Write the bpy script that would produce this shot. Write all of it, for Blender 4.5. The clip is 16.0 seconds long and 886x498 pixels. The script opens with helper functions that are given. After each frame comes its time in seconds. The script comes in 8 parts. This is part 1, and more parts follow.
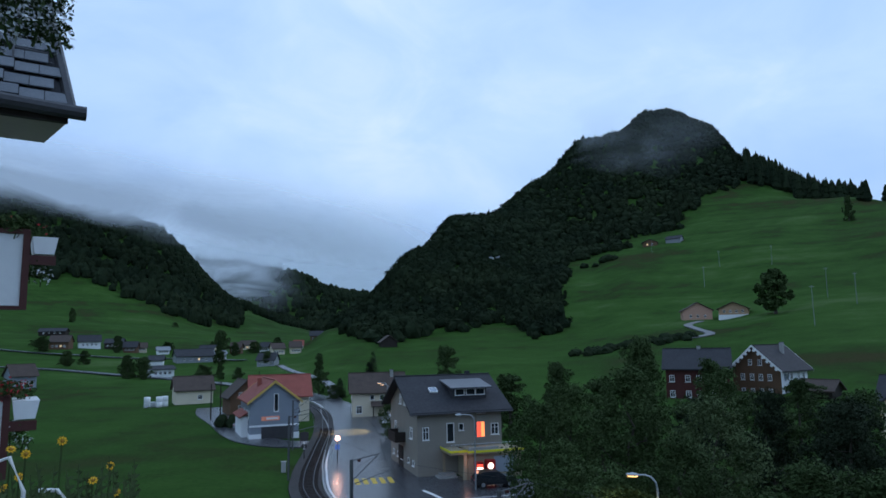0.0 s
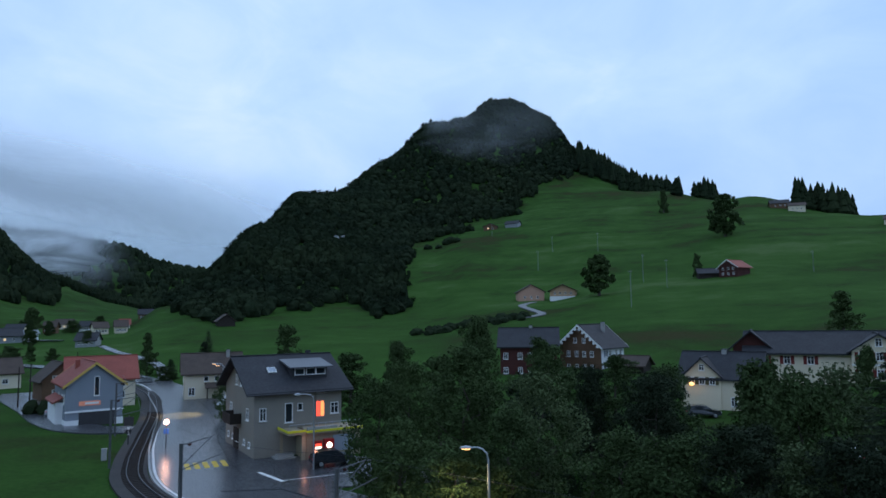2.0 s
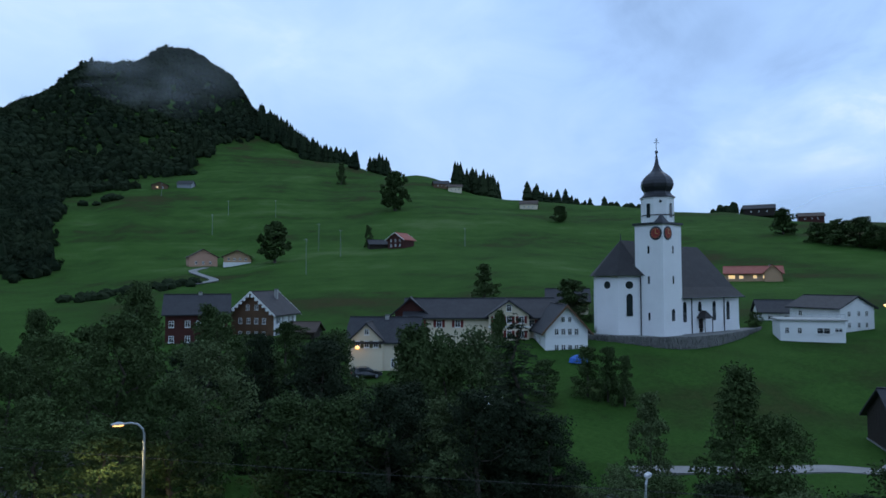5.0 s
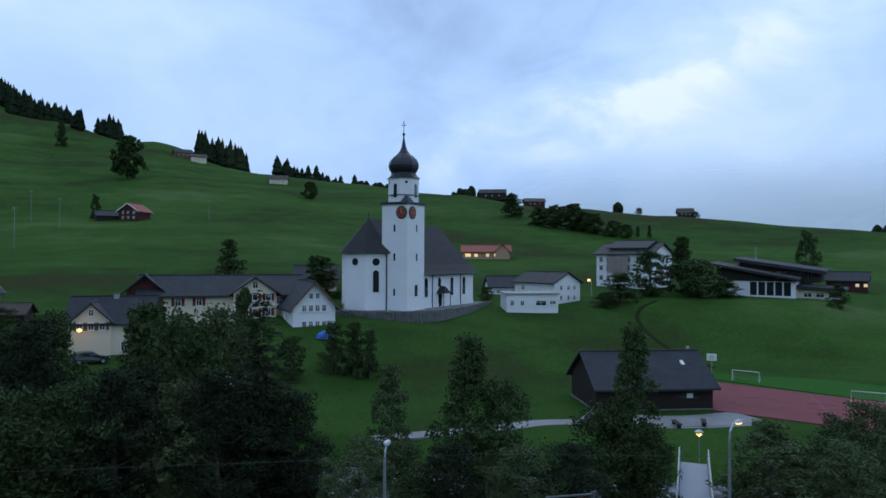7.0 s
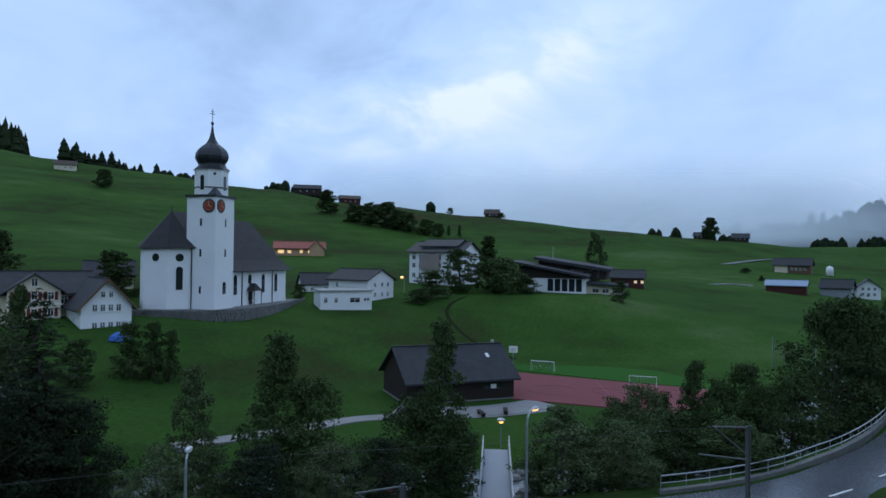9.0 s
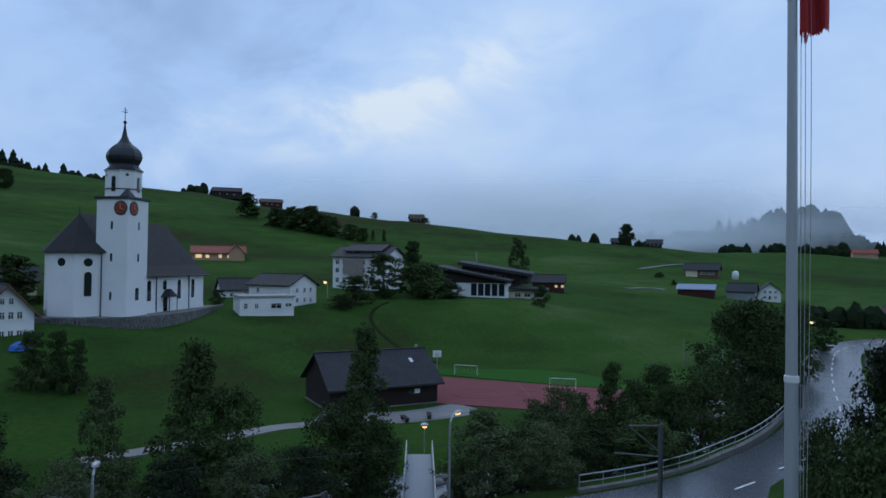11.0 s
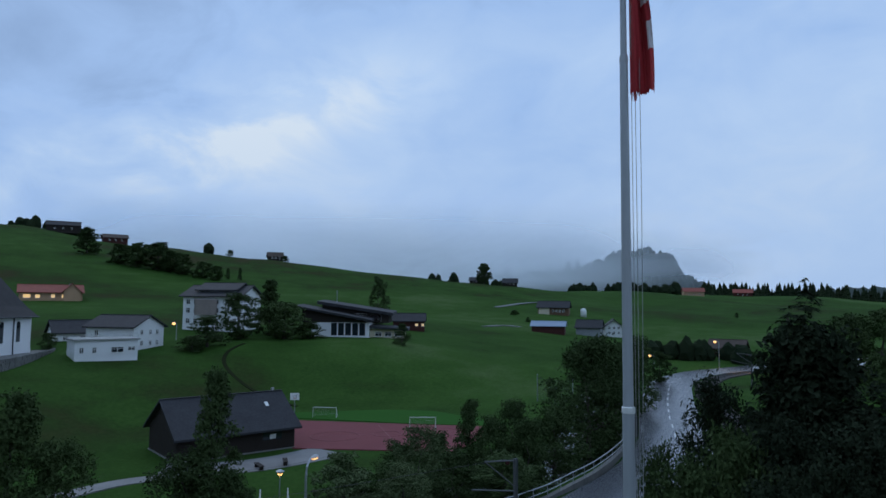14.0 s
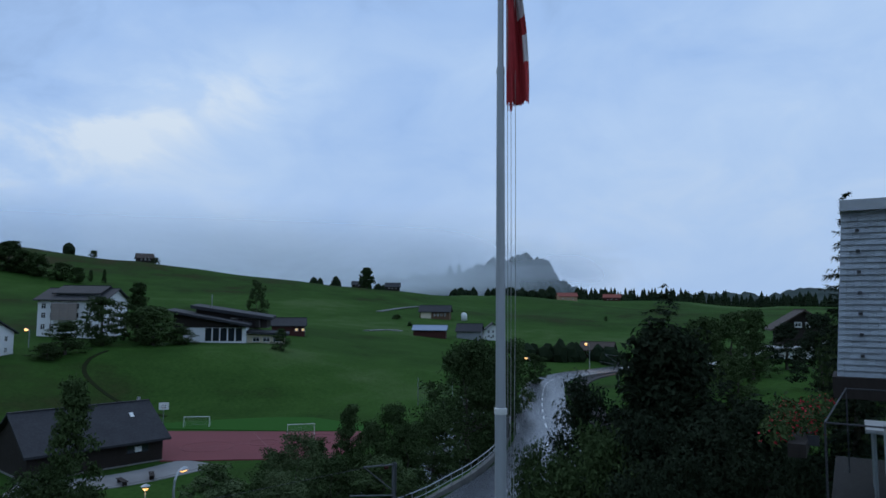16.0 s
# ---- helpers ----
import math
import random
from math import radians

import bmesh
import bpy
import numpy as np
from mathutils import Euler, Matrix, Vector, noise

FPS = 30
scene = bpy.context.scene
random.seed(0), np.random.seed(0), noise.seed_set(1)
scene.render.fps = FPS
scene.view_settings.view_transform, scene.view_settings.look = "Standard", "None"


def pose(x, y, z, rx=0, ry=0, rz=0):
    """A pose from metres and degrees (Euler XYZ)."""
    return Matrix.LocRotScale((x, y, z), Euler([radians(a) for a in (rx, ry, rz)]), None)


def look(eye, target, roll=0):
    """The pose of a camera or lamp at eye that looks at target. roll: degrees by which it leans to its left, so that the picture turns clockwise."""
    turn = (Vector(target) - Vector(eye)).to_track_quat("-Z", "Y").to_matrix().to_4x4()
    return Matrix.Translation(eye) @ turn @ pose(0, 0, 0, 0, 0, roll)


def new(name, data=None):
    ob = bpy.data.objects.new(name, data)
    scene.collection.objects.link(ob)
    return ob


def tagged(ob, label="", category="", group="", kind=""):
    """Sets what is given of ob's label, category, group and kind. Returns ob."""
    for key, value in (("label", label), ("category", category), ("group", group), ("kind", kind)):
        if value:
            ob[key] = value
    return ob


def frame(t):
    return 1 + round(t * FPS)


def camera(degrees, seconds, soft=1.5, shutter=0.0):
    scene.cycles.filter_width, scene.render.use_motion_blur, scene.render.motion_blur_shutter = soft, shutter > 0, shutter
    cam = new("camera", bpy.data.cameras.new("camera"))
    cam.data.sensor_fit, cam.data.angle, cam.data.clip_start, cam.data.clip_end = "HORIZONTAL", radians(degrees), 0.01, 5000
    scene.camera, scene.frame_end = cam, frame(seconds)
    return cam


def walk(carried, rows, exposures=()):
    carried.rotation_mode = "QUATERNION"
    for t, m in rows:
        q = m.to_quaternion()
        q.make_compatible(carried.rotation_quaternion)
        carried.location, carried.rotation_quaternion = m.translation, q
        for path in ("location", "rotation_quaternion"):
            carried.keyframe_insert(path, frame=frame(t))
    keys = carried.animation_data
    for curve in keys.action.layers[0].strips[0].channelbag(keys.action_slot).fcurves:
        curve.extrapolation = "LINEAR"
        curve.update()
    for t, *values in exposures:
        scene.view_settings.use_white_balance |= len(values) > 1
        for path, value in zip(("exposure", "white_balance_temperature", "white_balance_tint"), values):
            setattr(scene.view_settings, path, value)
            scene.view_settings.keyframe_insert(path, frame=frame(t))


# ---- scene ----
# ---- camera and walk ----
cam = camera(66.06, 16.0, soft=1.6)
EYE, METRES = 14.0, 0.7
ROWS = [
    (0.0, 0.0000, 0.0000, 0.0000, 1.09, 7.61, 0.93),
    (0.5, 0.0287, 0.0044, -0.0064, -2.54, 7.13, 1.06),
    (1.0, 0.0434, 0.0105, -0.0251, -6.19, 6.63, 0.99),
    (1.5, 0.0642, 0.0137, -0.0342, -9.14, 6.14, 0.94),
    (2.0, 0.0911, 0.0129, -0.0397, -11.96, 5.71, 0.76),
    (2.5, 0.1279, 0.0085, -0.0468, -15.17, 5.19, 0.71),
    (3.0, 0.1576, 0.0023, -0.0462, -18.74, 4.84, 0.65),
    (3.5, 0.2001, -0.0128, -0.0533, -23.59, 4.55, 0.66),
    (4.0, 0.2304, -0.0224, -0.0557, -28.50, 3.93, 0.49),
    (6.5, 0.4380, -0.1769, -0.0813, -54.41, 1.31, -0.19),
    (7.0, 0.4664, -0.2152, -0.0891, -59.52, 0.84, -0.25),
    (7.5, 0.4890, -0.2368, -0.0937, -64.55, 0.57, -0.50),
    (8.0, 0.5018, -0.2585, -0.0993, -68.30, 0.48, -0.64),
    (8.5, 0.5107, -0.2764, -0.0912, -71.92, 0.81, -0.67),
    (9.0, 0.5205, -0.3040, -0.0974, -75.00, 0.73, -0.75),
    (11.5, 0.5546, -0.3967, -0.0962, -82.79, 2.01, -0.74),
    (12.0, 0.5538, -0.4079, -0.0930, -84.63, 2.96, -0.67),
    (12.5, 0.5569, -0.4316, -0.0895, -86.50, 3.39, -0.52),
    (13.0, 0.5603, -0.4512, -0.0888, -88.16, 3.81, -0.57),
    (13.5, 0.5602, -0.4813, -0.0889, -90.26, 4.26, -0.42),
    (14.0, 0.5609, -0.5087, -0.0815, -92.95, 4.61, -0.46),
    (14.5, 0.5611, -0.5366, -0.0818, -95.42, 4.67, -0.42),
    (15.0, 0.5615, -0.5634, -0.0780, -97.80, 4.74, -0.40),
    (15.5, 0.5589, -0.5962, -0.0819, -100.26, 4.92, -0.38),
    (16.0, 0.5532, -0.6248, -0.0837, -102.77, 5.04, -0.42),
]
walk(cam, [(t, pose(METRES * x, METRES * y, EYE + METRES * z, 90 + pitch, roll, yaw)) for t, x, y, z, yaw, pitch, roll in ROWS],
     exposures=[(0.0, 0.05, 6050, 7), (4.0, 0.1, 6050, 7), (7.0, 0.12, 6230, 8), (9.0, 0.1, 6330, 8), (12.0, -0.22, 6230, 8), (16.0, -0.22, 6230, 8)])


# ---- node helpers ----
def node(tree, kind, inputs=None, **fields):
    n = tree.nodes.new(kind)
    for key, value in fields.items():
        setattr(n, key, value)
    for key, value in (inputs or {}).items():
        if isinstance(value, bpy.types.NodeSocket):
            tree.links.new(value, n.inputs[key])
        else:
            n.inputs[key].default_value = value
    return n


def ramp(tree, fac, *stops):
    n = tree.nodes.new("ShaderNodeValToRGB")
    tree.links.new(fac, n.inputs[0])
    while len(n.color_ramp.elements) < len(stops):
        n.color_ramp.elements.new(0.5)
    for e, (p, c) in zip(n.color_ramp.elements, stops):
        e.position = p
        e.color = (*c, 1) if len(c) == 3 else (c[0], c[0], c[0], 1)
    return n.outputs[0]


def calc(tree, op, a, b=0.0, clamp=False):
    return node(tree, "ShaderNodeMath", {0: a, 1: b}, operation=op, use_clamp=clamp).outputs[0]


def blend(tree, fac, a, b):
    n = tree.nodes.new("ShaderNodeMix")
    n.data_type = "RGBA"
    for key, value in ((0, fac), (6, a), (7, b)):
        if isinstance(value, bpy.types.NodeSocket):
            tree.links.new(value, n.inputs[key])
        else:
            n.inputs[key].default_value = (*value, 1) if isinstance(value, tuple) and len(value) == 3 else value
    return n.outputs[2]


# ---- sky: a closed evening overcast, thin in places ----
world = bpy.data.worlds.new("sky")
scene.world = world
world.use_nodes = True
w = world.node_tree
w.nodes.clear()
SUN_AZ, SUN_EL = 62.0, 38.0
sky = node(w, "ShaderNodeTexSky", sky_type="NISHITA", sun_disc=False, sun_elevation=radians(SUN_EL), sun_rotation=radians(SUN_AZ))
aim = node(w, "ShaderNodeTexCoord").outputs["Generated"]
axes = node(w, "ShaderNodeSeparateXYZ", {0: aim})
flat = node(w, "ShaderNodeMapping", {0: aim, "Scale": (1.0, 1.0, 1.7)}).outputs[0]
large = node(w, "ShaderNodeTexNoise", {"Vector": flat, "Scale": 1.7, "Detail": 4.0, "Roughness": 0.45, "Distortion": 0.2}).outputs[0]
small = node(w, "ShaderNodeTexNoise", {"Vector": flat, "Scale": 5.5, "Detail": 6.0, "Roughness": 0.55, "Distortion": 0.5}).outputs[0]
cover = calc(w, "ADD", calc(w, "ADD", calc(w, "MULTIPLY", large, 0.48), 0.10), calc(w, "MULTIPLY", small, 0.32))
# the layer is thinner to the north, thicker to the south-east
east = node(w, "ShaderNodeMapRange", {0: axes.outputs[0], 1: -0.1, 2: 1.0, 3: 0.11, 4: 0.06}).outputs[0]
cover = calc(w, "ADD", cover, east)
south = node(w, "ShaderNodeMapRange", {0: axes.outputs[1], 1: 0.45, 2: -0.35, 3: 0.0, 4: 0.03}).outputs[0]
cover = calc(w, "ADD", cover, south)
# a thin place in the layer, where the low sun stands behind it
local = node(w, "ShaderNodeMapping", {0: aim, "Rotation": (0, 0, radians(77.0))}, vector_type="POINT").outputs[0]
la = node(w, "ShaderNodeSeparateXYZ", {0: local})
sx = calc(w, "ADD", la.outputs[0], calc(w, "MULTIPLY", calc(w, "SUBTRACT", small, 0.5), 0.5))
sz = calc(w, "SUBTRACT", la.outputs[2], 0.245)
sz = calc(w, "SUBTRACT", sz, calc(w, "MULTIPLY", sx, 0.32))
sz = calc(w, "ADD", sz, calc(w, "MULTIPLY", calc(w, "SUBTRACT", small, 0.5), 0.22))
d2 = calc(w, "ADD", calc(w, "MULTIPLY", calc(w, "MULTIPLY", sx, sx), 15.0), calc(w, "MULTIPLY", calc(w, "MULTIPLY", sz, sz), 300.0))
thin = calc(w, "MULTIPLY", calc(w, "POWER", 2.718, calc(w, "MULTIPLY", d2, -1.0)), calc(w, "GREATER_THAN", la.outputs[1], 0.0))
torn = node(w, "ShaderNodeMapRange", {0: small, 1: 0.38, 2: 0.62, 3: 0.12, 4: 0.34}).outputs[0]
cover = calc(w, "ADD", cover, calc(w, "MULTIPLY", thin, torn))
cloud = ramp(w, cover, (0.28, (0.21, 0.32, 0.53)), (0.44, (0.31, 0.455, 0.73)), (0.54, (0.42, 0.605, 0.95)), (0.68, (0.55, 0.72, 1.0)), (0.84, (0.80, 0.89, 1.0)))
# lower down the layer is seen through more haze
low = node(w, "ShaderNodeMapRange", {0: axes.outputs[2], 1: 0.02, 2: 0.30, 3: 0.42, 4: 0.0}, clamp=True).outputs[0]
cloud = blend(w, low, cloud, (0.37, 0.52, 0.80))
mixed = node(w, "ShaderNodeMix", {0: 0.985}, data_type="RGBA")
dim = blend(w, 0.9, sky.outputs[0], (0.0, 0.0, 0.0))
w.links.new(dim, mixed.inputs[6])
w.links.new(cloud, mixed.inputs[7])
back = node(w, "ShaderNodeBackground", {0: mixed.outputs[2], 1: 1.0})
out = node(w, "ShaderNodeOutputWorld", {0: back.outputs[0]})

sun_data = bpy.data.lights.new("sun", "SUN")
sun_data.energy, sun_data.angle, sun_data.color = 0.35, radians(25), (1.0, 0.95, 0.9)
sun = new("sun", sun_data)
sun_from = Vector((math.sin(radians(SUN_AZ)), math.cos(radians(SUN_AZ)), math.tan(radians(40))))
sun.matrix_world = look(sun_from * 50, (0, 0, 0))


# ---- materials ----
def mat(name, col, rough=0.8, col2=None, scale=1.0, fine=14.0, vary=0.6, bump=0.15, metal=0.0, island=0.0, each=0.0, spec=0.28, stretch=(1, 1, 1), glow=None, coat=0.0):
    m = bpy.data.materials.new(name)
    m.use_nodes = True
    t = m.node_tree
    t.nodes.clear()
    at = node(t, "ShaderNodeTexCoord").outputs["Object"]
    at = node(t, "ShaderNodeMapping", {0: at, "Scale": stretch}).outputs[0]
    n1 = node(t, "ShaderNodeTexNoise", {"Vector": at, "Scale": scale, "Detail": 4.0, "Roughness": 0.6}).outputs[0]
    n2 = node(t, "ShaderNodeTexNoise", {"Vector": at, "Scale": fine, "Detail": 3.0, "Roughness": 0.65}).outputs[0]
    f = calc(t, "ADD", calc(t, "MULTIPLY", n1, 0.6), calc(t, "MULTIPLY", n2, 0.4))
    f = node(t, "ShaderNodeMapRange", {0: f, 1: 0.32, 2: 0.68, 3: 0.0, 4: vary}).outputs[0]
    c2 = col2 or tuple(c * 0.55 for c in col)
    base = blend(t, f, col, c2)
    if island:
        rnd = node(t, "ShaderNodeNewGeometry").outputs["Random Per Island"]
        base = blend(t, calc(t, "MULTIPLY", rnd, island), base, tuple(c * 0.35 for c in col))
    if each:
        rnd = node(t, "ShaderNodeObjectInfo").outputs["Random"]
        base = blend(t, calc(t, "MULTIPLY", rnd, each), base, tuple(c * 0.45 for c in col2 or col))
    b = node(t, "ShaderNodeBsdfPrincipled", {"Base Color": base, "Metallic": metal, "Specular IOR Level": spec, "Coat Weight": coat, "Coat Roughness": 0.15})
    rr = node(t, "ShaderNodeMapRange", {0: n2, 1: 0.3, 2: 0.7, 3: max(rough - 0.08, 0.02), 4: min(rough + 0.08, 1.0)}).outputs[0]
    t.links.new(rr, b.inputs["Roughness"])
    if bump:
        bn = node(t, "ShaderNodeBump", {"Height": n2, "Strength": bump, "Distance": 0.03}).outputs[0]
        t.links.new(bn, b.inputs["Normal"])
    if glow:
        b.inputs["Emission Color"].default_value = (*glow[0], 1)
        b.inputs["Emission Strength"].default_value = glow[1]
    o = node(t, "ShaderNodeOutputMaterial", {0: b.outputs[0]})
    return m


def grass_material():
    m = bpy.data.materials.new("meadow_grass")
    m.use_nodes = True
    t = m.node_tree
    t.nodes.clear()
    at = node(t, "ShaderNodeTexCoord").outputs["Object"]
    big = node(t, "ShaderNodeTexNoise", {"Vector": at, "Scale": 0.011, "Detail": 6.0, "Roughness": 0.55, "Distortion": 0.6}).outputs[0]
    mid = node(t, "ShaderNodeTexNoise", {"Vector": at, "Scale": 0.09, "Detail": 5.0, "Roughness": 0.6}).outputs[0]
    tiny = node(t, "ShaderNodeTexNoise", {"Vector": at, "Scale": 1.6, "Detail": 5.0, "Roughness": 0.75}).outputs[0]
    # cattle paths run level along the slopes
    level = node(t, "ShaderNodeMapping", {0: at, "Scale": (0.004, 0.004, 0.16)}).outputs[0]
    paths = node(t, "ShaderNodeTexNoise", {"Vector": level, "Scale": 1.0, "Detail": 4.0, "Roughness": 0.6, "Distortion": 0.3}).outputs[0]
    f = calc(t, "ADD", calc(t, "MULTIPLY", big, 0.45), calc(t, "MULTIPLY", mid, 0.25))
    f = calc(t, "ADD", f, calc(t, "MULTIPLY", paths, 0.3))
    base = ramp(t, f, (0.38, (0.048, 0.046, 0.018)), (0.43, (0.034, 0.056, 0.015)), (0.48, (0.036, 0.080, 0.016)), (0.55, (0.048, 0.104, 0.021)), (0.62, (0.078, 0.128, 0.040)))
    g = node(t, "ShaderNodeMapRange", {0: tiny, 1: 0.3, 2: 0.7, 3: 0.62, 4: 1.04}).outputs[0]
    base = node(t, "ShaderNodeVectorMath", {0: base, "Scale": g}, operation="SCALE").outputs[0]
    b = node(t, "ShaderNodeBsdfPrincipled", {"Base Color": base, "Roughness": 0.95, "Specular IOR Level": 0.02})
    both = calc(t, "ADD", tiny, calc(t, "MULTIPLY", mid, 2.0))
    bn = node(t, "ShaderNodeBump", {"Height": both, "Strength": 0.35, "Distance": 0.4}).outputs[0]
    t.links.new(bn, b.inputs["Normal"])
    node(t, "ShaderNodeOutputMaterial", {0: b.outputs[0]})
    return m


def mist_material(name, soft_low, soft_high, density, scale, seed, warp=0.35, thin=0.55):
    """Cloud: scatters the sky's light forwards and back, with a torn lower edge and a soft upper one."""
    m = bpy.data.materials.new(name)
    m.use_nodes = True
    t = m.node_tree
    t.nodes.clear()
    tc = node(t, "ShaderNodeTexCoord")
    g = node(t, "ShaderNodeSeparateXYZ", {0: node(t, "ShaderNodeUVMap").outputs[0]})
    at = node(t, "ShaderNodeMapping", {0: tc.outputs["Object"], "Location": (seed, seed * 0.7, seed * 0.3), "Scale": (1, 1, 2.2)}).outputs[0]
    n1 = node(t, "ShaderNodeTexNoise", {"Vector": at, "Scale": scale, "Detail": 6.0, "Roughness": 0.55, "Distortion": 0.6}).outputs[0]
    v = calc(t, "ADD", g.outputs[1], calc(t, "MULTIPLY", calc(t, "SUBTRACT", n1, 0.5), warp * 2))
    up = node(t, "ShaderNodeMapRange", {0: v, 1: soft_low[0], 2: soft_low[1], 3: 0.0, 4: 1.0}, interpolation_type="SMOOTHSTEP").outputs[0]
    down = node(t, "ShaderNodeMapRange", {0: g.outputs[1], 1: soft_high[0], 2: soft_high[1], 3: 1.0, 4: 0.0}, interpolation_type="SMOOTHSTEP").outputs[0]
    across = calc(t, "ADD", g.outputs[0], calc(t, "MULTIPLY", calc(t, "SUBTRACT", n1, 0.5), warp * 1.6))
    e1 = node(t, "ShaderNodeMapRange", {0: across, 1: 0.0, 2: 0.18, 3: 0.0, 4: 1.0}, interpolation_type="SMOOTHSTEP").outputs[0]
    e2 = node(t, "ShaderNodeMapRange", {0: across, 1: 0.7, 2: 1.0, 3: 1.0, 4: 0.0}, interpolation_type="SMOOTHSTEP").outputs[0]
    n2 = node(t, "ShaderNodeMapRange", {0: n1, 1: 0.3, 2: 0.65, 3: thin, 4: 1.0}).outputs[0]
    a = calc(t, "MULTIPLY", calc(t, "MULTIPLY", up, down), calc(t, "MULTIPLY", e1, e2))
    a = calc(t, "MULTIPLY", calc(t, "MULTIPLY", a, n2), density, clamp=True)
    dif = node(t, "ShaderNodeBsdfDiffuse", {0: (0.92, 0.96, 1.0, 1)})
    tra = node(t, "ShaderNodeBsdfTranslucent", {0: (0.90, 0.95, 1.0, 1)})
    half = node(t, "ShaderNodeMixShader", {0: 0.5, 1: dif.outputs[0], 2: tra.outputs[0]})
    clear = node(t, "ShaderNodeBsdfTransparent")
    mix = node(t, "ShaderNodeMixShader", {0: a, 1: clear.outputs[0], 2: half.outputs[0]})
    node(t, "ShaderNodeOutputMaterial", {0: mix.outputs[0]})
    return m


def glass_material(name, tint=(0.02, 0.025, 0.03), rough=0.04):
    m = bpy.data.materials.new(name)
    m.use_nodes = True
    b = m.node_tree.nodes["Principled BSDF"]
    b.inputs["Base Color"].default_value = (*tint, 1)
    b.inputs["Roughness"].default_value = rough
    b.inputs["Specular IOR Level"].default_value = 0.7
    return m


def clear_glass(name):
    m = bpy.data.materials.new(name)
    m.use_nodes = True
    b = m.node_tree.nodes["Principled BSDF"]
    b.inputs["Base Color"].default_value = (0.85, 0.92, 0.93, 1)
    b.inputs["Roughness"].default_value = 0.02
    b.inputs["Transmission Weight"].default_value = 1.0
    b.inputs["IOR"].default_value = 1.05
    return m


GRASS = grass_material()
LEAF = mat("leaf_green", (0.084, 0.122, 0.044), 0.8, (0.040, 0.066, 0.024), 0.35, 3.0, 0.8, 0.0, island=0.3, each=0.5, spec=0.06)
LEAF_LIGHT = mat("leaf_pale_green", (0.112, 0.148, 0.064), 0.8, (0.056, 0.084, 0.034), 0.4, 3.0, 0.8, 0.0, island=0.28, each=0.4, spec=0.08)
NEEDLE = mat("spruce_needles", (0.036, 0.050, 0.026), 0.85, (0.016, 0.025, 0.014), 0.5, 4.0, 0.8, 0.0, island=0.35, each=0.3, spec=0.06)
FOREST = mat("forest_crowns", (0.031, 0.043, 0.020), 0.9, (0.010, 0.018, 0.011), 0.016, 0.35, 1.0, 0.0, island=0.35, spec=0.02)
BARK = mat("bark", (0.10, 0.085, 0.07), 0.9, (0.045, 0.04, 0.033), 1.5, 12.0, 0.9, 0.5)
ASPHALT = mat("wet_asphalt", (0.062, 0.066, 0.074), 0.28, (0.045, 0.047, 0.052), 0.12, 9.0, 0.9, 0.03, spec=0.45)
PATHS = mat("path_paving", (0.20, 0.20, 0.20), 0.6, (0.12, 0.12, 0.12), 0.4, 9.0, 0.8, 0.15)
GRAVEL = mat("track_ballast", (0.055, 0.050, 0.047), 0.9, (0.028, 0.026, 0.025), 0.9, 7.0, 0.9, 0.8)
CONCRETE = mat("concrete", (0.38, 0.38, 0.37), 0.85, (0.24, 0.24, 0.23), 0.5, 12.0, 0.7, 0.2)
LINE = mat("white_marking", (0.72, 0.72, 0.70), 0.6, (0.5, 0.5, 0.49), 1.0, 9.0, 0.6, 0.05)
YELLOW = mat("yellow_marking", (0.70, 0.48, 0.06), 0.6, (0.5, 0.33, 0.05), 1.0, 9.0, 0.6, 0.05)
STEEL = mat("galvanised_steel", (0.42, 0.44, 0.46), 0.45, (0.30, 0.32, 0.34), 1.0, 20.0, 0.6, 0.05, metal=0.7)
DARK_STEEL = mat("dark_steel", (0.07, 0.07, 0.075), 0.5, (0.04, 0.04, 0.045), 1.0, 20.0, 0.6, 0.05, metal=0.4)
WHITE = mat("white_plaster", (0.80, 0.81, 0.81), 0.85, (0.68, 0.69, 0.70), 0.3, 6.0, 0.7, 0.12)
CREAM = mat("cream_plaster", (0.70, 0.62, 0.47), 0.85, (0.56, 0.49, 0.37), 0.3, 6.0, 0.7, 0.12)
GREY_PLASTER = mat("grey_plaster", (0.27, 0.25, 0.215), 0.85, (0.20, 0.185, 0.16), 0.3, 6.0, 0.8, 0.12)
BLUE_GREY = mat("blue_grey_boards", (0.24, 0.27, 0.31), 0.75, (0.19, 0.21, 0.25), 0.4, 9.0, 0.6, 0.15)
SHINGLE = mat("weathered_grey_shingle", (0.30, 0.32, 0.34), 0.8, (0.20, 0.215, 0.23), 0.8, 18.0, 0.8, 0.3, each=0.3)
ROOF_DARK = mat("dark_roof_tiles", (0.040, 0.041, 0.046), 0.75, (0.024, 0.024, 0.028), 0.6, 4.0, 0.9, 0.6)
ROOF_BROWN = mat("brown_roof_tiles", (0.085, 0.062, 0.05), 0.8, (0.05, 0.038, 0.032), 0.6, 4.0, 0.9, 0.6)
ROOF_RED = mat("red_roof_tiles", (0.30, 0.085, 0.062), 0.75, (0.19, 0.055, 0.042), 0.6, 5.0, 0.8, 0.5)
ROOF_CHURCH = mat("church_shingles", (0.040, 0.038, 0.039), 0.8, (0.024, 0.023, 0.024), 0.5, 5.0, 0.9, 0.6)
COPPER_DARK = mat("dark_onion_metal", (0.045, 0.047, 0.054), 0.42, (0.04, 0.042, 0.048), 0.8, 9.0, 0.8, 0.2, metal=0.5)
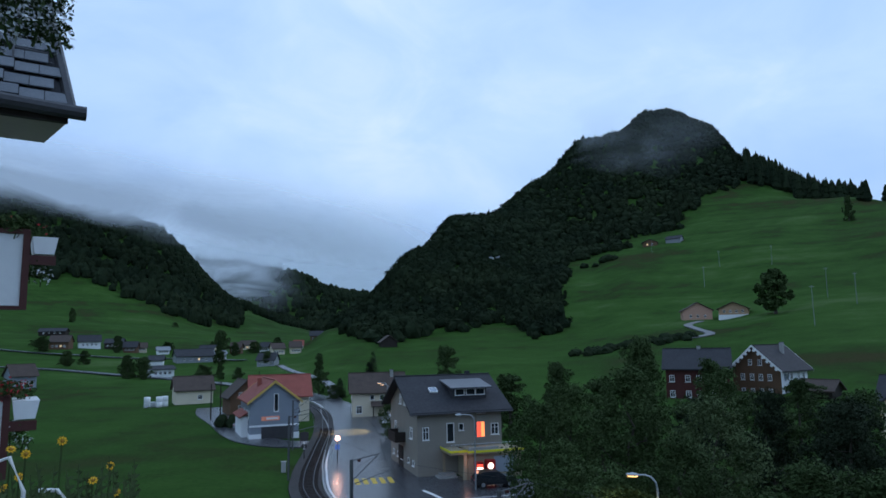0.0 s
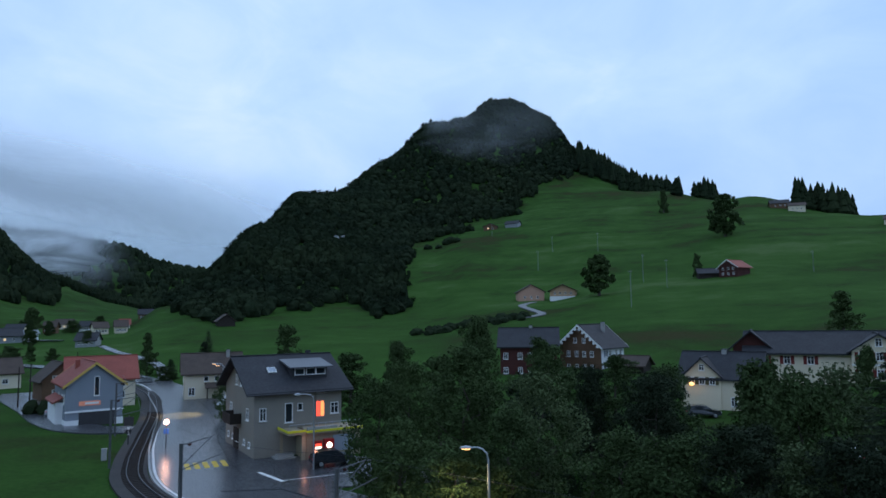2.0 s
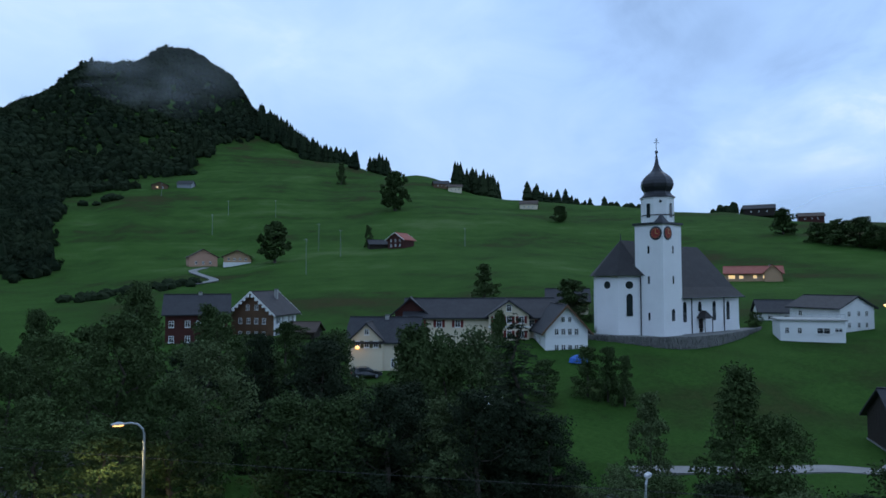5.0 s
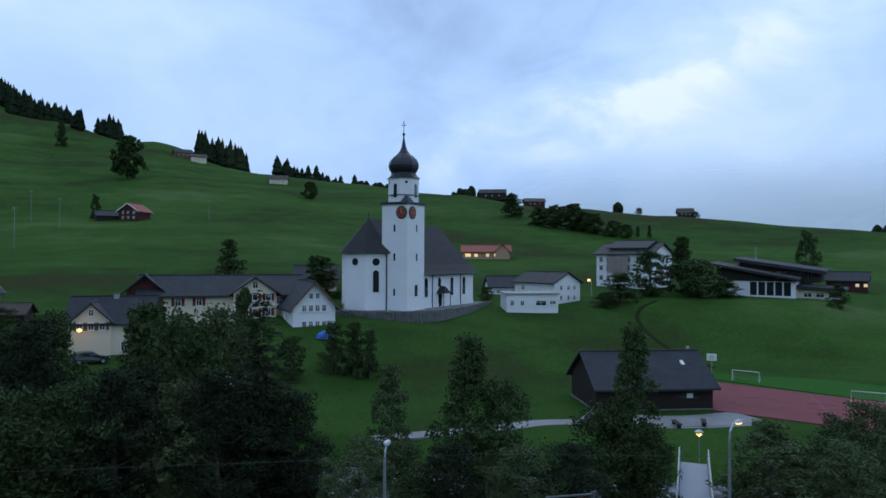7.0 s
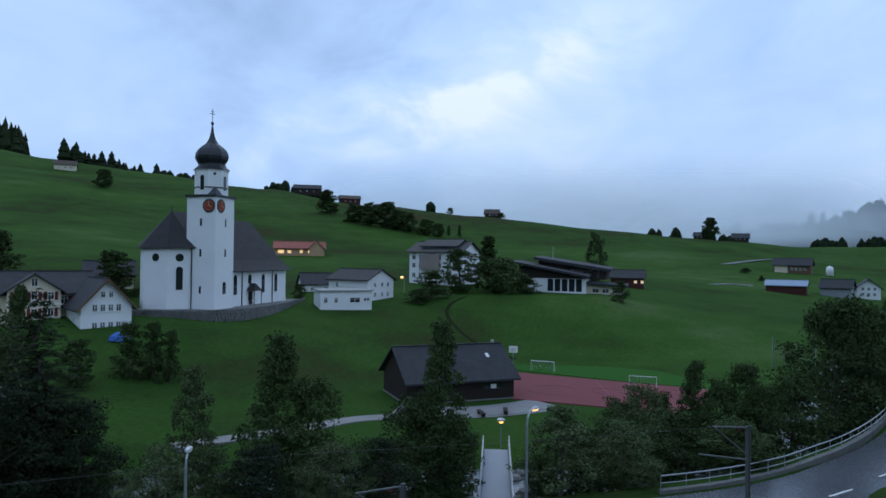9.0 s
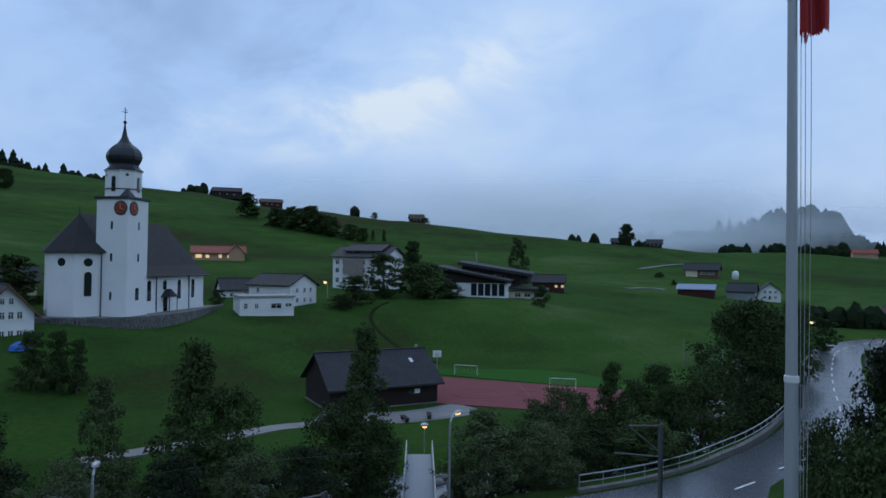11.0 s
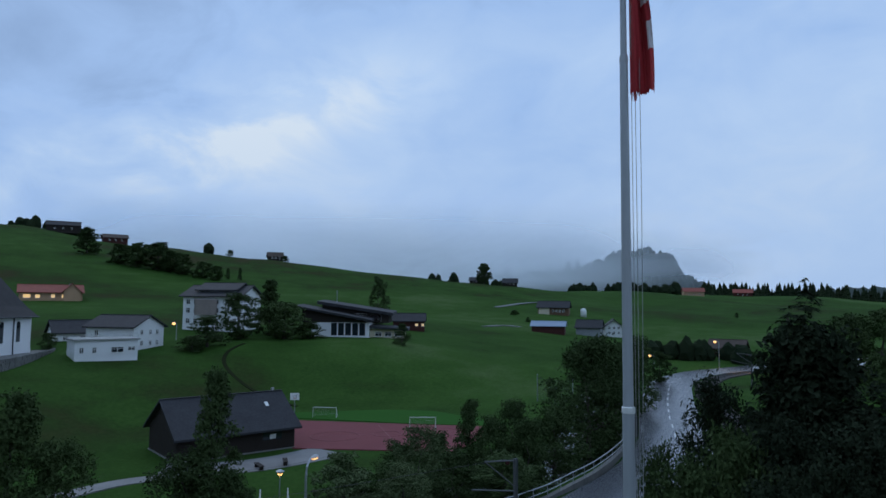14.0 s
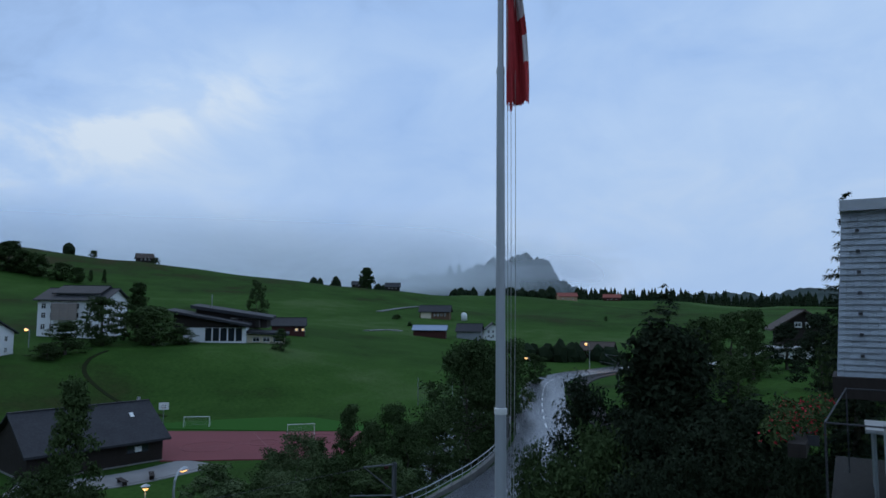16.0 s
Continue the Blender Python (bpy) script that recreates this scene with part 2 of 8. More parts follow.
WOOD_DARK = mat("dark_weathered_wood", (0.032, 0.025, 0.021), 0.85, (0.026, 0.02, 0.017), 1.0, 16.0, 0.9, 0.4, stretch=(1, 1, 0.2))
WOOD_BROWN = mat("brown_wood_shingle", (0.16, 0.095, 0.055), 0.85, (0.10, 0.06, 0.038), 0.8, 12.0, 0.9, 0.4)
WOOD_RED = mat("dark_red_wood", (0.075, 0.022, 0.018), 0.8, (0.045, 0.016, 0.014), 0.8, 12.0, 0.9, 0.3)
WOOD_LIGHT = mat("pale_new_wood", (0.48, 0.31, 0.19), 0.8, (0.38, 0.24, 0.15), 0.6, 12.0, 0.8, 0.3)
TRIM = mat("white_paint", (0.76, 0.76, 0.74), 0.6, (0.66, 0.66, 0.64), 1.0, 9.0, 0.5, 0.05)
SHUTTER_GREEN = mat("olive_shutter", (0.12, 0.11, 0.055), 0.7, (0.085, 0.08, 0.04), 1.0, 9.0, 0.6, 0.2)
SHUTTER_RED = mat("red_shutter", (0.16, 0.025, 0.022), 0.7, (0.11, 0.02, 0.018), 1.0, 9.0, 0.6, 0.2)
STONE = mat("rubble_stone", (0.24, 0.235, 0.225), 0.9, (0.13, 0.13, 0.125), 0.8, 4.0, 1.0, 0.5, each=0.5)
COURT = mat("red_sports_floor", (0.19, 0.045, 0.050), 0.85, (0.145, 0.034, 0.038), 0.2, 9.0, 0.8, 0.08)
PITCH = mat("sports_turf", (0.036, 0.108, 0.020), 0.95, (0.029, 0.088, 0.016), 0.12, 3.0, 0.8, 0.2, spec=0.02)
WATER = mat("river_water", (0.03, 0.04, 0.045), 0.2, (0.26, 0.29, 0.31), 0.8, 2.6, 0.5, 1.0, spec=0.6)
FLAG_RED = mat("faded_red_cloth", (0.42, 0.035, 0.04), 0.85, (0.30, 0.025, 0.03), 1.2, 18.0, 0.7, 0.15)
PANE = glass_material("dark_window_glass")
GLASS = clear_glass("clear_glass")
LIT_WARM = mat("lit_window", (0.5, 0.35, 0.2), 0.4, glow=((1.0, 0.62, 0.25), 0.9), bump=0)
LIT_RED = mat("lit_red_sign", (0.6, 0.06, 0.04), 0.4, glow=((1.0, 0.09, 0.05), 1.5), bump=0)
LAMP_ON = mat("lit_lamp", (0.9, 0.7, 0.4), 0.4, glow=((1.0, 0.48, 0.13), 2.4), bump=0)
LAMP_WHITE = mat("lit_white_lamp", (0.9, 0.85, 0.75), 0.4, glow=((1.0, 0.8, 0.62), 3.0), bump=0)
RED_PAINT = mat("red_paint", (0.45, 0.03, 0.03), 0.4, (0.38, 0.025, 0.025), 1.0, 9.0, 0.4, 0.02)
BLUE_PAINT = mat("blue_plastic", (0.04, 0.13, 0.45), 0.5, (0.03, 0.10, 0.38), 1.0, 9.0, 0.4, 0.02)
CAR_DARK = mat("dark_car_paint", (0.022, 0.024, 0.028), 0.25, (0.018, 0.02, 0.024), 1.0, 9.0, 0.4, 0.0, coat=0.6)
CAR_SILVER = mat("silver_car_paint", (0.42, 0.45, 0.48), 0.28, (0.36, 0.39, 0.42), 1.0, 9.0, 0.4, 0.0, metal=0.4, coat=0.6)
CAR_WHITE = mat("white_car_paint", (0.72, 0.73, 0.74), 0.28, (0.66, 0.67, 0.68), 1.0, 9.0, 0.4, 0.0, coat=0.6)
RUBBER = mat("black_rubber", (0.02, 0.02, 0.02), 0.85, (0.014, 0.014, 0.014), 3.0, 20.0, 0.5, 0.1)


# ---- mesh helpers: a shape is (corners, faces) ----
def join(*shapes):
    vs, fs = [], []
    for v, f in shapes:
        n = len(vs)
        vs.extend(v)
        fs.extend([tuple(i + n for i in face) for face in f])
    return vs, fs


def box(x0, y0, z0, x1, y1, z1):
    v = [(x, y, z) for z in (z0, z1) for y in (y0, y1) for x in (x0, x1)]
    return v, [(0, 2, 3, 1), (4, 5, 7, 6), (0, 1, 5, 4), (2, 6, 7, 3), (0, 4, 6, 2), (1, 3, 7, 5)]


def slab(quad, thick, down=(0, 0, -1)):
    """A plate of that thickness under four corners (counter-clockwise from above)."""
    d = Vector(down) * thick
    v = [Vector(p) for p in quad] + [Vector(p) + d for p in quad]
    n = len(quad)
    f = [tuple(range(n)), tuple(range(2 * n - 1, n - 1, -1))] + [(i, i + n, (i + 1) % n + n, (i + 1) % n) for i in range(n)]
    return [tuple(p) for p in v], f


def prism(poly, z0, z1):
    n = len(poly)
    v = [(x, y, z0) for x, y in poly] + [(x, y, z1) for x, y in poly]
    return v, [tuple(range(n - 1, -1, -1)), tuple(range(n, 2 * n))] + [(i, (i + 1) % n, (i + 1) % n + n, i + n) for i in range(n)]


def lathe(rings, sides=16, turn=0.0):
    v, f = [], []
    for r, z in rings:
        v += [(r * math.cos(2 * math.pi * i / sides + turn), r * math.sin(2 * math.pi * i / sides + turn), z) for i in range(sides)]
    for k in range(len(rings) - 1):
        f += [(k * sides + i, k * sides + (i + 1) % sides, (k + 1) * sides + (i + 1) % sides, (k + 1) * sides + i) for i in range(sides)]
    f += [tuple(range(sides - 1, -1, -1)), tuple(range((len(rings) - 1) * sides, len(rings) * sides))]
    return v, f


def tube(points, radii, sides=6):
    """A round bar through the points, with a radius at each."""
    pts = [Vector(p) for p in points]
    if not isinstance(radii, (list, tuple)):
        radii = [radii] * len(pts)
    v, f = [], []
    for i, p in enumerate(pts):
        way = (pts[min(i + 1, len(pts) - 1)] - pts[max(i - 1, 0)]).normalized()
        a = way.orthogonal().normalized() if abs(way.z) < 0.95 else Vector((1, 0, 0))
        a = (a - way * a.dot(way)).normalized()
        b = way.cross(a)
        v += [tuple(p + (a * math.cos(2 * math.pi * k / sides) + b * math.sin(2 * math.pi * k / sides)) * radii[i]) for k in range(sides)]
    for i in range(len(pts) - 1):
        f += [(i * sides + k, i * sides + (k + 1) % sides, (i + 1) * sides + (k + 1) % sides, (i + 1) * sides + k) for k in range(sides)]
    f += [tuple(range(sides - 1, -1, -1)), tuple(range((len(pts) - 1) * sides, len(pts) * sides))]
    return v, f


def moved(shape, m):
    return [tuple(m @ Vector(p)) for p in shape[0]], shape[1]


def mesh(name, shape, material, shade=False):
    me = bpy.data.meshes.new(name)
    me.from_pydata([tuple(p) for p in shape[0]], [], shape[1])
    me.materials.append(material)
    if shade:
        me.polygons.foreach_set("use_smooth", [len(q) <= 4 for q in shape[1]])
    me.update()
    return me


def part(name, shape, material, parent, label="", m=None, shade=False):
    """One mesh object under a thing or a part."""
    data = shape if isinstance(shape, bpy.types.Mesh) else mesh(name, shape, material, shade)
    ob = new(name, data)
    ob.parent = parent
    if m is not None:
        ob.matrix_basis = m
    return tagged(ob, label) if label else ob


def thing(name, label, category, m=None, group="", kind=""):
    ob = new(name)
    ob.empty_display_size = 0.3
    if m is not None:
        ob.matrix_basis = m
    return tagged(ob, label, category, group, kind)


def solid(name, label, category, shape, material, m=None, group="", kind="", shade=False):
    """A thing that is one mesh."""
    ob = new(name, mesh(name, shape, material, shade))
    if m is not None:
        ob.matrix_basis = m
    return tagged(ob, label, category, group, kind)


# ---- the ground ----
def profile(az, *knots):
    return az, np.array([k[0] for k in knots], float), np.array([k[1] for k in knots], float)


# Slopes of the valley, bearing by bearing from the balcony: (distance, height).
SLOPES = [
    profile(-70, (0, 1), (60, 0), (200, 1), (420, 14), (700, 45), (1500, 330), (1900, 300), (2600, 420), (4800, 300)),
    profile(-36, (0, 1), (60, 0), (200, 1), (420, 14), (700, 45), (1500, 330), (1900, 300), (2600, 420), (4800, 300)),
    profile(-30, (0, 1), (60, 0), (200, 1), (420, 13), (700, 42), (1500, 300), (1900, 260), (2600, 400), (4800, 300)),
    profile(-24, (0, 1), (60, 0), (200, 1), (420, 10), (700, 34), (1500, 236), (1900, 180), (2600, 300), (4800, 300)),
    profile(-17.8, (0, 1), (60, 0), (200, 1), (420, 9), (700, 20), (1500, 88), (1900, 60), (2600, 290), (4800, 250)),
    profile(-13, (0, 1), (60, 0), (200, 1), (420, 10), (700, 17), (1500, 45), (1900, 40), (2600, 255), (4800, 250)),
    profile(-10.5, (0, 1), (60, 0), (200, 1), (330, 12), (440, 21), (520, 19), (1500, 30), (1900, 40), (2600, 200), (4800, 250)),
    profile(-7.8, (0, 1), (60, 0), (190, 1), (330, 15), (440, 28), (540, 40), (800, 30), (1900, 40), (2600, 180), (4800, 250)),
    profile(-3.6, (0, 1), (60, 0), (150, 1), (330, 15), (480, 56), (650, 92), (900, 60), (2600, 160), (4800, 250)),
    profile(0, (0, 1), (60, 0), (130, 1), (330, 16), (480, 54), (780, 147), (1000, 110), (2600, 150), (4800, 250)),
    profile(7, (0, 1), (60, 0), (120, 1), (300, 12), (520, 58), (650, 95), (980, 229), (1250, 170), (2600, 150), (4800, 250)),
    profile(11, (0, 1), (60, 0), (120, 2), (300, 13), (520, 62), (650, 94), (1060, 308), (1350, 240), (2600, 150), (4800, 250)),
    profile(14.3, (0, 1), (60, 0), (120, 2.5), (300, 16), (520, 70), (650, 100), (1150, 340), (1450, 270), (2600, 150), (4800, 250)),
    profile(16.2, (0, 1), (60, 0), (120, 3), (310, 18), (560, 80), (690, 112), (1185, 380), (1480, 290), (2600, 150), (4800, 250)),
    profile(18, (0, 1), (60, 0), (120, 3), (320, 21), (600, 91), (720, 122), (1220, 392), (1500, 300), (2600, 150), (4800, 250)),
    profile(21, (0, 1), (60, 0), (120, 3), (320, 21), (600, 94), (840, 175), (1180, 352), (1450, 260), (2600, 150), (4800, 250)),
    profile(24.5, (0, 1), (60, 0), (120, 3), (320, 25), (600, 97), (860, 176), (1050, 240), (1300, 190), (2600, 150), (4800, 200)),
    profile(30, (0, 1), (60, 0), (110, 2.5), (320, 28), (600, 94), (820, 153), (1000, 160), (1300, 120), (2600, 100), (4800, 150)),
    profile(36.7, (0, 1), (60, 0), (105, 2), (320, 31), (550, 84), (720, 124), (900, 120), (1300, 80), (2600, 100), (4800, 120)),
    profile(45, (0, 1), (55, -1.5), (85, 1), (105, 4), (320, 29), (500, 66), (620, 88), (800, 84), (1300, 50), (4800, 100)),
    profile(53, (0, 1), (50, -2.5), (75, -1.3), (104, 4.0), (118, 5.3), (128, 6), (320, 25), (460, 53), (570, 74), (800, 66), (1300, 40), (4800, 100)),
    profile(61, (0, 1), (50, -2.5), (75, -2), (105, 2.7), (118, 4.0), (138, 5.3), (160, 7), (260, 14.5), (430, 46), (530, 63), (800, 55), (1300, 30), (4800, 100)),
    profile(70, (0, 1), (50, -2.5), (85, -2.5), (128, 4), (160, 7), (260, 14), (400, 37), (485, 50), (800, 40), (1300, 25), (4800, 80)),
    profile(78, (0, 1), (50, -2.5), (103, -2.4), (145, 6), (165, 7), (260, 12), (390, 31), (455, 41), (700, 32), (1300, 15), (4800, 60)),
    profile(88, (0, 1), (50, -2.5), (105, -2.4), (148, 6), (170, 6.6), (260, 9), (350, 20), (440, 33), (700, 26), (1300, 10), (4800, 50)),
    profile(98.8, (0, 1), (45, -1), (60, -2.5), (110, -2.2), (150, 2), (230, 6), (300, 11), (360, 16), (460, 25.8), (700, 18), (1300, 5), (4800, 40)),
    profile(108, (0, 1), (42, 0), (90, 0), (150, 0.5), (230, 2.5), (300, 8), (420, 14), (560, 25), (800, 20), (1300, 5), (4800, 30)),
    profile(118, (0, 2), (40, 1.5), (90, 1), (160, 0.5), (260, 4), (420, 13), (700, 23.5), (1000, 16), (1600, 5), (4800, 30)),
    profile(128, (0, 4), (25, 5), (60, 7), (110, 8.3), (200, 8), (420, 12), (800, 18), (1200, 10), (4800, 30)),
    profile(150, (0, 5), (25, 7), (60, 9), (110, 10), (200, 12), (420, 16), (800, 20), (1200, 20), (4800, 30)),
    profile(210, (0, 3), (60, 6), (200, 14), (700, 80), (1500, 200), (4800, 200)),
    profile(290, (0, 1), (60, 0), (200, 1), (420, 14), (700, 45), (1500, 330), (1900, 300), (2600, 420), (4800, 300)),
]
RIVER = [(18, 62), (32, 47), (43, 33), (49, 18), (54, 4), (62, -8), (76, -18), (98, -27), (125, -36), (160, -46)]
RAIL = [(-50, 190), (-29.6, 146), (-21.4, 113), (-18.0, 90), (-15.9, 75), (-13.4, 64.5), (-8, 53.5), (0, 42), (10.5, 28.5), (21, 13), (30, 0), (36.5, -12), (47, -22.5), (57, -29), (70, -35), (88, -41.2), (108, -47.5), (126, -57), (138, -68), (150, -85), (178, -118)]
ROAD = [(-56, 215), (-30, 162), (-22.4, 134), (-16.4, 109.5), (-13.4, 90.3), (-11.4, 78.5), (-8.2, 65.3), (-2.5, 55), (6.5, 44), (18, 30), (29.5, 15), (38.3, -1), (43.8, -9.3), (50.3, -15.8), (57.2, -21.2), (70, -27.8), (86, -33.4), (105, -40.6), (124, -49), (139, -60.5), (148, -73), (166, -95), (200, -125)]


def along(line, step):
    """Evenly spaced points on a smooth line through the given ones, with the way that it runs."""
    p = np.array(line, float)
    q = np.vstack([2 * p[0] - p[1], p, 2 * p[-1] - p[-2]])
    out = []
    for i in range(1, len(q) - 2):
        u = np.linspace(0, 1, 40, endpoint=False)[:, None]
        a, b, c, d = q[i - 1], q[i], q[i + 1], q[i + 2]
        out.append(0.5 * (2 * b + (c - a) * u + (2 * a - 5 * b + 4 * c - d) * u ** 2 + (3 * b - a - 3 * c + d) * u ** 3))
    out = np.vstack(out + [p[-1:]])
    s = np.concatenate([[0], np.cumsum(np.linalg.norm(np.diff(out, axis=0), axis=1))])
    t = np.arange(0, s[-1], step)
    pts = np.stack([np.interp(t, s, out[:, 0]), np.interp(t, s, out[:, 1])], 1)
    way = np.gradient(pts, axis=0)
    return pts, way / np.linalg.norm(way, axis=1)[:, None]


def beside(x, y, line, step=3.0):
    """The distance of points from a line."""
    pts = along(line, step)[0]
    best = np.full(np.shape(x), 1e9)
    for px, py in pts:
        best = np.minimum(best, (x - px) ** 2 + (y - py) ** 2)
    return np.sqrt(best)


def smooth(u):
    u = np.clip(u, 0, 1)
    return u * u * (3 - 2 * u)


def curve(knots_r, knots_z, r):
    """A smooth line through the knots that never swings past them."""
    h = np.diff(knots_r)
    d = np.diff(knots_z) / h
    m = np.zeros(len(knots_r))
    m[1:-1] = np.where(d[1:] * d[:-1] > 0, 2 * d[1:] * d[:-1] / np.where(np.abs(d[1:] + d[:-1]) < 1e-9, 1, d[1:] + d[:-1]), 0)
    m[0], m[-1] = d[0], d[-1]
    r = np.clip(r, knots_r[0], knots_r[-1])
    i = np.clip(np.searchsorted(knots_r, r) - 1, 0, len(h) - 1)
    u = (r - knots_r[i]) / h[i]
    return (knots_z[i] * (1 + 2 * u) * (1 - u) ** 2 + h[i] * m[i] * u * (1 - u) ** 2
            + knots_z[i + 1] * u * u * (3 - 2 * u) + h[i] * m[i + 1] * u * u * (u - 1))


def hill(x, y):
    """The height of the bare slopes."""
    x, y = np.asarray(x, float), np.asarray(y, float)
    r, az = np.hypot(x, y), np.degrees(np.arctan2(x, y))
    az = np.where(az < -70, az + 360, az)
    rows = [curve(k, z, r) for a, k, z in SLOPES]
    keys = np.array([a for a, k, z in SLOPES])
    z = np.zeros_like(r)
    for i in range(len(keys) - 1):
        u = (az - keys[i]) / (keys[i + 1] - keys[i])
        inside = (u >= 0) & (u <= 1)
        z = np.where(inside, rows[i] * (1 - smooth(u) * 0.5 - u * 0.5) + rows[i + 1] * (smooth(u) * 0.5 + u * 0.5), z)
    wave = np.sin(x * 0.031 + 1.7 * np.sin(y * 0.017)) * np.sin(y * 0.027 + 1.3 * np.sin(x * 0.013))
    z = z + wave * np.clip((r - 140) / 400, 0, 1) * 1.6
    return z


def ground_z(x, y):
    """The height of the ground, with the river's bed and the level strips under road and rails."""
    z = hill(x, y)
    flat = smooth(1 - (np.minimum(beside(x, y, ROAD), beside(x, y, RAIL)) - 5) / 6)
    z = z * (1 - flat) + flat * (np.clip(hill(x, y), -0.2, 0.2) - 0.12)
    bed = smooth(1 - (beside(x, y, RIVER) - 3.0) / 4.5)
    return z * (1 - bed) + bed * -4.6



def stand(az, far, lift=0.0):
    """A place on the ground by bearing and distance."""
    x, y = far * math.sin(radians(az)), far * math.cos(radians(az))
    return x, y, float(ground_z(x, y)) + lift


def build_ground():
    az = np.concatenate([np.arange(-58, 146, 0.5), np.arange(146, 302, 4.0)])
    r = np.concatenate([[0.5, 6, 12, 18, 24], np.arange(28, 150, 2.0), np.geomspace(150, 4800, 95)])
    A, R = np.meshgrid(np.radians(az), r)
    X, Y = R * np.sin(A), R * np.cos(A)
    Z = ground_z(X, Y)
    rough = np.array([[noise.noise((x * 0.05, y * 0.05, 0)) for x, y in zip(xr, yr)] for xr, yr in zip(X[66:], Y[66:])])
    Z[66:] += rough * np.clip((R[66:] - 150) / 500, 0, 2.2)
    n, k = len(az), len(r)
    v = np.stack([X, Y, Z], 2).reshape(-1, 3)
    f = [(i * n + j, i * n + (j + 1) % n, (i + 1) * n + (j + 1) % n, (i + 1) * n + j) for i in range(k - 1) for j in range(n)]
    f.append(tuple(range(n - 1, -1, -1)))
    ob = new("ground", mesh("ground", (v.tolist(), f), GRASS, True))
    return tagged(ob, "green alpine meadow ground rising to steep slopes", "ground", kind="structure")


ground = build_ground()


def ribbon(line, left, right, height, step=2.0, thick=0.0, z_of=None, start=0.0, end=None):
    """A strip along a line between two offsets (left is positive)."""
    pts, way = along(line, step)
    i0, i1 = int(start / step), len(pts) if end is None else int(end / step)
    pts, way = pts[i0:i1], way[i0:i1]
    side = np.stack([-way[:, 1], way[:, 0]], 1)
    a, b = pts + side * left, pts + side * right
    lie = z_of or road_z
    z = lie(pts[:, 0], pts[:, 1]) + height if z_of is None else np.maximum(lie(pts[:, 0], pts[:, 1]), np.maximum(lie(a[:, 0], a[:, 1]), lie(b[:, 0], b[:, 1]))) + height
    n = len(pts)
    v = [(p[0], p[1], h) for p, h in zip(a, z)] + [(p[0], p[1], h) for p, h in zip(b, z)]
    f = [(i, i + n, i + n + 1, i + 1) for i in range(n - 1)]
    if thick:
        v += [(p[0], p[1], h - thick) for p, h in zip(a, z)] + [(p[0], p[1], h - thick) for p, h in zip(b, z)]
        f += [(i + 1, i + 1 + 2 * n, i + 2 * n, i) for i in range(n - 1)] + [(i + n, i + 3 * n, i + 3 * n + 1, i + n + 1) for i in range(n - 1)]
        f += [(0, 2 * n, 3 * n, n), (n - 1, 2 * n - 1, 4 * n - 1, 3 * n - 1)]
    return v, f


def road_z(x, y):
    return np.clip(hill(x, y), -0.2, 0.2)


# ---- road, rails, river ----
tagged(new("road", mesh("road", ribbon(ROAD, 3.6, -3.6, 0.0, thick=0.1), ASPHALT)), "wet grey asphalt main road through the village", "road", kind="structure")
solid("pavement", "grey asphalt pavement beside the road", "pavement", ribbon(ROAD, 6.6, 3.65, 0.05, start=80, end=190, thick=0.2), ASPHALT, kind="structure")
solid("kerb", "pale concrete kerb along the railway side", "kerb", ribbon(ROAD, -3.62, -3.8, 0.10, thick=0.3, start=50, end=200), CONCRETE, kind="structure")
solid("road_line", "white painted edge line", "road marking", ribbon(ROAD, -3.2, -3.42, 0.005, start=45, end=190), LINE, kind="structure")
pts, way = along(ROAD, 1.0)
for i in range(225, len(pts) - 2, 6):
    p, d = pts[i], way[i]
    m = Matrix.Translation((p[0], p[1], float(road_z(p[0], p[1])))) @ pose(0, 0, 0, 0, 0, math.degrees(math.atan2(d[1], d[0])))
    solid("road_dash", "white painted centre dash on asphalt", "road marking", box(-1.4, -0.08, 0.002, 1.4, 0.08, 0.007), LINE, m, "centre dashes")
solid("forecourt", "wet asphalt forecourt before the shop", "pavement", prism([(-6, 60), (14, 58), (14, 74), (-3.5, 73)], -0.25, 0.045), ASPHALT, kind="structure")
solid("rail_bed", "dark gravel railway bed", "railway", ribbon(RAIL, 1.3, -1.9, 0.06, thick=0.3), GRAVEL, kind="structure")
for side in (0.5, -0.5):
    solid("rail", "worn steel narrow-gauge rail on dark ballast", "rail", ribbon(RAIL, side + 0.04, side - 0.04, 0.22, thick=0.14), DARK_STEEL, group="rails")
pts, way = along(RAIL, 0.7)
sl = mesh("sleeper", box(-0.12, -0.95, 0, 0.12, 0.95, 0.1), WOOD_DARK)
bed = thing("sleepers", "dark timber railway sleepers in ballast", "sleepers")
for i in range(120, 400):
    p, d = pts[i], way[i]
    part("sleeper", sl, None, bed, m=Matrix.Translation((p[0], p[1], float(road_z(p[0], p[1])) + 0.035)) @ pose(0, 0, 0, 0, 0, math.degrees(math.atan2(d[1], d[0]))))
solid("water", "shallow mountain river with pale rapids", "river", ribbon(RIVER, 5.5, -5.5, 0, z_of=lambda x, y: np.full(np.shape(x), -3.7)), WATER, kind="structure")
rng = random.Random(5)
pts, way = along(RIVER, 1.2)
shapes = []
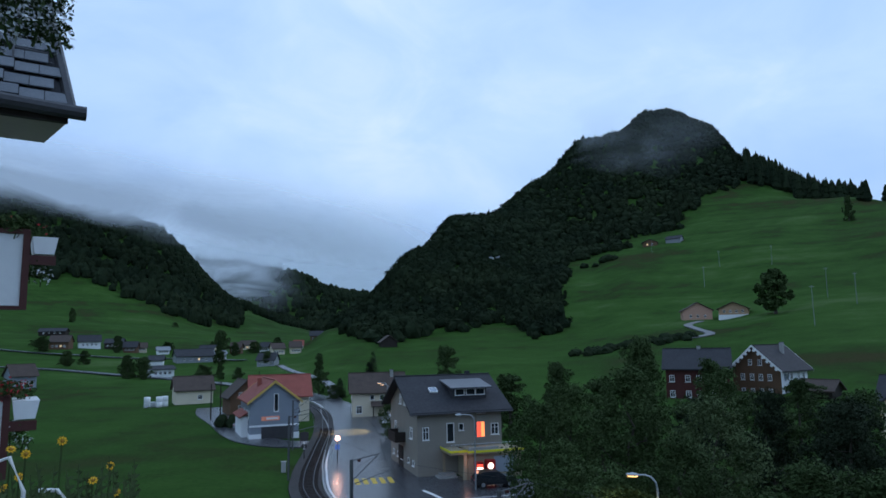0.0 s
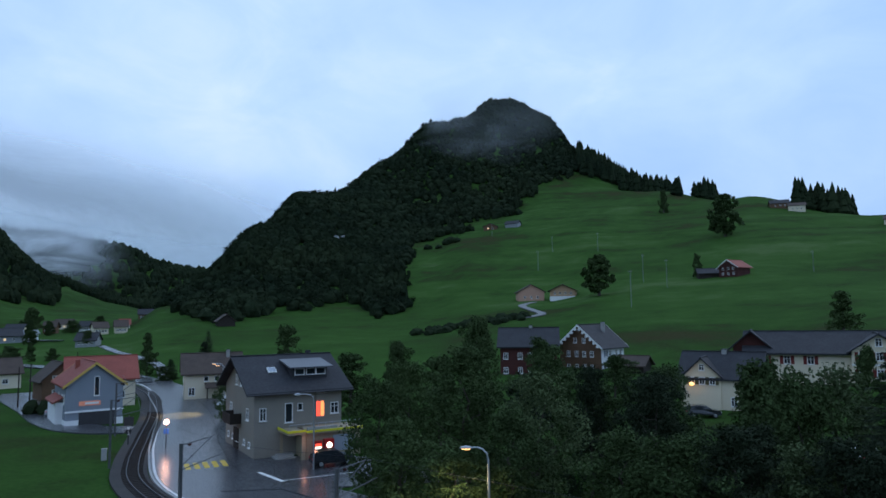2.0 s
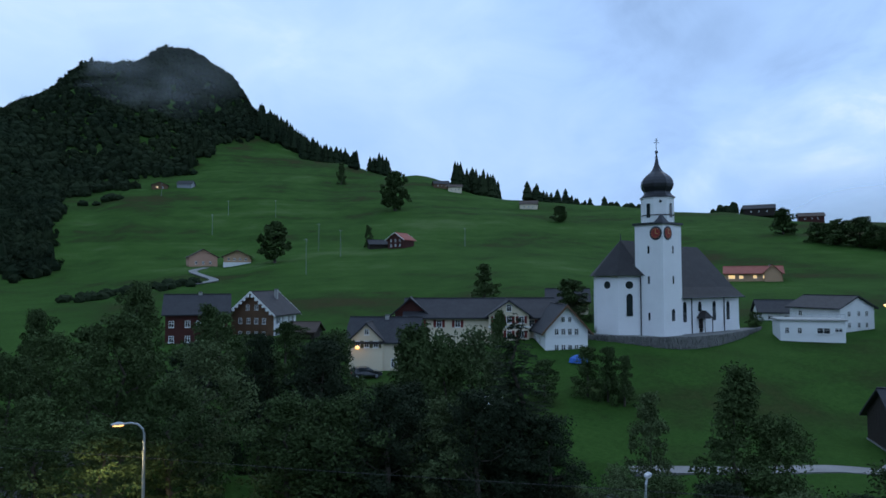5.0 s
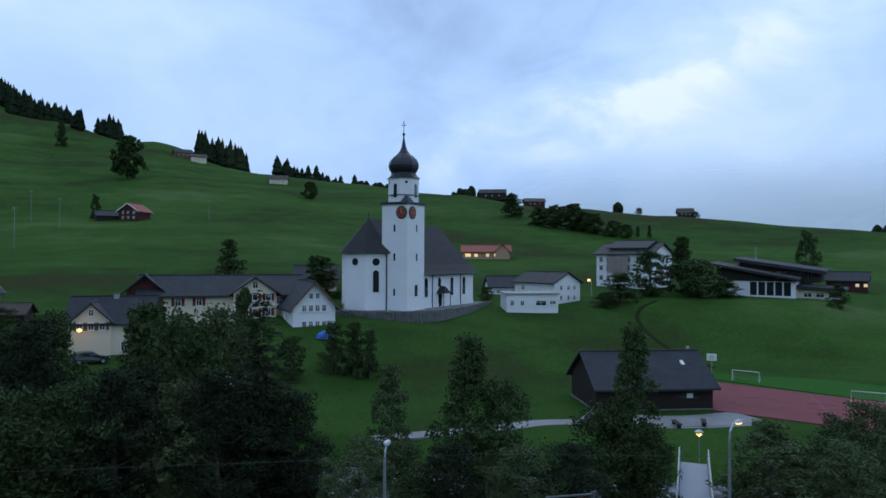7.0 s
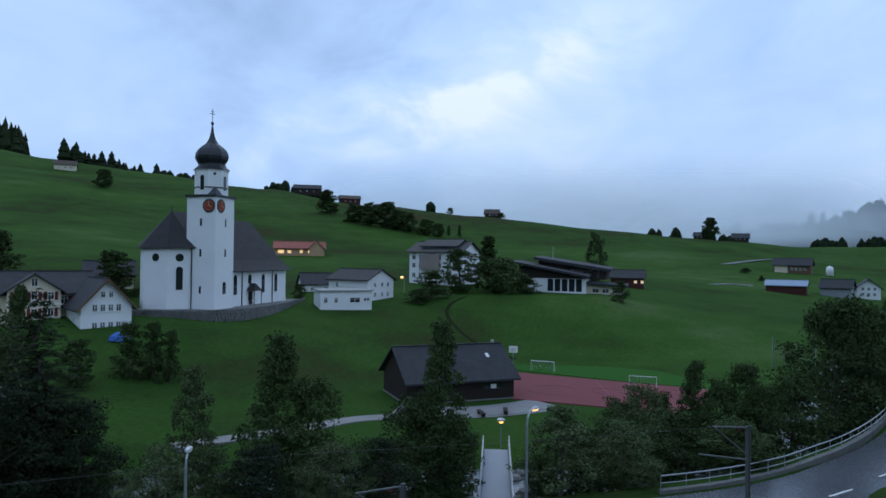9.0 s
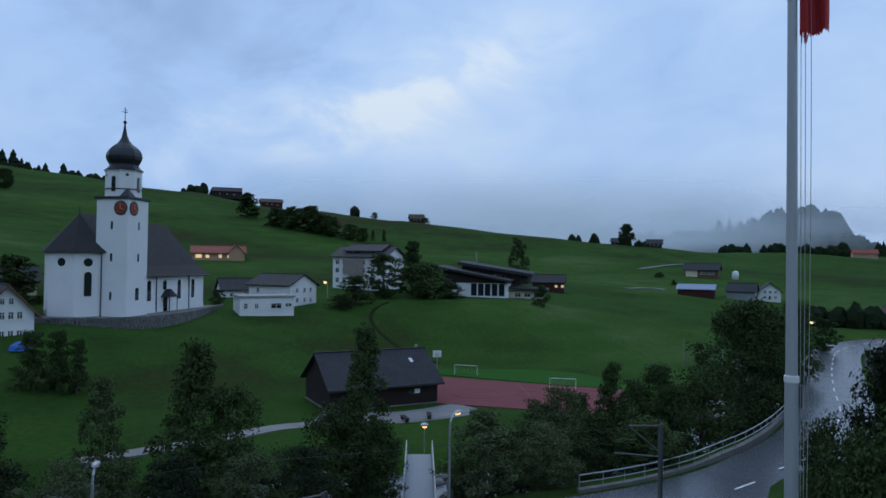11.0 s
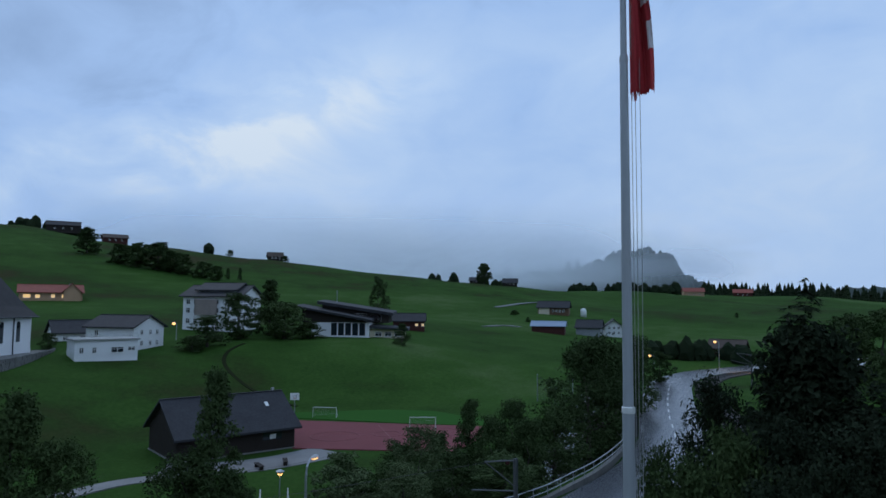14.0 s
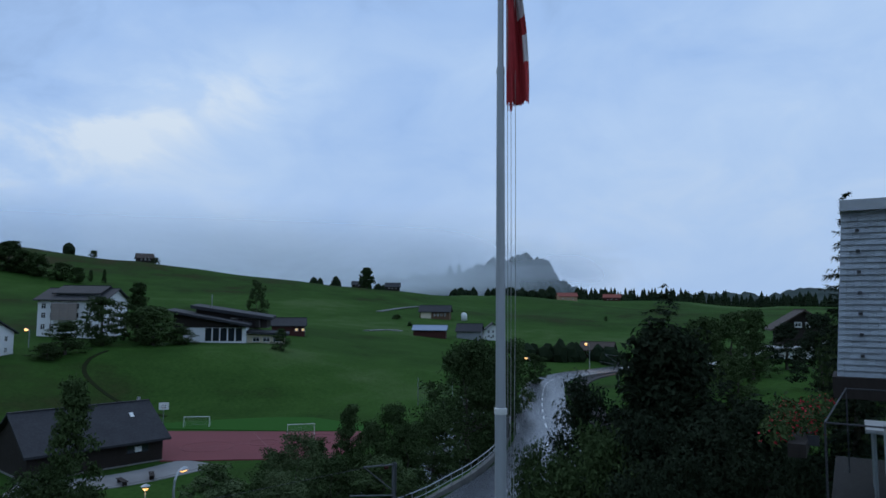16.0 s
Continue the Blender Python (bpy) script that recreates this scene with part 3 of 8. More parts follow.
for p, d in zip(pts, way):
    for k in range(3):
        o = rng.uniform(-5.5, 5.5)
        s = rng.uniform(0.25, 0.8)
        c = (p[0] - d[1] * o + rng.uniform(-1, 1), p[1] + d[0] * o, -3.75 + rng.uniform(0, 0.15))
        v, f = lathe([(s * 0.8, -0.2), (s, 0.1), (s * 0.7, s * 0.5), (s * 0.1, s * 0.6)], 6, rng.random())
        shapes.append(([(c[0] + a * rng.uniform(0.8, 1.2), c[1] + b * rng.uniform(0.8, 1.2), c[2] + e) for a, b, e in v], f))
solid("river_stones", "grey boulders in the river bed", "stones", join(*shapes), STONE, kind="stuff")


def crossing(az0, far, n):
    p, d = along(ROAD, 0.5)
    i = int(np.argmin(np.hypot(p[:, 0] - far * math.sin(radians(az0)), p[:, 1] - far * math.cos(radians(az0)))))
    rz = math.degrees(math.atan2(d[i][1], d[i][0]))
    for k in range(n):
        m = Matrix.Translation((p[i][0], p[i][1], float(road_z(p[i][0], p[i][1])))) @ pose(0, 0, 0, 0, 0, rz) @ pose(0, -0.4 + k * 0.85, 0)
        solid("crossing_stripe", "yellow painted pedestrian crossing stripe", "road marking", box(-1.5, -0.24, 0.003, 1.5, 0.24, 0.008), YELLOW, m, "crossing stripes")


crossing(-8.3, 71.5, 5)
solid("stop_line", "thick white line on wet asphalt", "road marking", box(-0.2, -2.4, 0.004, 0.2, 2.4, 0.009), LINE, pose(-2.2, 64.2, 0.045, 0, 0, 28))
solid("parking_line", "thin white line on wet asphalt", "road marking", box(-3.2, -0.08, 0.004, 3.2, 0.08, 0.009), LINE, pose(2.0, 63.2, 0.045, 0, 0, 14))


def path(name, label, line, width, lift=0.04, material=None, step=1.0, category="path"):
    return solid(name, label, category, ribbon(line, width / 2, -width / 2, lift, step, 0.3, ground_z), material or PATHS, kind="structure")


def polar(*rows):
    return [(r * math.sin(radians(a)), r * math.cos(radians(a))) for a, r in rows]


path("lane", "grey asphalt lane across the valley meadow", polar((-36, 330), (-30, 300), (-23, 262), (-17.5, 215), (-13.5, 185), (-11.5, 168)), 4.5, 0.35, ASPHALT)
path("lane", "pale narrow lane before far farms", polar((-35, 420), (-28, 372), (-22, 350), (-17, 330)), 4, 0.5, ASPHALT)
path("driveway", "grey asphalt drive beside the blue-grey house", [(-52, 146), (-48, 135), (-40, 120), (-33, 106), (-27, 98), (-20, 96)], 5.5, 0.14, ASPHALT)
path("lane", "narrow lane climbing away behind the houses", polar((-9.8, 160), (-10.5, 210), (-12.5, 250), (-14.5, 300)), 3, 0.15, ASPHALT)
path("footpath", "pale footpath below the church meadow", polar((54, 61.5), (58, 63), (64, 66), (69, 70), (74, 71), (79, 72), (84, 76)), 2.2, 0.05)
path("yard", "grey paved yard before the wooden barn", polar((71.5, 74), (76, 73), (80, 74.5), (84, 79)), 4.6, 0.08)
path("footpath", "pink-lit paved landing at the footbridge", polar((75.5, 54.5), (79.5, 54), (84.5, 54.5)), 4.0, 0.1)
path("farm_track", "pale winding farm track up the meadow", polar((18.2, 246), (19.4, 252), (20.2, 262), (19.3, 278), (18.6, 296), (19.6, 312)), 3.2, 0.25)
path("farm_track", "pale farm track over the meadow crest", polar((97.5, 320), (100, 348), (103, 380)), 3.0, 0.3)
path("farm_track", "pale farm track end in the meadow", polar((96.5, 232), (98, 238), (99.5, 236)), 3.0, 0.2)
path("mown_track", "dark trodden track curving down the bank", polar((77.0, 143), (75.8, 136), (75.6, 128), (77, 120), (79.5, 113), (81.5, 109)), 0.7, 0.05, mat("trodden_earth", (0.020, 0.026, 0.010), 0.95, (0.016, 0.018, 0.009), spec=0.02))

# ---- sports ground ----
solid("court", "dark red rubber sports court", "court", prism([(79.4, 12.4), (98.0, 15.8), (94.4, -2.5), (92.5, -13), (77.6, -6), (78.2, 1.3)], -2.7, -2.36), COURT, kind="structure")
solid("turf", "mown green sports turf beyond the court", "sports field", prism([(100, 24), (117, 18), (114, -24), (93, -16), (94.6, -2.6), (100, 16.4)], -2.7, -2.33), PITCH, kind="structure")


# ---- trees ----
def leaves(rng, clumps, per, leaf, flat=0.0, folded=True):
    """Leaves in loose clumps, most of them facing outwards; folded ones have two halves."""
    g = np.random.default_rng(rng.randrange(1 << 30))
    c = np.repeat(np.array(clumps, float), per, axis=0)
    n = len(c)
    d = g.standard_normal((n, 3)) * [1, 1, 0.75]
    d /= np.linalg.norm(d, axis=1)[:, None]
    p = c[:, :3] + d * c[:, 3:] * (g.random((n, 1)) ** 0.4) * [1, 1, 1 - 0.5 * flat]
    face = d * 0.7 + g.standard_normal((n, 3)) * 0.55 + [0, 0, 0.35]
    face /= np.linalg.norm(face, axis=1)[:, None]
    a = np.cross(face, g.standard_normal((n, 3)))
    a /= np.linalg.norm(a, axis=1)[:, None] + 1e-9
    b = np.cross(face, a)
    s = leaf * g.uniform(0.6, 1.3, (n, 1))
    if folded:
        up = face * s * 0.25
        v = np.stack([p - a * s, p + b * s * 0.5 + up, p + a * s, p - b * s * 0.5 + up], 1).reshape(-1, 3)
        k = np.arange(n)[:, None] * 4
        f = np.hstack([k, k + 1, k + 2, k, k + 2, k + 3]).reshape(-1, 3)
    else:
        v = np.stack([p - a * s, p + b * s * 0.8, p + a * s - b * s * 0.3], 1).reshape(-1, 3)
        f = np.arange(n * 3).reshape(-1, 3)
    return v.tolist(), f.tolist()


def trunk_shape(rng, height, radius, limbs, spread, first=0.25):
    pts = [(rng.uniform(-0.1, 0.1) * i, rng.uniform(-0.1, 0.1) * i, height * i / 5) for i in range(6)]
    pts[0] = (0, 0, -0.4)
    shapes = [tube(pts, [radius * (1.15 - 0.2 * i) for i in range(6)], 7)]
    for k in range(limbs):
        h = height * rng.uniform(first, 0.92)
        a = rng.uniform(0, 6.283)
        far = spread * rng.uniform(0.6, 1.0) * (1.1 - 0.6 * h / height)
        p0 = Vector((0, 0, h))
        p2 = Vector((math.cos(a) * far, math.sin(a) * far, h + far * rng.uniform(0.3, 0.8)))
        p1 = (p0 + p2) / 2 + Vector((0, 0, -0.12 * far))
        r = radius * 0.45 * (1.1 - h / height)
        shapes.append(tube([p0, p1, p2], [r, r * 0.7, r * 0.25], 5))
    return join(*shapes)


def broad_crown(rng, lobes, top, base, wide, per, leaf, clump, peak=0.0, folded=True):
    """Boughs of several sizes round an uneven crown, with gaps between them; peak draws it to a point."""
    cl = []
    boughs = max(24, lobes // 6)
    per = max(34, int(per * lobes / (boughs * 6)))
    for k in range(boughs):
        u = (k + rng.random()) / boughs
        h = base + (top - base) * u
        shape = math.sin(math.pi * min(1, 0.12 + 0.86 * u ** 0.75)) ** 0.6 * (1 - peak * u ** 1.2)
        a = k * 2.4 + rng.uniform(-0.5, 0.5)
        rr = wide * shape * rng.uniform(0.25, 0.88)
        size = clump * rng.uniform(1.1, 1.9) * (0.55 + 0.45 * shape)
        for j in range(6):
            q = Vector((rng.gauss(0, 1), rng.gauss(0, 1), rng.gauss(0, 0.6))).normalized() * size * rng.uniform(0.4, 1.0)
            cl.append((math.cos(a) * rr + q.x, math.sin(a) * rr + q.y, min(h + q.z, top), clump * rng.uniform(0.45, 0.95)))
    return leaves(rng, cl, per, leaf, 0.3, folded)


def spruce_crown(rng, tiers, height, wide, leaf, thick=3):
    """Drooping fans of needles in whorls."""
    v, f = [], []
    for k in range(tiers):
        u = k / tiers
        h = height * (0.06 + 0.93 * u)
        reach = wide * (1 - u) ** 0.85 + 0.15
        arms = int(6 + 6 * (1 - u))
        turn = rng.uniform(0, 6.28)
        for j in range(arms):
            a = turn + j * 6.283 / arms + rng.uniform(-0.25, 0.25)
            far = reach * rng.uniform(0.55, 1.15)
            h = height * (0.06 + 0.93 * u) + rng.uniform(-0.25, 0.25)
            steps = max(3, int(far / leaf * 1.3))
            for i in range(steps):
                q = (i + 1) / steps
                c = Vector((math.cos(a) * far * q, math.sin(a) * far * q, h - 0.28 * far * q * q + 0.22 * far * q ** 3))
                for s in range(thick):
                    t = a + rng.uniform(-1.2, 1.2)
                    d = Vector((math.cos(t), math.sin(t), rng.uniform(-0.7, 0.25))) * leaf * rng.uniform(0.8, 1.6)
                    w = Vector((-math.sin(t), math.cos(t), rng.uniform(-0.5, 0.5))) * leaf * 0.2
                    n = len(v)
                    v += [tuple(c + w), tuple(c - w), tuple(c + d)]
                    f.append((n, n + 1, n + 2))
    return v, f


def make_tree(kind, seed, detail):
    """A tree about 10 m high and 8 m wide; copies are scaled to what stands there."""
    rng = random.Random(seed)
    t = thing("tree", "dense green broadleaf tree", "tree")
    k = detail
    if kind in ("spruce", "cone"):
        part("trunk", trunk_shape(rng, 9.6, 0.2, 0, 1), BARK, t)
        part("crown", spruce_crown(rng, int(36 * k ** 0.5) + 6, 10.0, 2.9, (0.16 if k > 1.2 else 0.26) if k > 0.6 else 0.5, 7 if k > 1.2 else 5), NEEDLE, t)
        return t
    if kind == "tall":
        part("trunk", trunk_shape(rng, 8.5, 0.2, 9, 2.0), BARK, t)
        part("crown", broad_crown(rng, int(130 * k), 9.9, 0.8, 3.4, 40, 0.18 / k ** 0.6, 0.8, 0.80), LEAF, t)
    elif kind == "fir":
        part("trunk", trunk_shape(rng, 9.0, 0.25, 10, 2.4), BARK, t)
        tops = [spruce_crown(rng, int(26 * k ** 0.5), 7.9, 4.0, 0.18, 4), broad_crown(rng, 420, 8.6, 0.2, 3.9, 50, 0.13, 0.8, 0.62)]
        for dx, dy, top in ((0, 0, 10.0), (0.75, 0.3, 9.4), (-0.8, 0.2, 9.0), (0.3, -1.1, 8.7), (-0.4, 1.2, 8.4), (1.5, -0.4, 8.0), (-1.6, -0.5, 7.7)):
            tops.append(moved(spruce_crown(rng, 20, 3.2, 0.8, 0.14, 5), pose(dx, dy, top - 3.2)))
        part("crown", join(*tops), NEEDLE, t)
    elif kind == "birch":
        part("trunk", trunk_shape(rng, 8.8, 0.13, 12, 2.6), BARK, t)
        part("crown", broad_crown(rng, int(90 * k), 9.9, 2.0, 3.4, 26, 0.17 / k ** 0.35, 0.75, 0.35), LEAF_LIGHT, t)
    elif kind == "pine":
        part("trunk", trunk_shape(rng, 8.8, 0.22, 12, 3.0), BARK, t)
        part("crown", broad_crown(rng, int(130 * k), 9.8, 0.8, 3.9, 72, 0.15 / k ** 0.6, 0.85, 0.3, False), NEEDLE, t)
    elif kind == "round":
        part("trunk", trunk_shape(rng, 7.5, 0.35, 9, 2.6, 0.25), BARK, t)
        part("crown", broad_crown(rng, int(260 * k), 9.6, 1.4, 3.9, 40, 0.26 / k ** 0.6, 0.95, 0.12), LEAF, t)
    else:
        part("trunk", trunk_shape(rng, 7.8, 0.22, 10, 3.0, 0.15), BARK, t)
        part("crown", broad_crown(rng, int(150 * k), 9.7, 0.5, 3.7, 40, 0.18 / k ** 0.6, 0.95, 0.18), LEAF if seed % 3 else LEAF_LIGHT, t)
    return t


TREE_LABELS = {"broad": "dense green broadleaf tree in the meadow", "tall": "tall pointed green broadleaf tree", "birch": "slender tree with thin pale foliage",
               "pine": "dark green pine with dense tufts", "spruce": "dark spruce with drooping branches", "fir": "dark dense fir with several upright tips", "cone": "dark conical conifer in the meadow", "round": "round solitary dark tree on the slope"}
MODELS = {}
rng_tree = random.Random(77)


def plant(rows, group, detail, seeds):
    for az, far, high, wide, kind in rows:
        key = (kind, detail, rng_tree.randrange(seeds))
        x, y, z = stand(az, far)
        high = max(high, 2.0)
        base = {"spruce": 6.0, "cone": 6.0, "fir": 6.6, "tall": 6.0, "birch": 7.0}.get(kind, 7.8)
        m = Matrix.Translation((x, y, z - 0.1)) @ pose(0, 0, 0, 0, 0, rng_tree.uniform(0, 360)) @ Matrix.Diagonal((wide / base, wide / base, high / 10, 1))
        if key not in MODELS:
            MODELS[key] = make_tree(kind, sum(map(ord, kind)) + key[2] * 7, detail)
            ob = MODELS[key]
            ob.matrix_basis = m
        else:
            src = MODELS[key]
            ob = src.copy()
            scene.collection.objects.link(ob)
            ob.matrix_basis = m
            for c in src.children:
                d = c.copy()
                scene.collection.objects.link(d)
                d.parent = ob
        tagged(ob, TREE_LABELS[kind] + (" above the river" if group == "river trees" else ""), "tree", group)


RIVER_TREES = [
    (6.5, 56.0, 9.4, 7.0, "broad"), (9.2, 62.0, 10.1, 7.7, "broad"), (13.9, 55.0, 11.7, 9.6, "broad"), (19.7, 50.0, 9.9, 7.9, "broad"),
    (23.9, 62.0, 14.1, 6.7, "pine"), (28.6, 60.1, 13.5, 8.5, "pine"), (17.4, 44.0, 8.2, 7.3, "broad"), (26.3, 42.1, 7.3, 7.7, "broad"),
    (32.3, 44.1, 6.7, 7.3, "broad"), (8.4, 46.0, 7.5, 6.9, "broad"), (12.4, 43.0, 6.4, 6.8, "broad"), (38.7, 52.1, 14.3, 9.4, "broad"),
    (36.3, 44.1, 7.4, 6.4, "pine"), (41.7, 56.1, 14.8, 9.0, "broad"), (45.0, 42.1, 13.2, 8.2, "spruce"), (42.0, 38.1, 8.4, 7.0, "pine"), (47.8, 40.1, 7.0, 5.6, "pine"), (45.0, 40.6, 7.6, 6.2, "pine"),
    (34.3, 40.1, 7.9, 7.3, "pine"), (39.6, 40.1, 7.6, 6.8, "broad"), (29.0, 52.0, 10.7, 8.6, "pine"), (30.2, 40.0, 7.4, 8.0, "broad"),
]
BANK_TREES = [
    (55.5, 52.2, 10.5, 5.2, "birch"), (62.1, 46.2, 11.4, 6.5, "tall"), (64.9, 47.2, 9.5, 6.6, "broad"), (75.4, 44.3, 11.9, 5.1, "tall"),
    (73.2, 43.3, 7.3, 7.1, "broad"), (76.7, 42.3, 5.5, 4.2, "broad"), (85.3, 44.3, 5.7, 6.9, "birch"), (53.3, 36.2, 5.0, 4.5, "broad"),
    (57.9, 44.2, 2.7, 5.5, "broad"), (63.6, 43.2, 2.2, 5.3, "broad"), (68.7, 43.2, 2.2, 5.3, "broad"), (70.5, 45.3, 3.5, 4.1, "broad"),
    (49.6, 42.1, 3.5, 5.9, "broad"), (56.5, 38.0, 4.4, 5.0, "broad"), (60.5, 38.2, 4.2, 5.4, "pine"), (66.5, 38.2, 4.0, 5.4, "broad"), (70.6, 38.6, 4.2, 4.6, "pine"), (90.4, 46.3, 4.4, 5.7, "broad"), (91.5, 58.4, 8.5, 6.3, "broad"), (95.5, 62.4, 10.0, 4.6, "tall"),
    (99.1, 64.4, 9.9, 6.9, "broad"), (102.2, 66.4, 9.0, 8.2, "broad"), (105.1, 74.4, 15.4, 11.7, "broad"), (107.2, 80.4, 11.7, 8.6, "broad"),
    (94.3, 52.4, 6.4, 7.3, "broad"), (98.4, 53.4, 3.9, 8.4, "broad"), (89.2, 50.4, 6.4, 7.0, "broad"), (89.8, 60.4, 6.6, 6.0, "broad"),
    (86.0, 50.3, 6.8, 6.2, "broad"), (83.8, 47.3, 3.8, 4.3, "broad"), (75.9, 46.3, 3.9, 4.6, "broad"), (93.0, 60.4, 7.7, 5.5, "broad"),
    (97.2, 62.4, 8.7, 6.2, "broad"), (100.3, 62.4, 8.5, 6.2, "broad"), (65.2, 44.2, 4.3, 4.4, "broad"),
]
GARDEN_TREES = [
    (121.2, 24.6, 12.3, 6.6, "fir"), (117.6, 22.5, 9.3, 5.4, "fir"), (125.4, 22.6, 8.0, 6.2, "fir"), (127.8, 18.6, 7.2, 4.6, "pine"),
    (124.0, 19.6, 7.4, 5.4, "pine"), (118.6, 17.6, 8.2, 4.6, "pine"), (129.6, 21.6, 6.6, 5.0, "pine"), (112.6, 22.5, 8.6, 4.0, "broad"),
    (114.9, 24.5, 10.4, 5.0, "pine"), (110.6, 26.5, 8.7, 3.2, "broad"), (120.0, 19.6, 9.1, 4.7, "pine"), (130.4, 15.6, 6.6, 2.5, "pine"),
    (122.1, 16.6, 8.1, 4.0, "pine"), (116.2, 19.5, 9.4, 4.4, "broad"), (133.8, 21.6, 12.0, 3.8, "spruce"), (133.7, 23.6, 8.6, 2.9, "birch"),
    (133.1, 24.6, 8.5, 2.4, "broad"), (126.0, 66.0, 4.0, 4.6, "broad"), (129.4, 82.0, 5.0, 5.6, "pine"), (131.6, 66.0, 6.4, 5.4, "pine"), (127.1, 75.6, 7.1, 5.6, "broad"), (125.5, 82.6, 7.6, 6.8, "broad"), (123.7, 90.6, 8.2, 7.5, "broad"),
    (106.1, 85.5, 14.9, 10.6, "broad"), (108.7, 95.5, 11.2, 7.1, "broad"), (110.6, 130.5, 5.8, 5.4, "broad"), (112.9, 182.5, 2.5, 10.6, "broad"),
    (115.0, 190.5, 1.7, 9.5, "broad"), (116.8, 190.5, 1.6, 9.5, "broad"),
]
VILLAGE_TREES = [
    (-11.3, 190.0, 10.7, 6.0, "tall"), (-6.9, 190.0, 10.2, 5.4, "cone"), (-0.8, 118.0, 12.5, 7.8, "broad"), (8.2, 85.0, 10.9, 4.9, "broad"),
    (4.3, 100.0, 8.7, 9.1, "broad"), (14.8, 102.0, 12.5, 8.5, "broad"), (-5.5, 100.0, 7.0, 4.1, "broad"), (20.6, 85.0, 9.7, 7.8, "broad"),
    (26.6, 110.0, 5.1, 6.4, "broad"), (42.2, 150.1, 9.4, 8.6, "tall"), (49.5, 132.1, 7.7, 9.9, "broad"), (50.7, 84.1, 6.2, 5.0, "broad"),
    (52.3, 83.1, 6.6, 4.6, "broad"), (53.6, 82.1, 6.0, 3.8, "broad"), (47.2, 80.1, 5.0, 5.0, "broad"), (63.3, 140.2, 3.0, 3.9, "broad"),
    (49.3, 130.1, 8.0, 9.7, "broad"), (74.2, 140.3, 6.0, 10.4, "broad"), (76.6, 150.3, 9.7, 12.4, "broad"), (78.9, 158.3, 12.2, 9.2, "tall"),
    (80.1, 150.3, 8.0, 13.7, "broad"), (87.7, 190.4, 14.5, 7.6, "broad"), (89.7, 145.4, 4.6, 4.8, "broad"), (82.0, 152.3, 3.7, 8.8, "broad"),
    (73.1, 136.3, 3.0, 6.8, "broad"), (14.9, 80.0, 13.7, 6.6, "broad"), (11.6, 74.0, 9.9, 8.0, "broad"), (20.1, 92.0, 10.2, 6.1, "broad"),
    (22.8, 74.0, 8.4, 8.0, "broad"), (25.9, 92.0, 7.8, 5.3, "tall"), (28.6, 64.0, 10.6, 7.4, "broad"), (18.8, 64.0, 13.3, 8.5, "pine"),
    (36.5, 62.0, 12.2, 8.2, "broad"), (8.3, 100.0, 10.1, 5.8, "broad"), (36.8, 62.1, 10.6, 8.7, "broad"), (43.5, 76.1, 10.8, 4.4, "tall"),
    (29.9, 76.1, 8.5, 6.9, "broad"), (24.6, 70.1, 7.2, 7.5, "broad"),
]
HILL_TREES = [
    (24.9, 296.0, 17.6, 14.2, "round"), (30.2, 640.1, 21.1, 11.7, "broad"), (34.7, 470.1, 27.5, 19.5, "round"), (32.5, 330.1, 11.2, 4.9, "broad"),
    (48.5, 440.1, 10.8, 13.1, "broad"), (65.3, 400.2, 13.8, 16.6, "broad"), (67.6, 372.3, 10.0, 14.0, "broad"), (68.7, 366.3, 12.0, 15.0, "broad"), (71.2, 354.3, 11.0, 14.0, "broad"), (74.6, 343.3, 7.0, 9.0, "broad"), (70.2, 360.3, 13.6, 17.9, "broad"), (72.0, 350.3, 10.1, 14.5, "broad"),
    (73.6, 345.3, 8.1, 11.4, "broad"), (75.5, 350.3, 5.4, 2.9, "broad"), (76.4, 350.3, 6.3, 2.9, "broad"), (96.4, 440.4, 13.4, 10.9, "round"),
    (75.6, 450.3, 4.1, 6.0, "broad"), (79.9, 440.3, 3.7, 6.6, "broad"), (99.0, 290.4, 0.2, 5.3, "broad"), (100.1, 260.4, -3.5, 2.6, "cone"),
    (116.2, 330.5, 2.4, 2.2, "broad"), (-31.5, 430.0, 4.1, 10.0, "round"), (-28.6, 330.0, 5.9, 7.1, "broad"), (-29.8, 330.0, 4.0, 7.1, "broad"),
    (-19.1, 320.0, 9.7, 6.9, "tall"), (-20.2, 230.0, 6.2, 7.6, "broad"), (-25.7, 280.0, 6.8, 6.0, "broad"), (-24.7, 280.0, 6.8, 6.0, "broad"),
    (-19.0, 250.0, 6.1, 3.7, "broad"), (-31.3, 405.0, 8.0, 9.0, "broad"), (-26.4, 400.0, 9.0, 7.0, "broad"),
    (-25.7, 268.0, 8.5, 7.5, "broad"), (-24.5, 262.0, 8.0, 6.5, "broad"), (-29.7, 318.0, 6.5, 6.0, "broad"), (-19.0, 395.0, 13.0, 10.0, "round"), (-17.9, 372.0, 7.0, 6.0, "broad"),
    (-16.4, 398.0, 6.5, 12.0, "broad"), (-15.4, 300.0, 6.5, 6.0, "broad"), (-14.6, 410.0, 8.0, 9.0, "broad"), (-20.4, 204.0, 5.5, 6.5, "broad"), (-17.6, 250.0, 4.0, 5.0, "broad"),
    (-22.9, 410.0, 6.0, 9.0, "broad"), (-9.6, 176.0, 5.0, 4.0, "cone"), (-7.2, 168.0, 8.6, 5.5, "cone"), (-10.0, 172.0, 3.6, 5.0, "broad"),
    (-29.5, 650.0, 12.1, 7.5, "broad"), (-22.4, 700.0, 4.8, 8.1, "broad"),
]

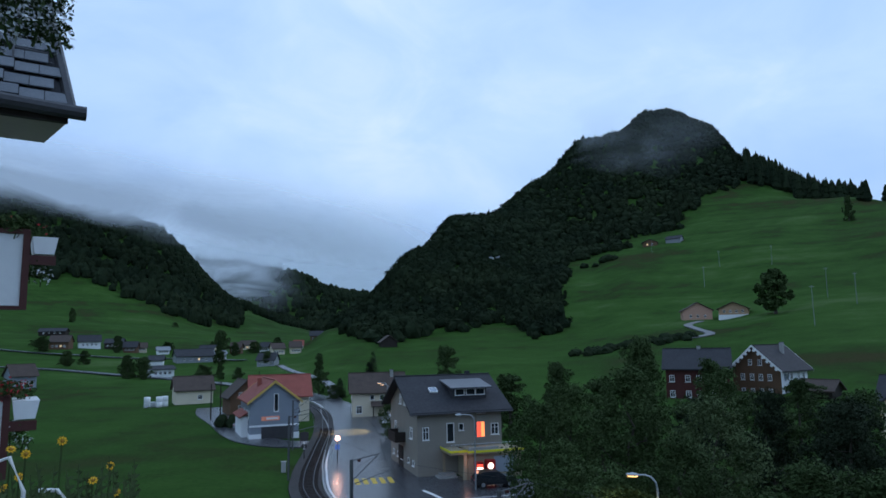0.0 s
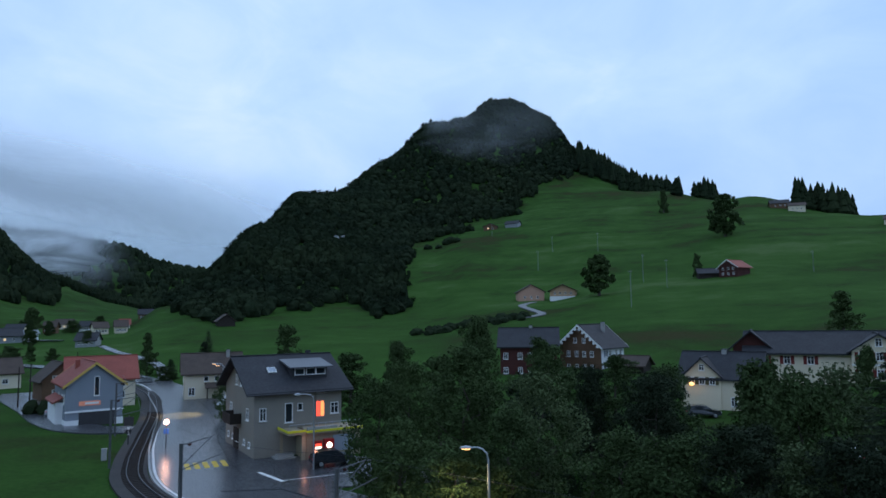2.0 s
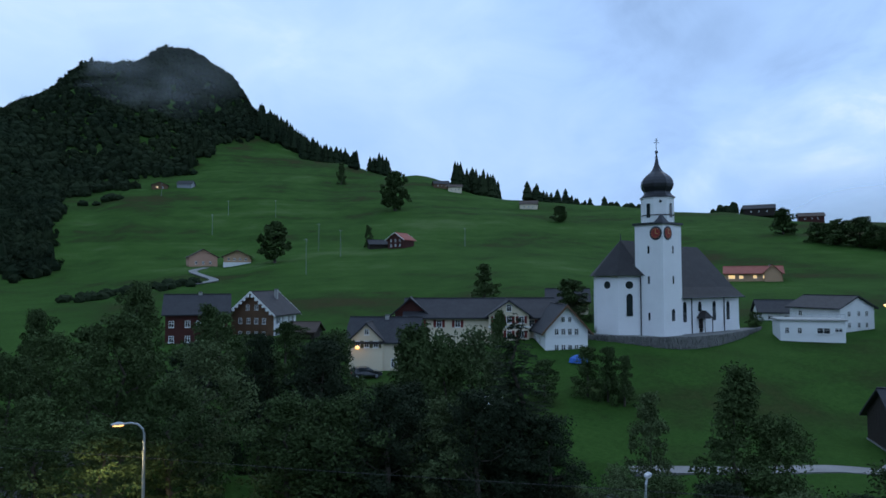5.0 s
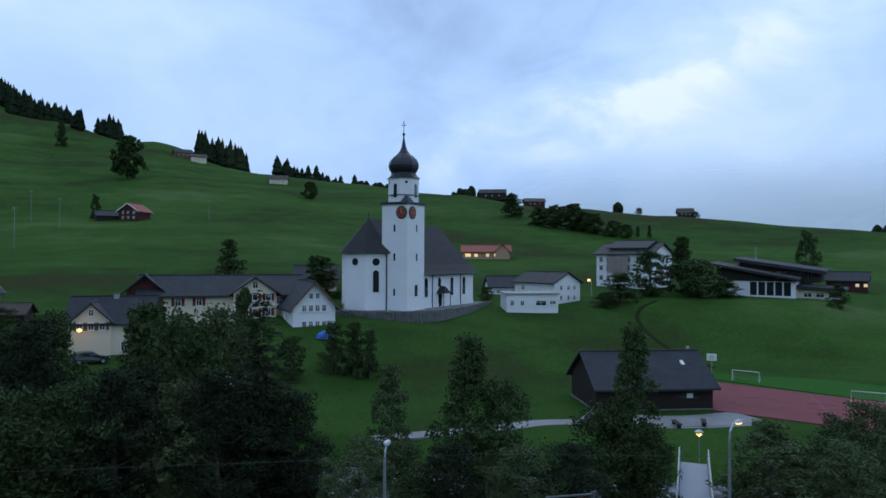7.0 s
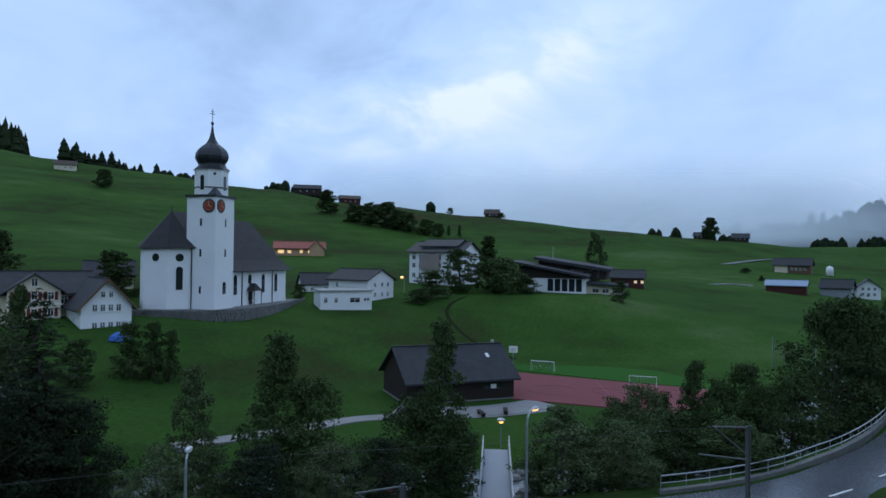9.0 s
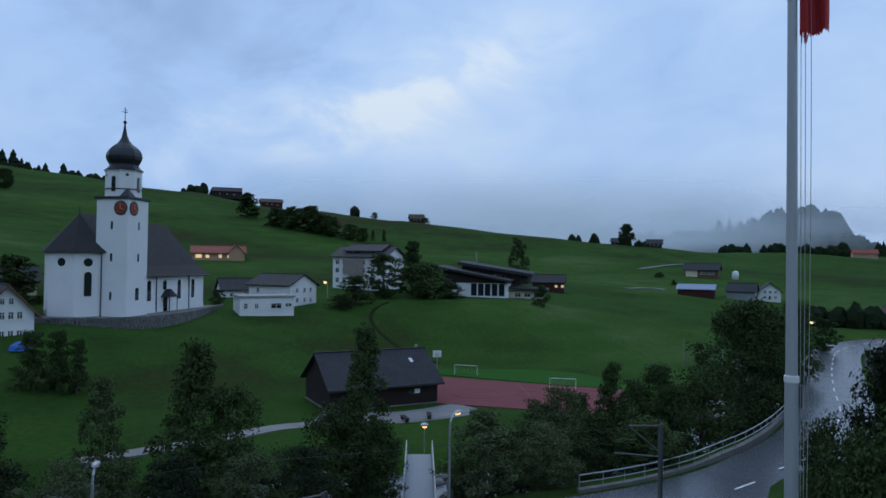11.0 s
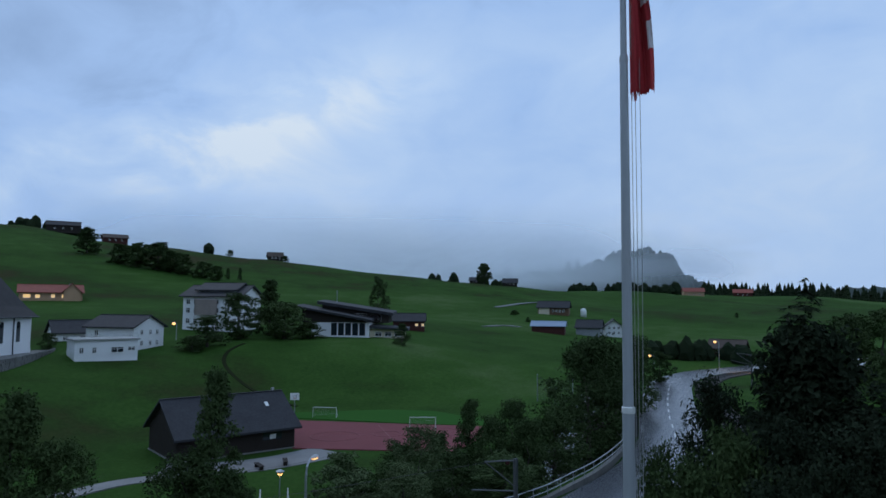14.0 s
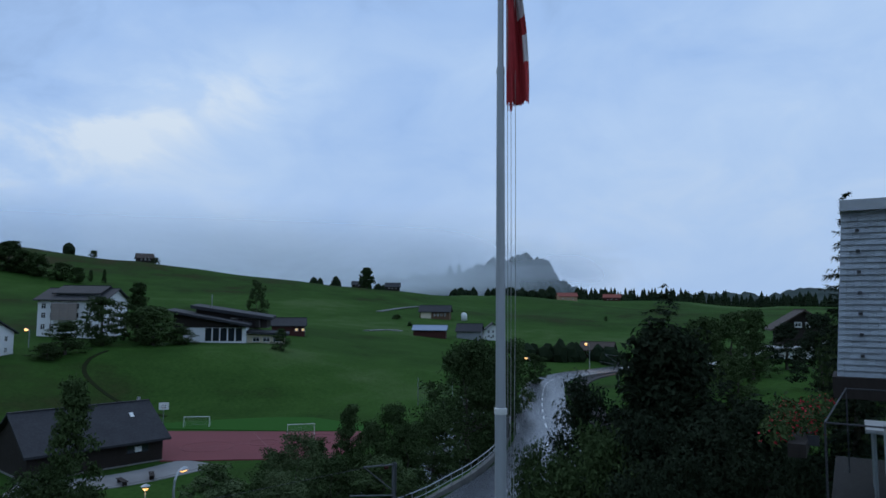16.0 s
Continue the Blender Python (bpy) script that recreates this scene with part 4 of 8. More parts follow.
plant(RIVER_TREES, "river trees", 1.6, 3)
plant(BANK_TREES, "river trees", 1.6, 3)
plant([r for r in GARDEN_TREES if r[1] < 40], "garden trees", 2.2, 2)
plant([r for r in GARDEN_TREES if r[1] >= 40], "garden trees", 0.7, 2)
plant(VILLAGE_TREES, "village trees", 0.8, 2)
plant(HILL_TREES, "hillside trees", 0.5, 2)


# ---- forest on the steep hill and the far ranges ----
def icosphere(level):
    bm = bmesh.new()
    bmesh.ops.create_icosphere(bm, subdivisions=level + 1, radius=1.0)
    v = np.array([tuple(p.co) for p in bm.verts])
    f = np.array([[p.index for p in q.verts] for q in bm.faces])
    bm.free()
    return v, f


def inside_forest(az, r, rnd):
    """Where the wooded part of the hill lies, by bearing and distance."""
    low = np.interp(az, [-11, -8, -5.5, -4, 0, 4.4, 5.2, 7.1, 8.8, 9.1, 12, 13.7, 14.3, 18.3, 19.5, 21, 22.7, 26], [540, 345, 318, 342, 360, 372, 330, 312, 345, 610, 640, 608, 690, 712, 800, 872, 905, 950])
    high = np.interp(az, [-11, -8, 0, 10, 20, 26], [540, 560, 840, 1120, 1300, 1150])
    hut = (az > 2.7) & (az < 3.9) & (r > 552) & (r < 580)
    return (r > low + rnd * 9) & (r < high) & (az > -11) & (az < 26) & ~hut


def crowns(spots, level, jitter, seed):
    rng = np.random.default_rng(seed)
    bv, bf = icosphere(level)
    vs, fs = [], []
    for i, (x, y, z, r, h) in enumerate(spots):
        bump = 1 + jitter * rng.standard_normal((len(bv), 1)) * 0.5
        p = bv * bump * [r, r, h] + [x, y, z + h * 0.55]
        p[:, 2] += np.where(bv[:, 2] > 0, (1 - np.hypot(bv[:, 0], bv[:, 1])) * h * 0.12, 0)
        vs.append(p)
        fs.append(bf + i * len(bv))
    return np.vstack(vs).tolist(), np.vstack(fs).tolist()


def scatter_forest():
    """Mixed wood: broad rounded crowns in drifts of like age, with conifers standing among them."""
    rng = np.random.default_rng(11)
    az = rng.uniform(-11, 26, 30000)
    r = np.sqrt(rng.uniform(300 ** 2, 1310 ** 2, 30000))
    keep = inside_forest(az + 0.4 * np.sin(r * 0.07) + 0.12 * rng.standard_normal(30000), r, rng.standard_normal(30000))
    az, r = az[keep], r[keep]
    x, y = r * np.sin(np.radians(az)), r * np.cos(np.radians(az))
    z = hill(x, y)
    order = np.argsort(r)
    chosen, cells = [], {}
    for i in order:
        gap = 4.5 if r[i] < 620 else 5.8
        drift = noise.noise((x[i] * 0.018, y[i] * 0.018, 4.0))
        c = (int(x[i] // gap + drift), int(y[i] // gap - drift), gap)
        if c in cells:
            continue
        cells[c] = 1
        s = 1.0 + 0.5 * drift + rng.uniform(-0.35, 0.4)
        wide = (4.2 if r[i] < 620 else 5.0) * s
        tall = noise.noise((x[i] * 0.01, y[i] * 0.01, 9.0)) > 0.15 and rng.random() < 0.18
        if tall:
            chosen.append((x[i], y[i], z[i], wide * 0.5, wide * rng.uniform(1.2, 1.7)))
        else:
            chosen.append((x[i] + rng.uniform(-1.5, 1.5), y[i] + rng.uniform(-1.5, 1.5), z[i], wide, wide * rng.uniform(0.7, 1.05)))
    near = [c for c in chosen if math.hypot(c[0], c[1]) < 620]
    far = [c for c in chosen if math.hypot(c[0], c[1]) >= 620]
    rr = random.Random(8)

    def boughs(c, n):
        """Leafy masses on the upper side of one crown."""
        out = []
        for k in range(n):
            a, e = rr.uniform(0, 6.283), rr.uniform(-0.25, 1.0)
            ring = math.sqrt(1 - min(1, max(e, 0)) ** 2)
            out.append((c[0] + math.cos(a) * c[3] * 0.72 * ring, c[1] + math.sin(a) * c[3] * 0.72 * ring, c[2] + c[4] * (0.6 + 0.72 * e), c[3] * rr.uniform(0.3, 0.52)))
        return out

    solid("forest", "dark mixed forest on the lower hillside", "forest", crowns([(a, b, c, d * 0.8, e * 0.82) for a, b, c, d, e in near], 1, 0.3, 3), FOREST, kind="stuff")
    solid("forest", "dark mixed forest covering the steep hill", "forest", crowns([(a, b, c, d * 0.85, e * 0.85) for a, b, c, d, e in far], 0, 0.3, 4), FOREST, kind="stuff")
    solid("forest_leaves", "loose outer foliage of the forest edge", "foliage", leaves(rr, [b for c in near for b in boughs(c, 8)], 26, 0.62, folded=False), FOREST, kind="stuff")
    solid("forest_leaves", "loose outer foliage of the forested hill", "foliage", leaves(rr, [b for c in far for b in boughs(c, 5)], 14, 1.0, folded=False), FOREST, kind="stuff")


scatter_forest()


def far_woods(name, label, ranges, gap, wide, high, seed, conifer=False, level=1):
    """Woods on far slopes: (az0, az1, r0, r1) sectors."""
    rng = np.random.default_rng(seed)
    spots = []
    for a0, a1, r0, r1 in ranges:
        area = radians(a1 - a0) * (r1 ** 2 - r0 ** 2) / 2
        for k in range(int(area / gap ** 2)):
            a, r = rng.uniform(a0, a1), math.sqrt(rng.uniform(r0 ** 2, r1 ** 2))
            x, y = r * math.sin(radians(a)), r * math.cos(radians(a))
            s = rng.uniform(0.7, 1.3)
            spots.append((x, y, wide * s, high * s * rng.uniform(0.85, 1.25)))
    x, y = np.array([s[0] for s in spots]), np.array([s[1] for s in spots])
    z = ground_z(x, y)
    if conifer:
        shapes = []
        for (px, py, pw, ph), pz in zip(spots, z):
            rings = [(pw * 0.55, pz), (pw, pz + ph * 0.14), (pw * 0.6, pz + ph * 0.36), (pw * 0.75, pz + ph * 0.42), (pw * 0.35, pz + ph * 0.68), (pw * 0.45, pz + ph * 0.72), (0.1, pz + ph)]
            v, f = lathe(rings, 7, rng.random())
            shapes.append(([(px + a * rng.uniform(0.7, 1.2), py + b * rng.uniform(0.7, 1.2), c) for a, b, c in v], f))
        shape = join(*shapes)
    else:
        shape = crowns([(a, b, c, d[2], d[3]) for a, b, c, d in zip(x, y, z, spots)], level, 0.26, seed)
        sprays = [(a, b, c + d[3] * 0.75, d[2] * 0.95) for a, b, c, d in zip(x, y, z, spots)]
        shape = join(shape, leaves(random.Random(seed), sprays, 26, wide * 0.24, folded=False))
    return solid(name, label, "forest", shape, FOREST, kind="stuff")


far_woods("forest", "dark forest on the cloud-capped mountain", [(-40, -27, 870, 1600), (-27, -23.5, 820, 1550), (-23.5, -20, 775, 1550), (-20, -17.5, 840, 1550), (-17.5, -10, 1200, 1500)], 10, 5.0, 6.5, 21, False, 0)
far_woods("forest", "dark forest on the range behind the valley", [(-23, -5, 1900, 2750), (-15, -6, 1560, 1900)], 20, 10, 13, 22, False, 0)
far_woods("crest_woods", "dark conifers along the hill crest", [(23.5, 27.5, 900, 1060), (27.0, 31.4, 830, 900)], 6.0, 4.6, 21, 23, True)
far_woods("crest_woods", "dark conifers standing in a clump on the crest", [(31.0, 31.5, 740, 760), (32.5, 34.2, 745, 775), (39.6, 43.4, 635, 690)], 4.6, 4.0, 17, 24, True)
far_woods("crest_woods", "row of dark trees behind the crest", [(45.8, 52.5, 600, 625)], 8.5, 4.6, 12, 25, True)
far_woods("crest_woods", "bushy trees on the hill crest", [(52.5, 55, 585, 600), (60, 66, 530, 545), (73, 74, 460, 470)], 6, 2.8, 3.6, 26)
far_woods("crest_woods", "dark trees along the far meadow edge", [(92, 98, 500, 512), (103.5, 112, 600, 625)], 6.5, 3.2, 4.2, 27)
far_woods("crest_woods", "row of dark conifers behind the far farm", [(113.5, 121.5, 735, 770), (121, 135, 720, 760)], 6.2, 3.0, 11, 28, True)
far_woods("hedge", "low dark scrub along a terrace in the meadow", [(9.5, 19, 236, 252)], 3.4, 1.7, 1.2, 29)
far_woods("hedge", "scattered bushes along a lane and railway", [(109, 117, 176, 184)], 3, 1.8, 2.2, 30)
far_woods("hedge", "low dark bushes along the farm boundary", [(-15.5, -13.5, 128, 140), (-19.5, -17, 118, 128)], 4, 1.6, 1.6, 31)
far_woods("hedge", "dark thicket on the meadow terrace", [(10.2, 13.8, 545, 556)], 7, 4, 2.5, 32)


# ---- far mountains in the south-east ----
def range_mesh(name, label, az0, az1, far, crest, seed, rough, material):
    n, k = 160, 22
    az = np.linspace(az0, az1, n)
    peak = np.interp(az, [c[0] for c in crest], [c[1] for c in crest])
    v = []
    for i in range(k):
        u = i / (k - 1)
        for a, e in zip(az, peak):
            r = far - 700 * (1 - u)
            nz = noise.fractal((a * 1.4, u * 5.0, seed), 0.8, 2.0, 6) * rough * (0.25 + u)
            z = -30 + (14 + far * math.tan(radians(e)) + 30 + nz) * u ** 0.85
            v.append((r * math.sin(radians(a)), r * math.cos(radians(a)), z))
    f = [(i * n + j, i * n + j + 1, (i + 1) * n + j + 1, (i + 1) * n + j) for i in range(k - 1) for j in range(n - 1)]
    return solid(name, label, "mountain", (v, f), material, kind="structure", shade=True)


ROCK_WOOD = mat("wooded_rock", (0.060, 0.078, 0.070), 0.95, (0.035, 0.048, 0.044), 0.006, 0.05, 0.9, 0.5, spec=0.1)
range_mesh("mountain", "steep rocky wooded mountain in mist", 96, 118, 2600, [(96, 2.2), (102, 2.9), (105.5, 3.5), (107.3, 4.3), (109.2, 4.5), (110.5, 4.6), (111.5, 3.8), (112.4, 2.8), (113.4, 1.7), (115, 1.2), (118, 0.4)], 3, 34, ROCK_WOOD)
range_mesh("mountain", "distant blue wooded hill range", 112, 150, 4400, [(112, 0.6), (119, 0.9), (123, 1.25), (126, 1.45), (128, 1.2), (131, 1.8), (135, 1.6), (150, 1.5)], 9, 22, ROCK_WOOD)


# ---- low clouds ----
def mist(name, label, az0, az1, far, z0, z1, material, drop=0.0, lean=350.0):
    n, k = 60, 12
    v, uv = [], []
    for i in range(k + 1):
        for j in range(n + 1):
            a = radians(az0 + (az1 - az0) * j / n)
            r = far + lean * i / k
            v.append((r * math.sin(a), r * math.cos(a), z0 - drop * j / n + (z1 - z0) * i / k))
            uv.append((j / n, i / k))
    f = [(i * (n + 1) + j, i * (n + 1) + j + 1, (i + 1) * (n + 1) + j + 1, (i + 1) * (n + 1) + j) for i in range(k) for j in range(n)]
    ob = solid(name, label, "cloud", (v, f), material, kind="stuff", shade=True)
    layer = ob.data.uv_layers.new(name="UVMap")
    for loop in ob.data.loops:
        layer.data[loop.index].uv = uv[loop.vertex_index]
    return ob


mist("low_cloud", "grey low cloud hiding the mountain tops", -75, 6, 880, 272, 550, mist_material("cloud_left", (0.0, 0.20), (0.08, 0.70), 1.45, 0.006, 3.0, 0.09), 222)
mist("low_cloud", "soft grey cloud lying in the side valley", -28, -12, 1720, 60, 340, mist_material("cloud_valley", (0.1, 0.55), (0.5, 1.0), 1.0, 0.008, 11.0, 0.30))
mist("low_cloud", "grey cloud bank behind the wooded range", -34, 4, 3000, 120, 760, mist_material("cloud_behind", (0.0, 0.15), (0.25, 1.0), 1.0, 0.003, 15.0, 0.06, 0.8))
mist("low_cloud", "thin wisp of mist on the hilltop", 10, 24, 850, 190, 330, mist_material("cloud_peak", (0.12, 0.75), (0.35, 1.0), 0.21, 0.010, 21.0, 0.45, 0.0), lean=30)
mist("low_cloud", "grey fog bank over the far meadow edge", 60, 115, 1500, 20, 330, mist_material("cloud_right", (0.0, 0.16), (0.12, 0.95), 1.05, 0.0025, 31.0, 0.06, 0.75))
mist("low_cloud", "thin mist round the far mountain", 98, 120, 2100, 40, 300, mist_material("cloud_far", (0.0, 0.4), (0.2, 1.0), 0.6, 0.004, 41.0, 0.20, 0.6))
# ---- buildings ----
WINDOWS = {}


def lattice(xs, zs, bars_x, bars_z, y0, y1):
    """One frame with its glazing bars: the filled cells of a grid, with thickness."""
    nx, nz = len(xs), len(zs)
    v = [(x, y, z) for y in (y0, y1) for z in zs for x in xs]
    full = {(i, k) for i in range(nx - 1) for k in range(nz - 1) if i in bars_x or k in bars_z}
    f = []
    for i, k in full:
        a, b, c, d = k * nx + i, k * nx + i + 1, (k + 1) * nx + i + 1, (k + 1) * nx + i
        n = nx * nz
        f += [(a, b, c, d), (a + n, d + n, c + n, b + n)]
        for near, e in (((i, k - 1), (a, b)), ((i + 1, k), (b, c)), ((i, k + 1), (c, d)), ((i - 1, k), (d, a))):
            if near not in full:
                f.append((e[1], e[0], e[0] + n, e[1] + n))
    return v, f


def window_meshes(w, h, style):
    """Frame, panes and a sill; x across, z up, facing -y."""
    key = (round(w, 2), round(h, 2), style)
    if key not in WINDOWS:
        b, d = min(0.09, w * 0.12), 0.06
        xs, zs = [0, b, w - b, w], [0, b, h - b, h]
        bx, bz = {0, 2}, {0, 2}
        if style != "plain":
            xs, zs = [0, b, w / 2 - b * 0.4, w / 2 + b * 0.4, w - b, w], [0, b, h * 0.62, h * 0.62 + b * 0.6, h - b, h]
            bx, bz = {0, 2, 4}, {0, 2, 4}
        WINDOWS[key] = (mesh("window", lattice(xs, zs, bx, bz, -d, 0.03), TRIM), mesh("pane", box(b, -0.02, b, w - b, 0.0, h - b), PANE),
                        mesh("sill", box(-0.06, -0.16, -0.06, w + 0.06, 0.02, 0.0), TRIM))
    return WINDOWS[key]


def face_pose(face, L, W, u, z):
    if face == "F":
        return pose(u, 0, z)
    if face == "B":
        return pose(L - u, W, z, 0, 0, 180)
    if face == "L":
        return pose(0, W - u, z, 0, 0, -90)
    return pose(L, u, z, 0, 0, 90)


def add_window(home, face, L, W, u, z, w, h, style="cross", shutter=None, lit=None):
    fr, pn, sl = window_meshes(w, h, style)
    win = part("window", fr, None, home, m=face_pose(face, L, W, u - w / 2, z))
    if lit:
        b = min(0.09, w * 0.12)
        part("pane", box(b, -0.02, b, w - b, 0.0, h - b), lit, win, "warmly lit pane")
    else:
        part("pane", pn, None, win)
    part("sill", sl, None, win)
    if shutter:
        for k in (-1, 1):
            x0 = -w * 0.5 - 0.03 if k < 0 else w + 0.03
            part("shutter", box(x0, -0.055, 0.0, x0 + w * 0.5, -0.005, h), shutter, win)
    return win


def walls_shape(L, W, he, hr, axis, base=-1.5):
    v, f = box(0, 0, base, L, W, he)
    if hr <= he:
        return v, f
    if axis == "x":
        g = [((0, 0, he), (0, W, he), (0, W / 2, hr)), ((L, 0, he), (L, W, he), (L, W / 2, hr))]
    else:
        g = [((0, 0, he), (L, 0, he), (L / 2, 0, hr)), ((0, W, he), (L, W, he), (L / 2, W, hr))]
    v, f = list(v), list(f)
    f.remove((4, 5, 7, 6))
    n = len(v)
    (a0, a1, a2), (b0, b1, b2) = g
    v += [a0, a1, a2, b0, b1, b2]
    f += [(n, n + 2, n + 1), (n + 3, n + 4, n + 5), (n, n + 3, n + 5, n + 2), (n + 1, n + 2, n + 5, n + 4)]
    return v, f


def roof_shape(L, W, he, hr, axis, eave, gable, thick=0.22):
    """Two plates that meet at the ridge, and a ridge cap."""
    if axis == "y":
        return [([(L - y, x, z) for x, y, z in v], f) for v, f in roof_shape(W, L, he, hr, "x", eave, gable, thick)]
    slope = (hr - he) / (W / 2)
    z0 = he - eave * slope
    up = thick * 1.05
    q1 = [(-gable, -eave, z0 + up), (L + gable, -eave, z0 + up), (L + gable, W / 2, hr + up), (-gable, W / 2, hr + up)]
    q2 = [(-gable, W / 2, hr + up), (L + gable, W / 2, hr + up), (L + gable, W + eave, z0 + up), (-gable, W + eave, z0 + up)]
    cap = box(-gable, W / 2 - 0.14, hr + up - 0.02, L + gable, W / 2 + 0.14, hr + up + 0.07)
    return [slab(q1, thick), slab(q2, thick), cap]


def add_roof(name, home, material, L, W, he, hr, axis, eave, gable, m=None):
    """The front slope, with the back slope and the ridge cap under it."""
    a, b, cap = roof_shape(L, W, he, hr, axis, eave, gable)
    roof = part(name, a, material, home, m=m)
    part("roof_slope", b, material, roof)
    part("ridge_cap", cap, material, roof)


def house(name, label, m, L, W, he, hr, wall, roof, axis="x", eave=0.7, gable=0.6, windows=(), chimney=None, group="", trim=None, category="house"):
    home = thing(name, label, category, m, group)
    part("wall", walls_shape(L, W, he, hr, axis), wall, home)
    add_roof("roof", home, roof, L, W, he, hr, axis, eave, gable)
    for wi in windows:
        add_window(home, wi[0], L, W, *wi[1:])
    if chimney:
        cx, cy, ch = chimney
        ch_ob = part("chimney", box(cx - 0.3, cy - 0.3, hr - 1.4, cx + 0.3, cy + 0.3, hr + ch), CONCRETE, home)
        part("chimney_cap", box(cx - 0.38, cy - 0.38, hr + ch, cx + 0.38, cy + 0.38, hr + ch + 0.08), DARK_STEEL, ch_ob)
    if trim:
        for shape in bargeboard(L, W, he, hr, axis, eave, gable):
            part("bargeboard", shape, trim, home)
    return home


def bargeboard(L, W, he, hr, axis, eave, gable):
    if axis == "y":
        return [([(L - y, x, z) for x, y, z in v], f) for v, f in bargeboard(W, L, he, hr, "x", eave, gable)]
    slope = (hr - he) / (W / 2)
    z0 = he - eave * slope
    out = []
    for x in (-gable - 0.05, L + gable + 0.01):
        for a, b in (((-eave, z0), (W / 2, hr)), ((W + eave, z0), (W / 2, hr))):
            (y1, z1), (y2, z2) = a, b
            v = [(x + dx, y, z + dz) for dx in (0, 0.04) for y, z in ((y1, z1), (y2, z2)) for dz in (-0.12, 0.26)]
            out.append((v, [(0, 1, 3, 2), (4, 6, 7, 5), (0, 4, 5, 1), (2, 3, 7, 6), (1, 5, 7, 3), (0, 2, 6, 4)]))
    return out


def rows(face, us, zs, w, h, style="cross", shutter=None, lit=None):
    return [(face, u, z, w, h, style, shutter, lit) for z in zs for u in us]


def corner(az, far, turn, z=None):
    """The pose of a house whose front left corner stands at that bearing and distance; turn 0 faces the balcony."""
    x, y, g = stand(az, far)
    return pose(x, y, g if z is None else z, 0, 0, -az + turn)


def church():
    c = thing("church", "white plastered church with dark onion-domed tower", "church", pose(0, 0, 5.4))
    x0, y0, s = 93.6, 61.5, 5.15
    # tower
    tw = part("tower", join(box(x0, y0, -1.5, x0 + s, y0 + s, 17.6), box(x0 - 0.06, y0 - 0.06, -1.4, x0 + s + 0.06, y0 + s + 0.06, 0.9)), WHITE, c)
    part("cornice", join(box(x0 - 0.25, y0 - 0.25, 17.6, x0 + s + 0.25, y0 + s + 0.25, 17.95)), COPPER_DARK, tw)
    mx, my = x0 + s / 2, y0 + s / 2
    k = math.pi / 8
    part("belfry", moved(lathe([(2.62, 17.95), (2.62, 21.8), (2.72, 21.85), (2.72, 22.05)], 8, k), pose(mx, my, 0)), WHITE, tw)
    part("belfry_band", moved(lathe([(2.66, 19.05), (2.72, 19.1), (2.72, 19.2), (2.66, 19.24)], 8, k), pose(mx, my, 0)), COPPER_DARK, tw)
    onion = [(2.85, 22.0), (2.8, 22.15), (2.4, 22.45), (2.12, 22.8), (2.1, 23.0), (2.3, 23.3), (2.54, 23.75), (2.62, 24.25), (2.52, 24.8), (2.2, 25.35), (1.65, 25.85), (1.05, 26.3), (0.65, 26.85), (0.4, 27.5), (0.22, 28.4), (0.12, 29.2), (0.1, 29.4)]
    on = part("onion_dome", moved(lathe(onion, 8, k), pose(mx, my, 0)), COPPER_DARK, tw)
    part("ball", moved(lathe([(0.03, 29.3), (0.2, 29.4), (0.26, 29.6), (0.2, 29.8), (0.03, 29.9)], 10), pose(mx, my, 0)), COPPER_DARK, on)
    part("cross", join(moved(box(-0.05, -0.05, 29.8, 0.05, 0.05, 31.9), pose(mx, my, 0)), moved(box(-0.42, -0.05, 31.1, 0.42, 0.05, 31.22), pose(mx, my, 0, 0, 0, -35)), moved(box(-0.25, -0.05, 31.45, 0.25, 0.05, 31.54), pose(mx, my, 0, 0, 0, -35))), STEEL, on)
    # belfry openings
    for i in range(8):
        a = math.degrees(i * math.pi / 4) + 90
        m = pose(mx, my, 0, 0, 0, a) @ pose(0, -2.62 * math.cos(k), 0)
        if i % 2 == 0:
            part("belfry_opening", moved(arch(0.62, 2.3), m @ pose(-0.31, -0.04, 18.75)), PANE, tw)
        else:
            part("round_opening", moved(lathe([(0.24, 0), (0.24, 0.05)], 12), m @ pose(0, 0.0, 21.3, 90)), PANE, tw)
    # clocks close to the corner, under a small gablet
    red = mat("clock_red", (0.30, 0.045, 0.035), 0.7, (0.2, 0.04, 0.035))
    gold = mat("clock_gilt", (0.55, 0.36, 0.12), 0.4, (0.4, 0.26, 0.1), metal=0.5)
    for m in (pose(x0 - 0.02, y0 + 1.2, 16.2, 0, 0, -90), pose(x0 + 1.35, y0 - 0.02, 16.2)):
        ck = part("clock", moved(lathe([(1.1, 0), (1.1, 0.06), (0.95, 0.08)], 24), m @ pose(0, 0, 0, 90)), DARK_STEEL, tw, "dark red clock face")
        part("dial", moved(lathe([(0.82, 0.08), (0.82, 0.11)], 24), m @ pose(0, 0, 0, 90)), red, ck)
        part("clock_hand", moved(box(-0.05, -0.16, -0.1, 0.05, -0.13, 0.75), m), gold, ck)
        part("clock_hand", moved(box(-0.05, -0.16, -0.1, 0.05, -0.13, 0.5), m @ pose(0, 0, 0, 0, 110, 0)), gold, ck)
        for j in range(12):
            aj = j * math.pi / 6
            part("hour_mark", moved(box(-0.03, -0.14, 0.64, 0.03, -0.11, 0.8), m @ pose(0, 0, 0, 0, math.degrees(aj), 0)), gold, ck)
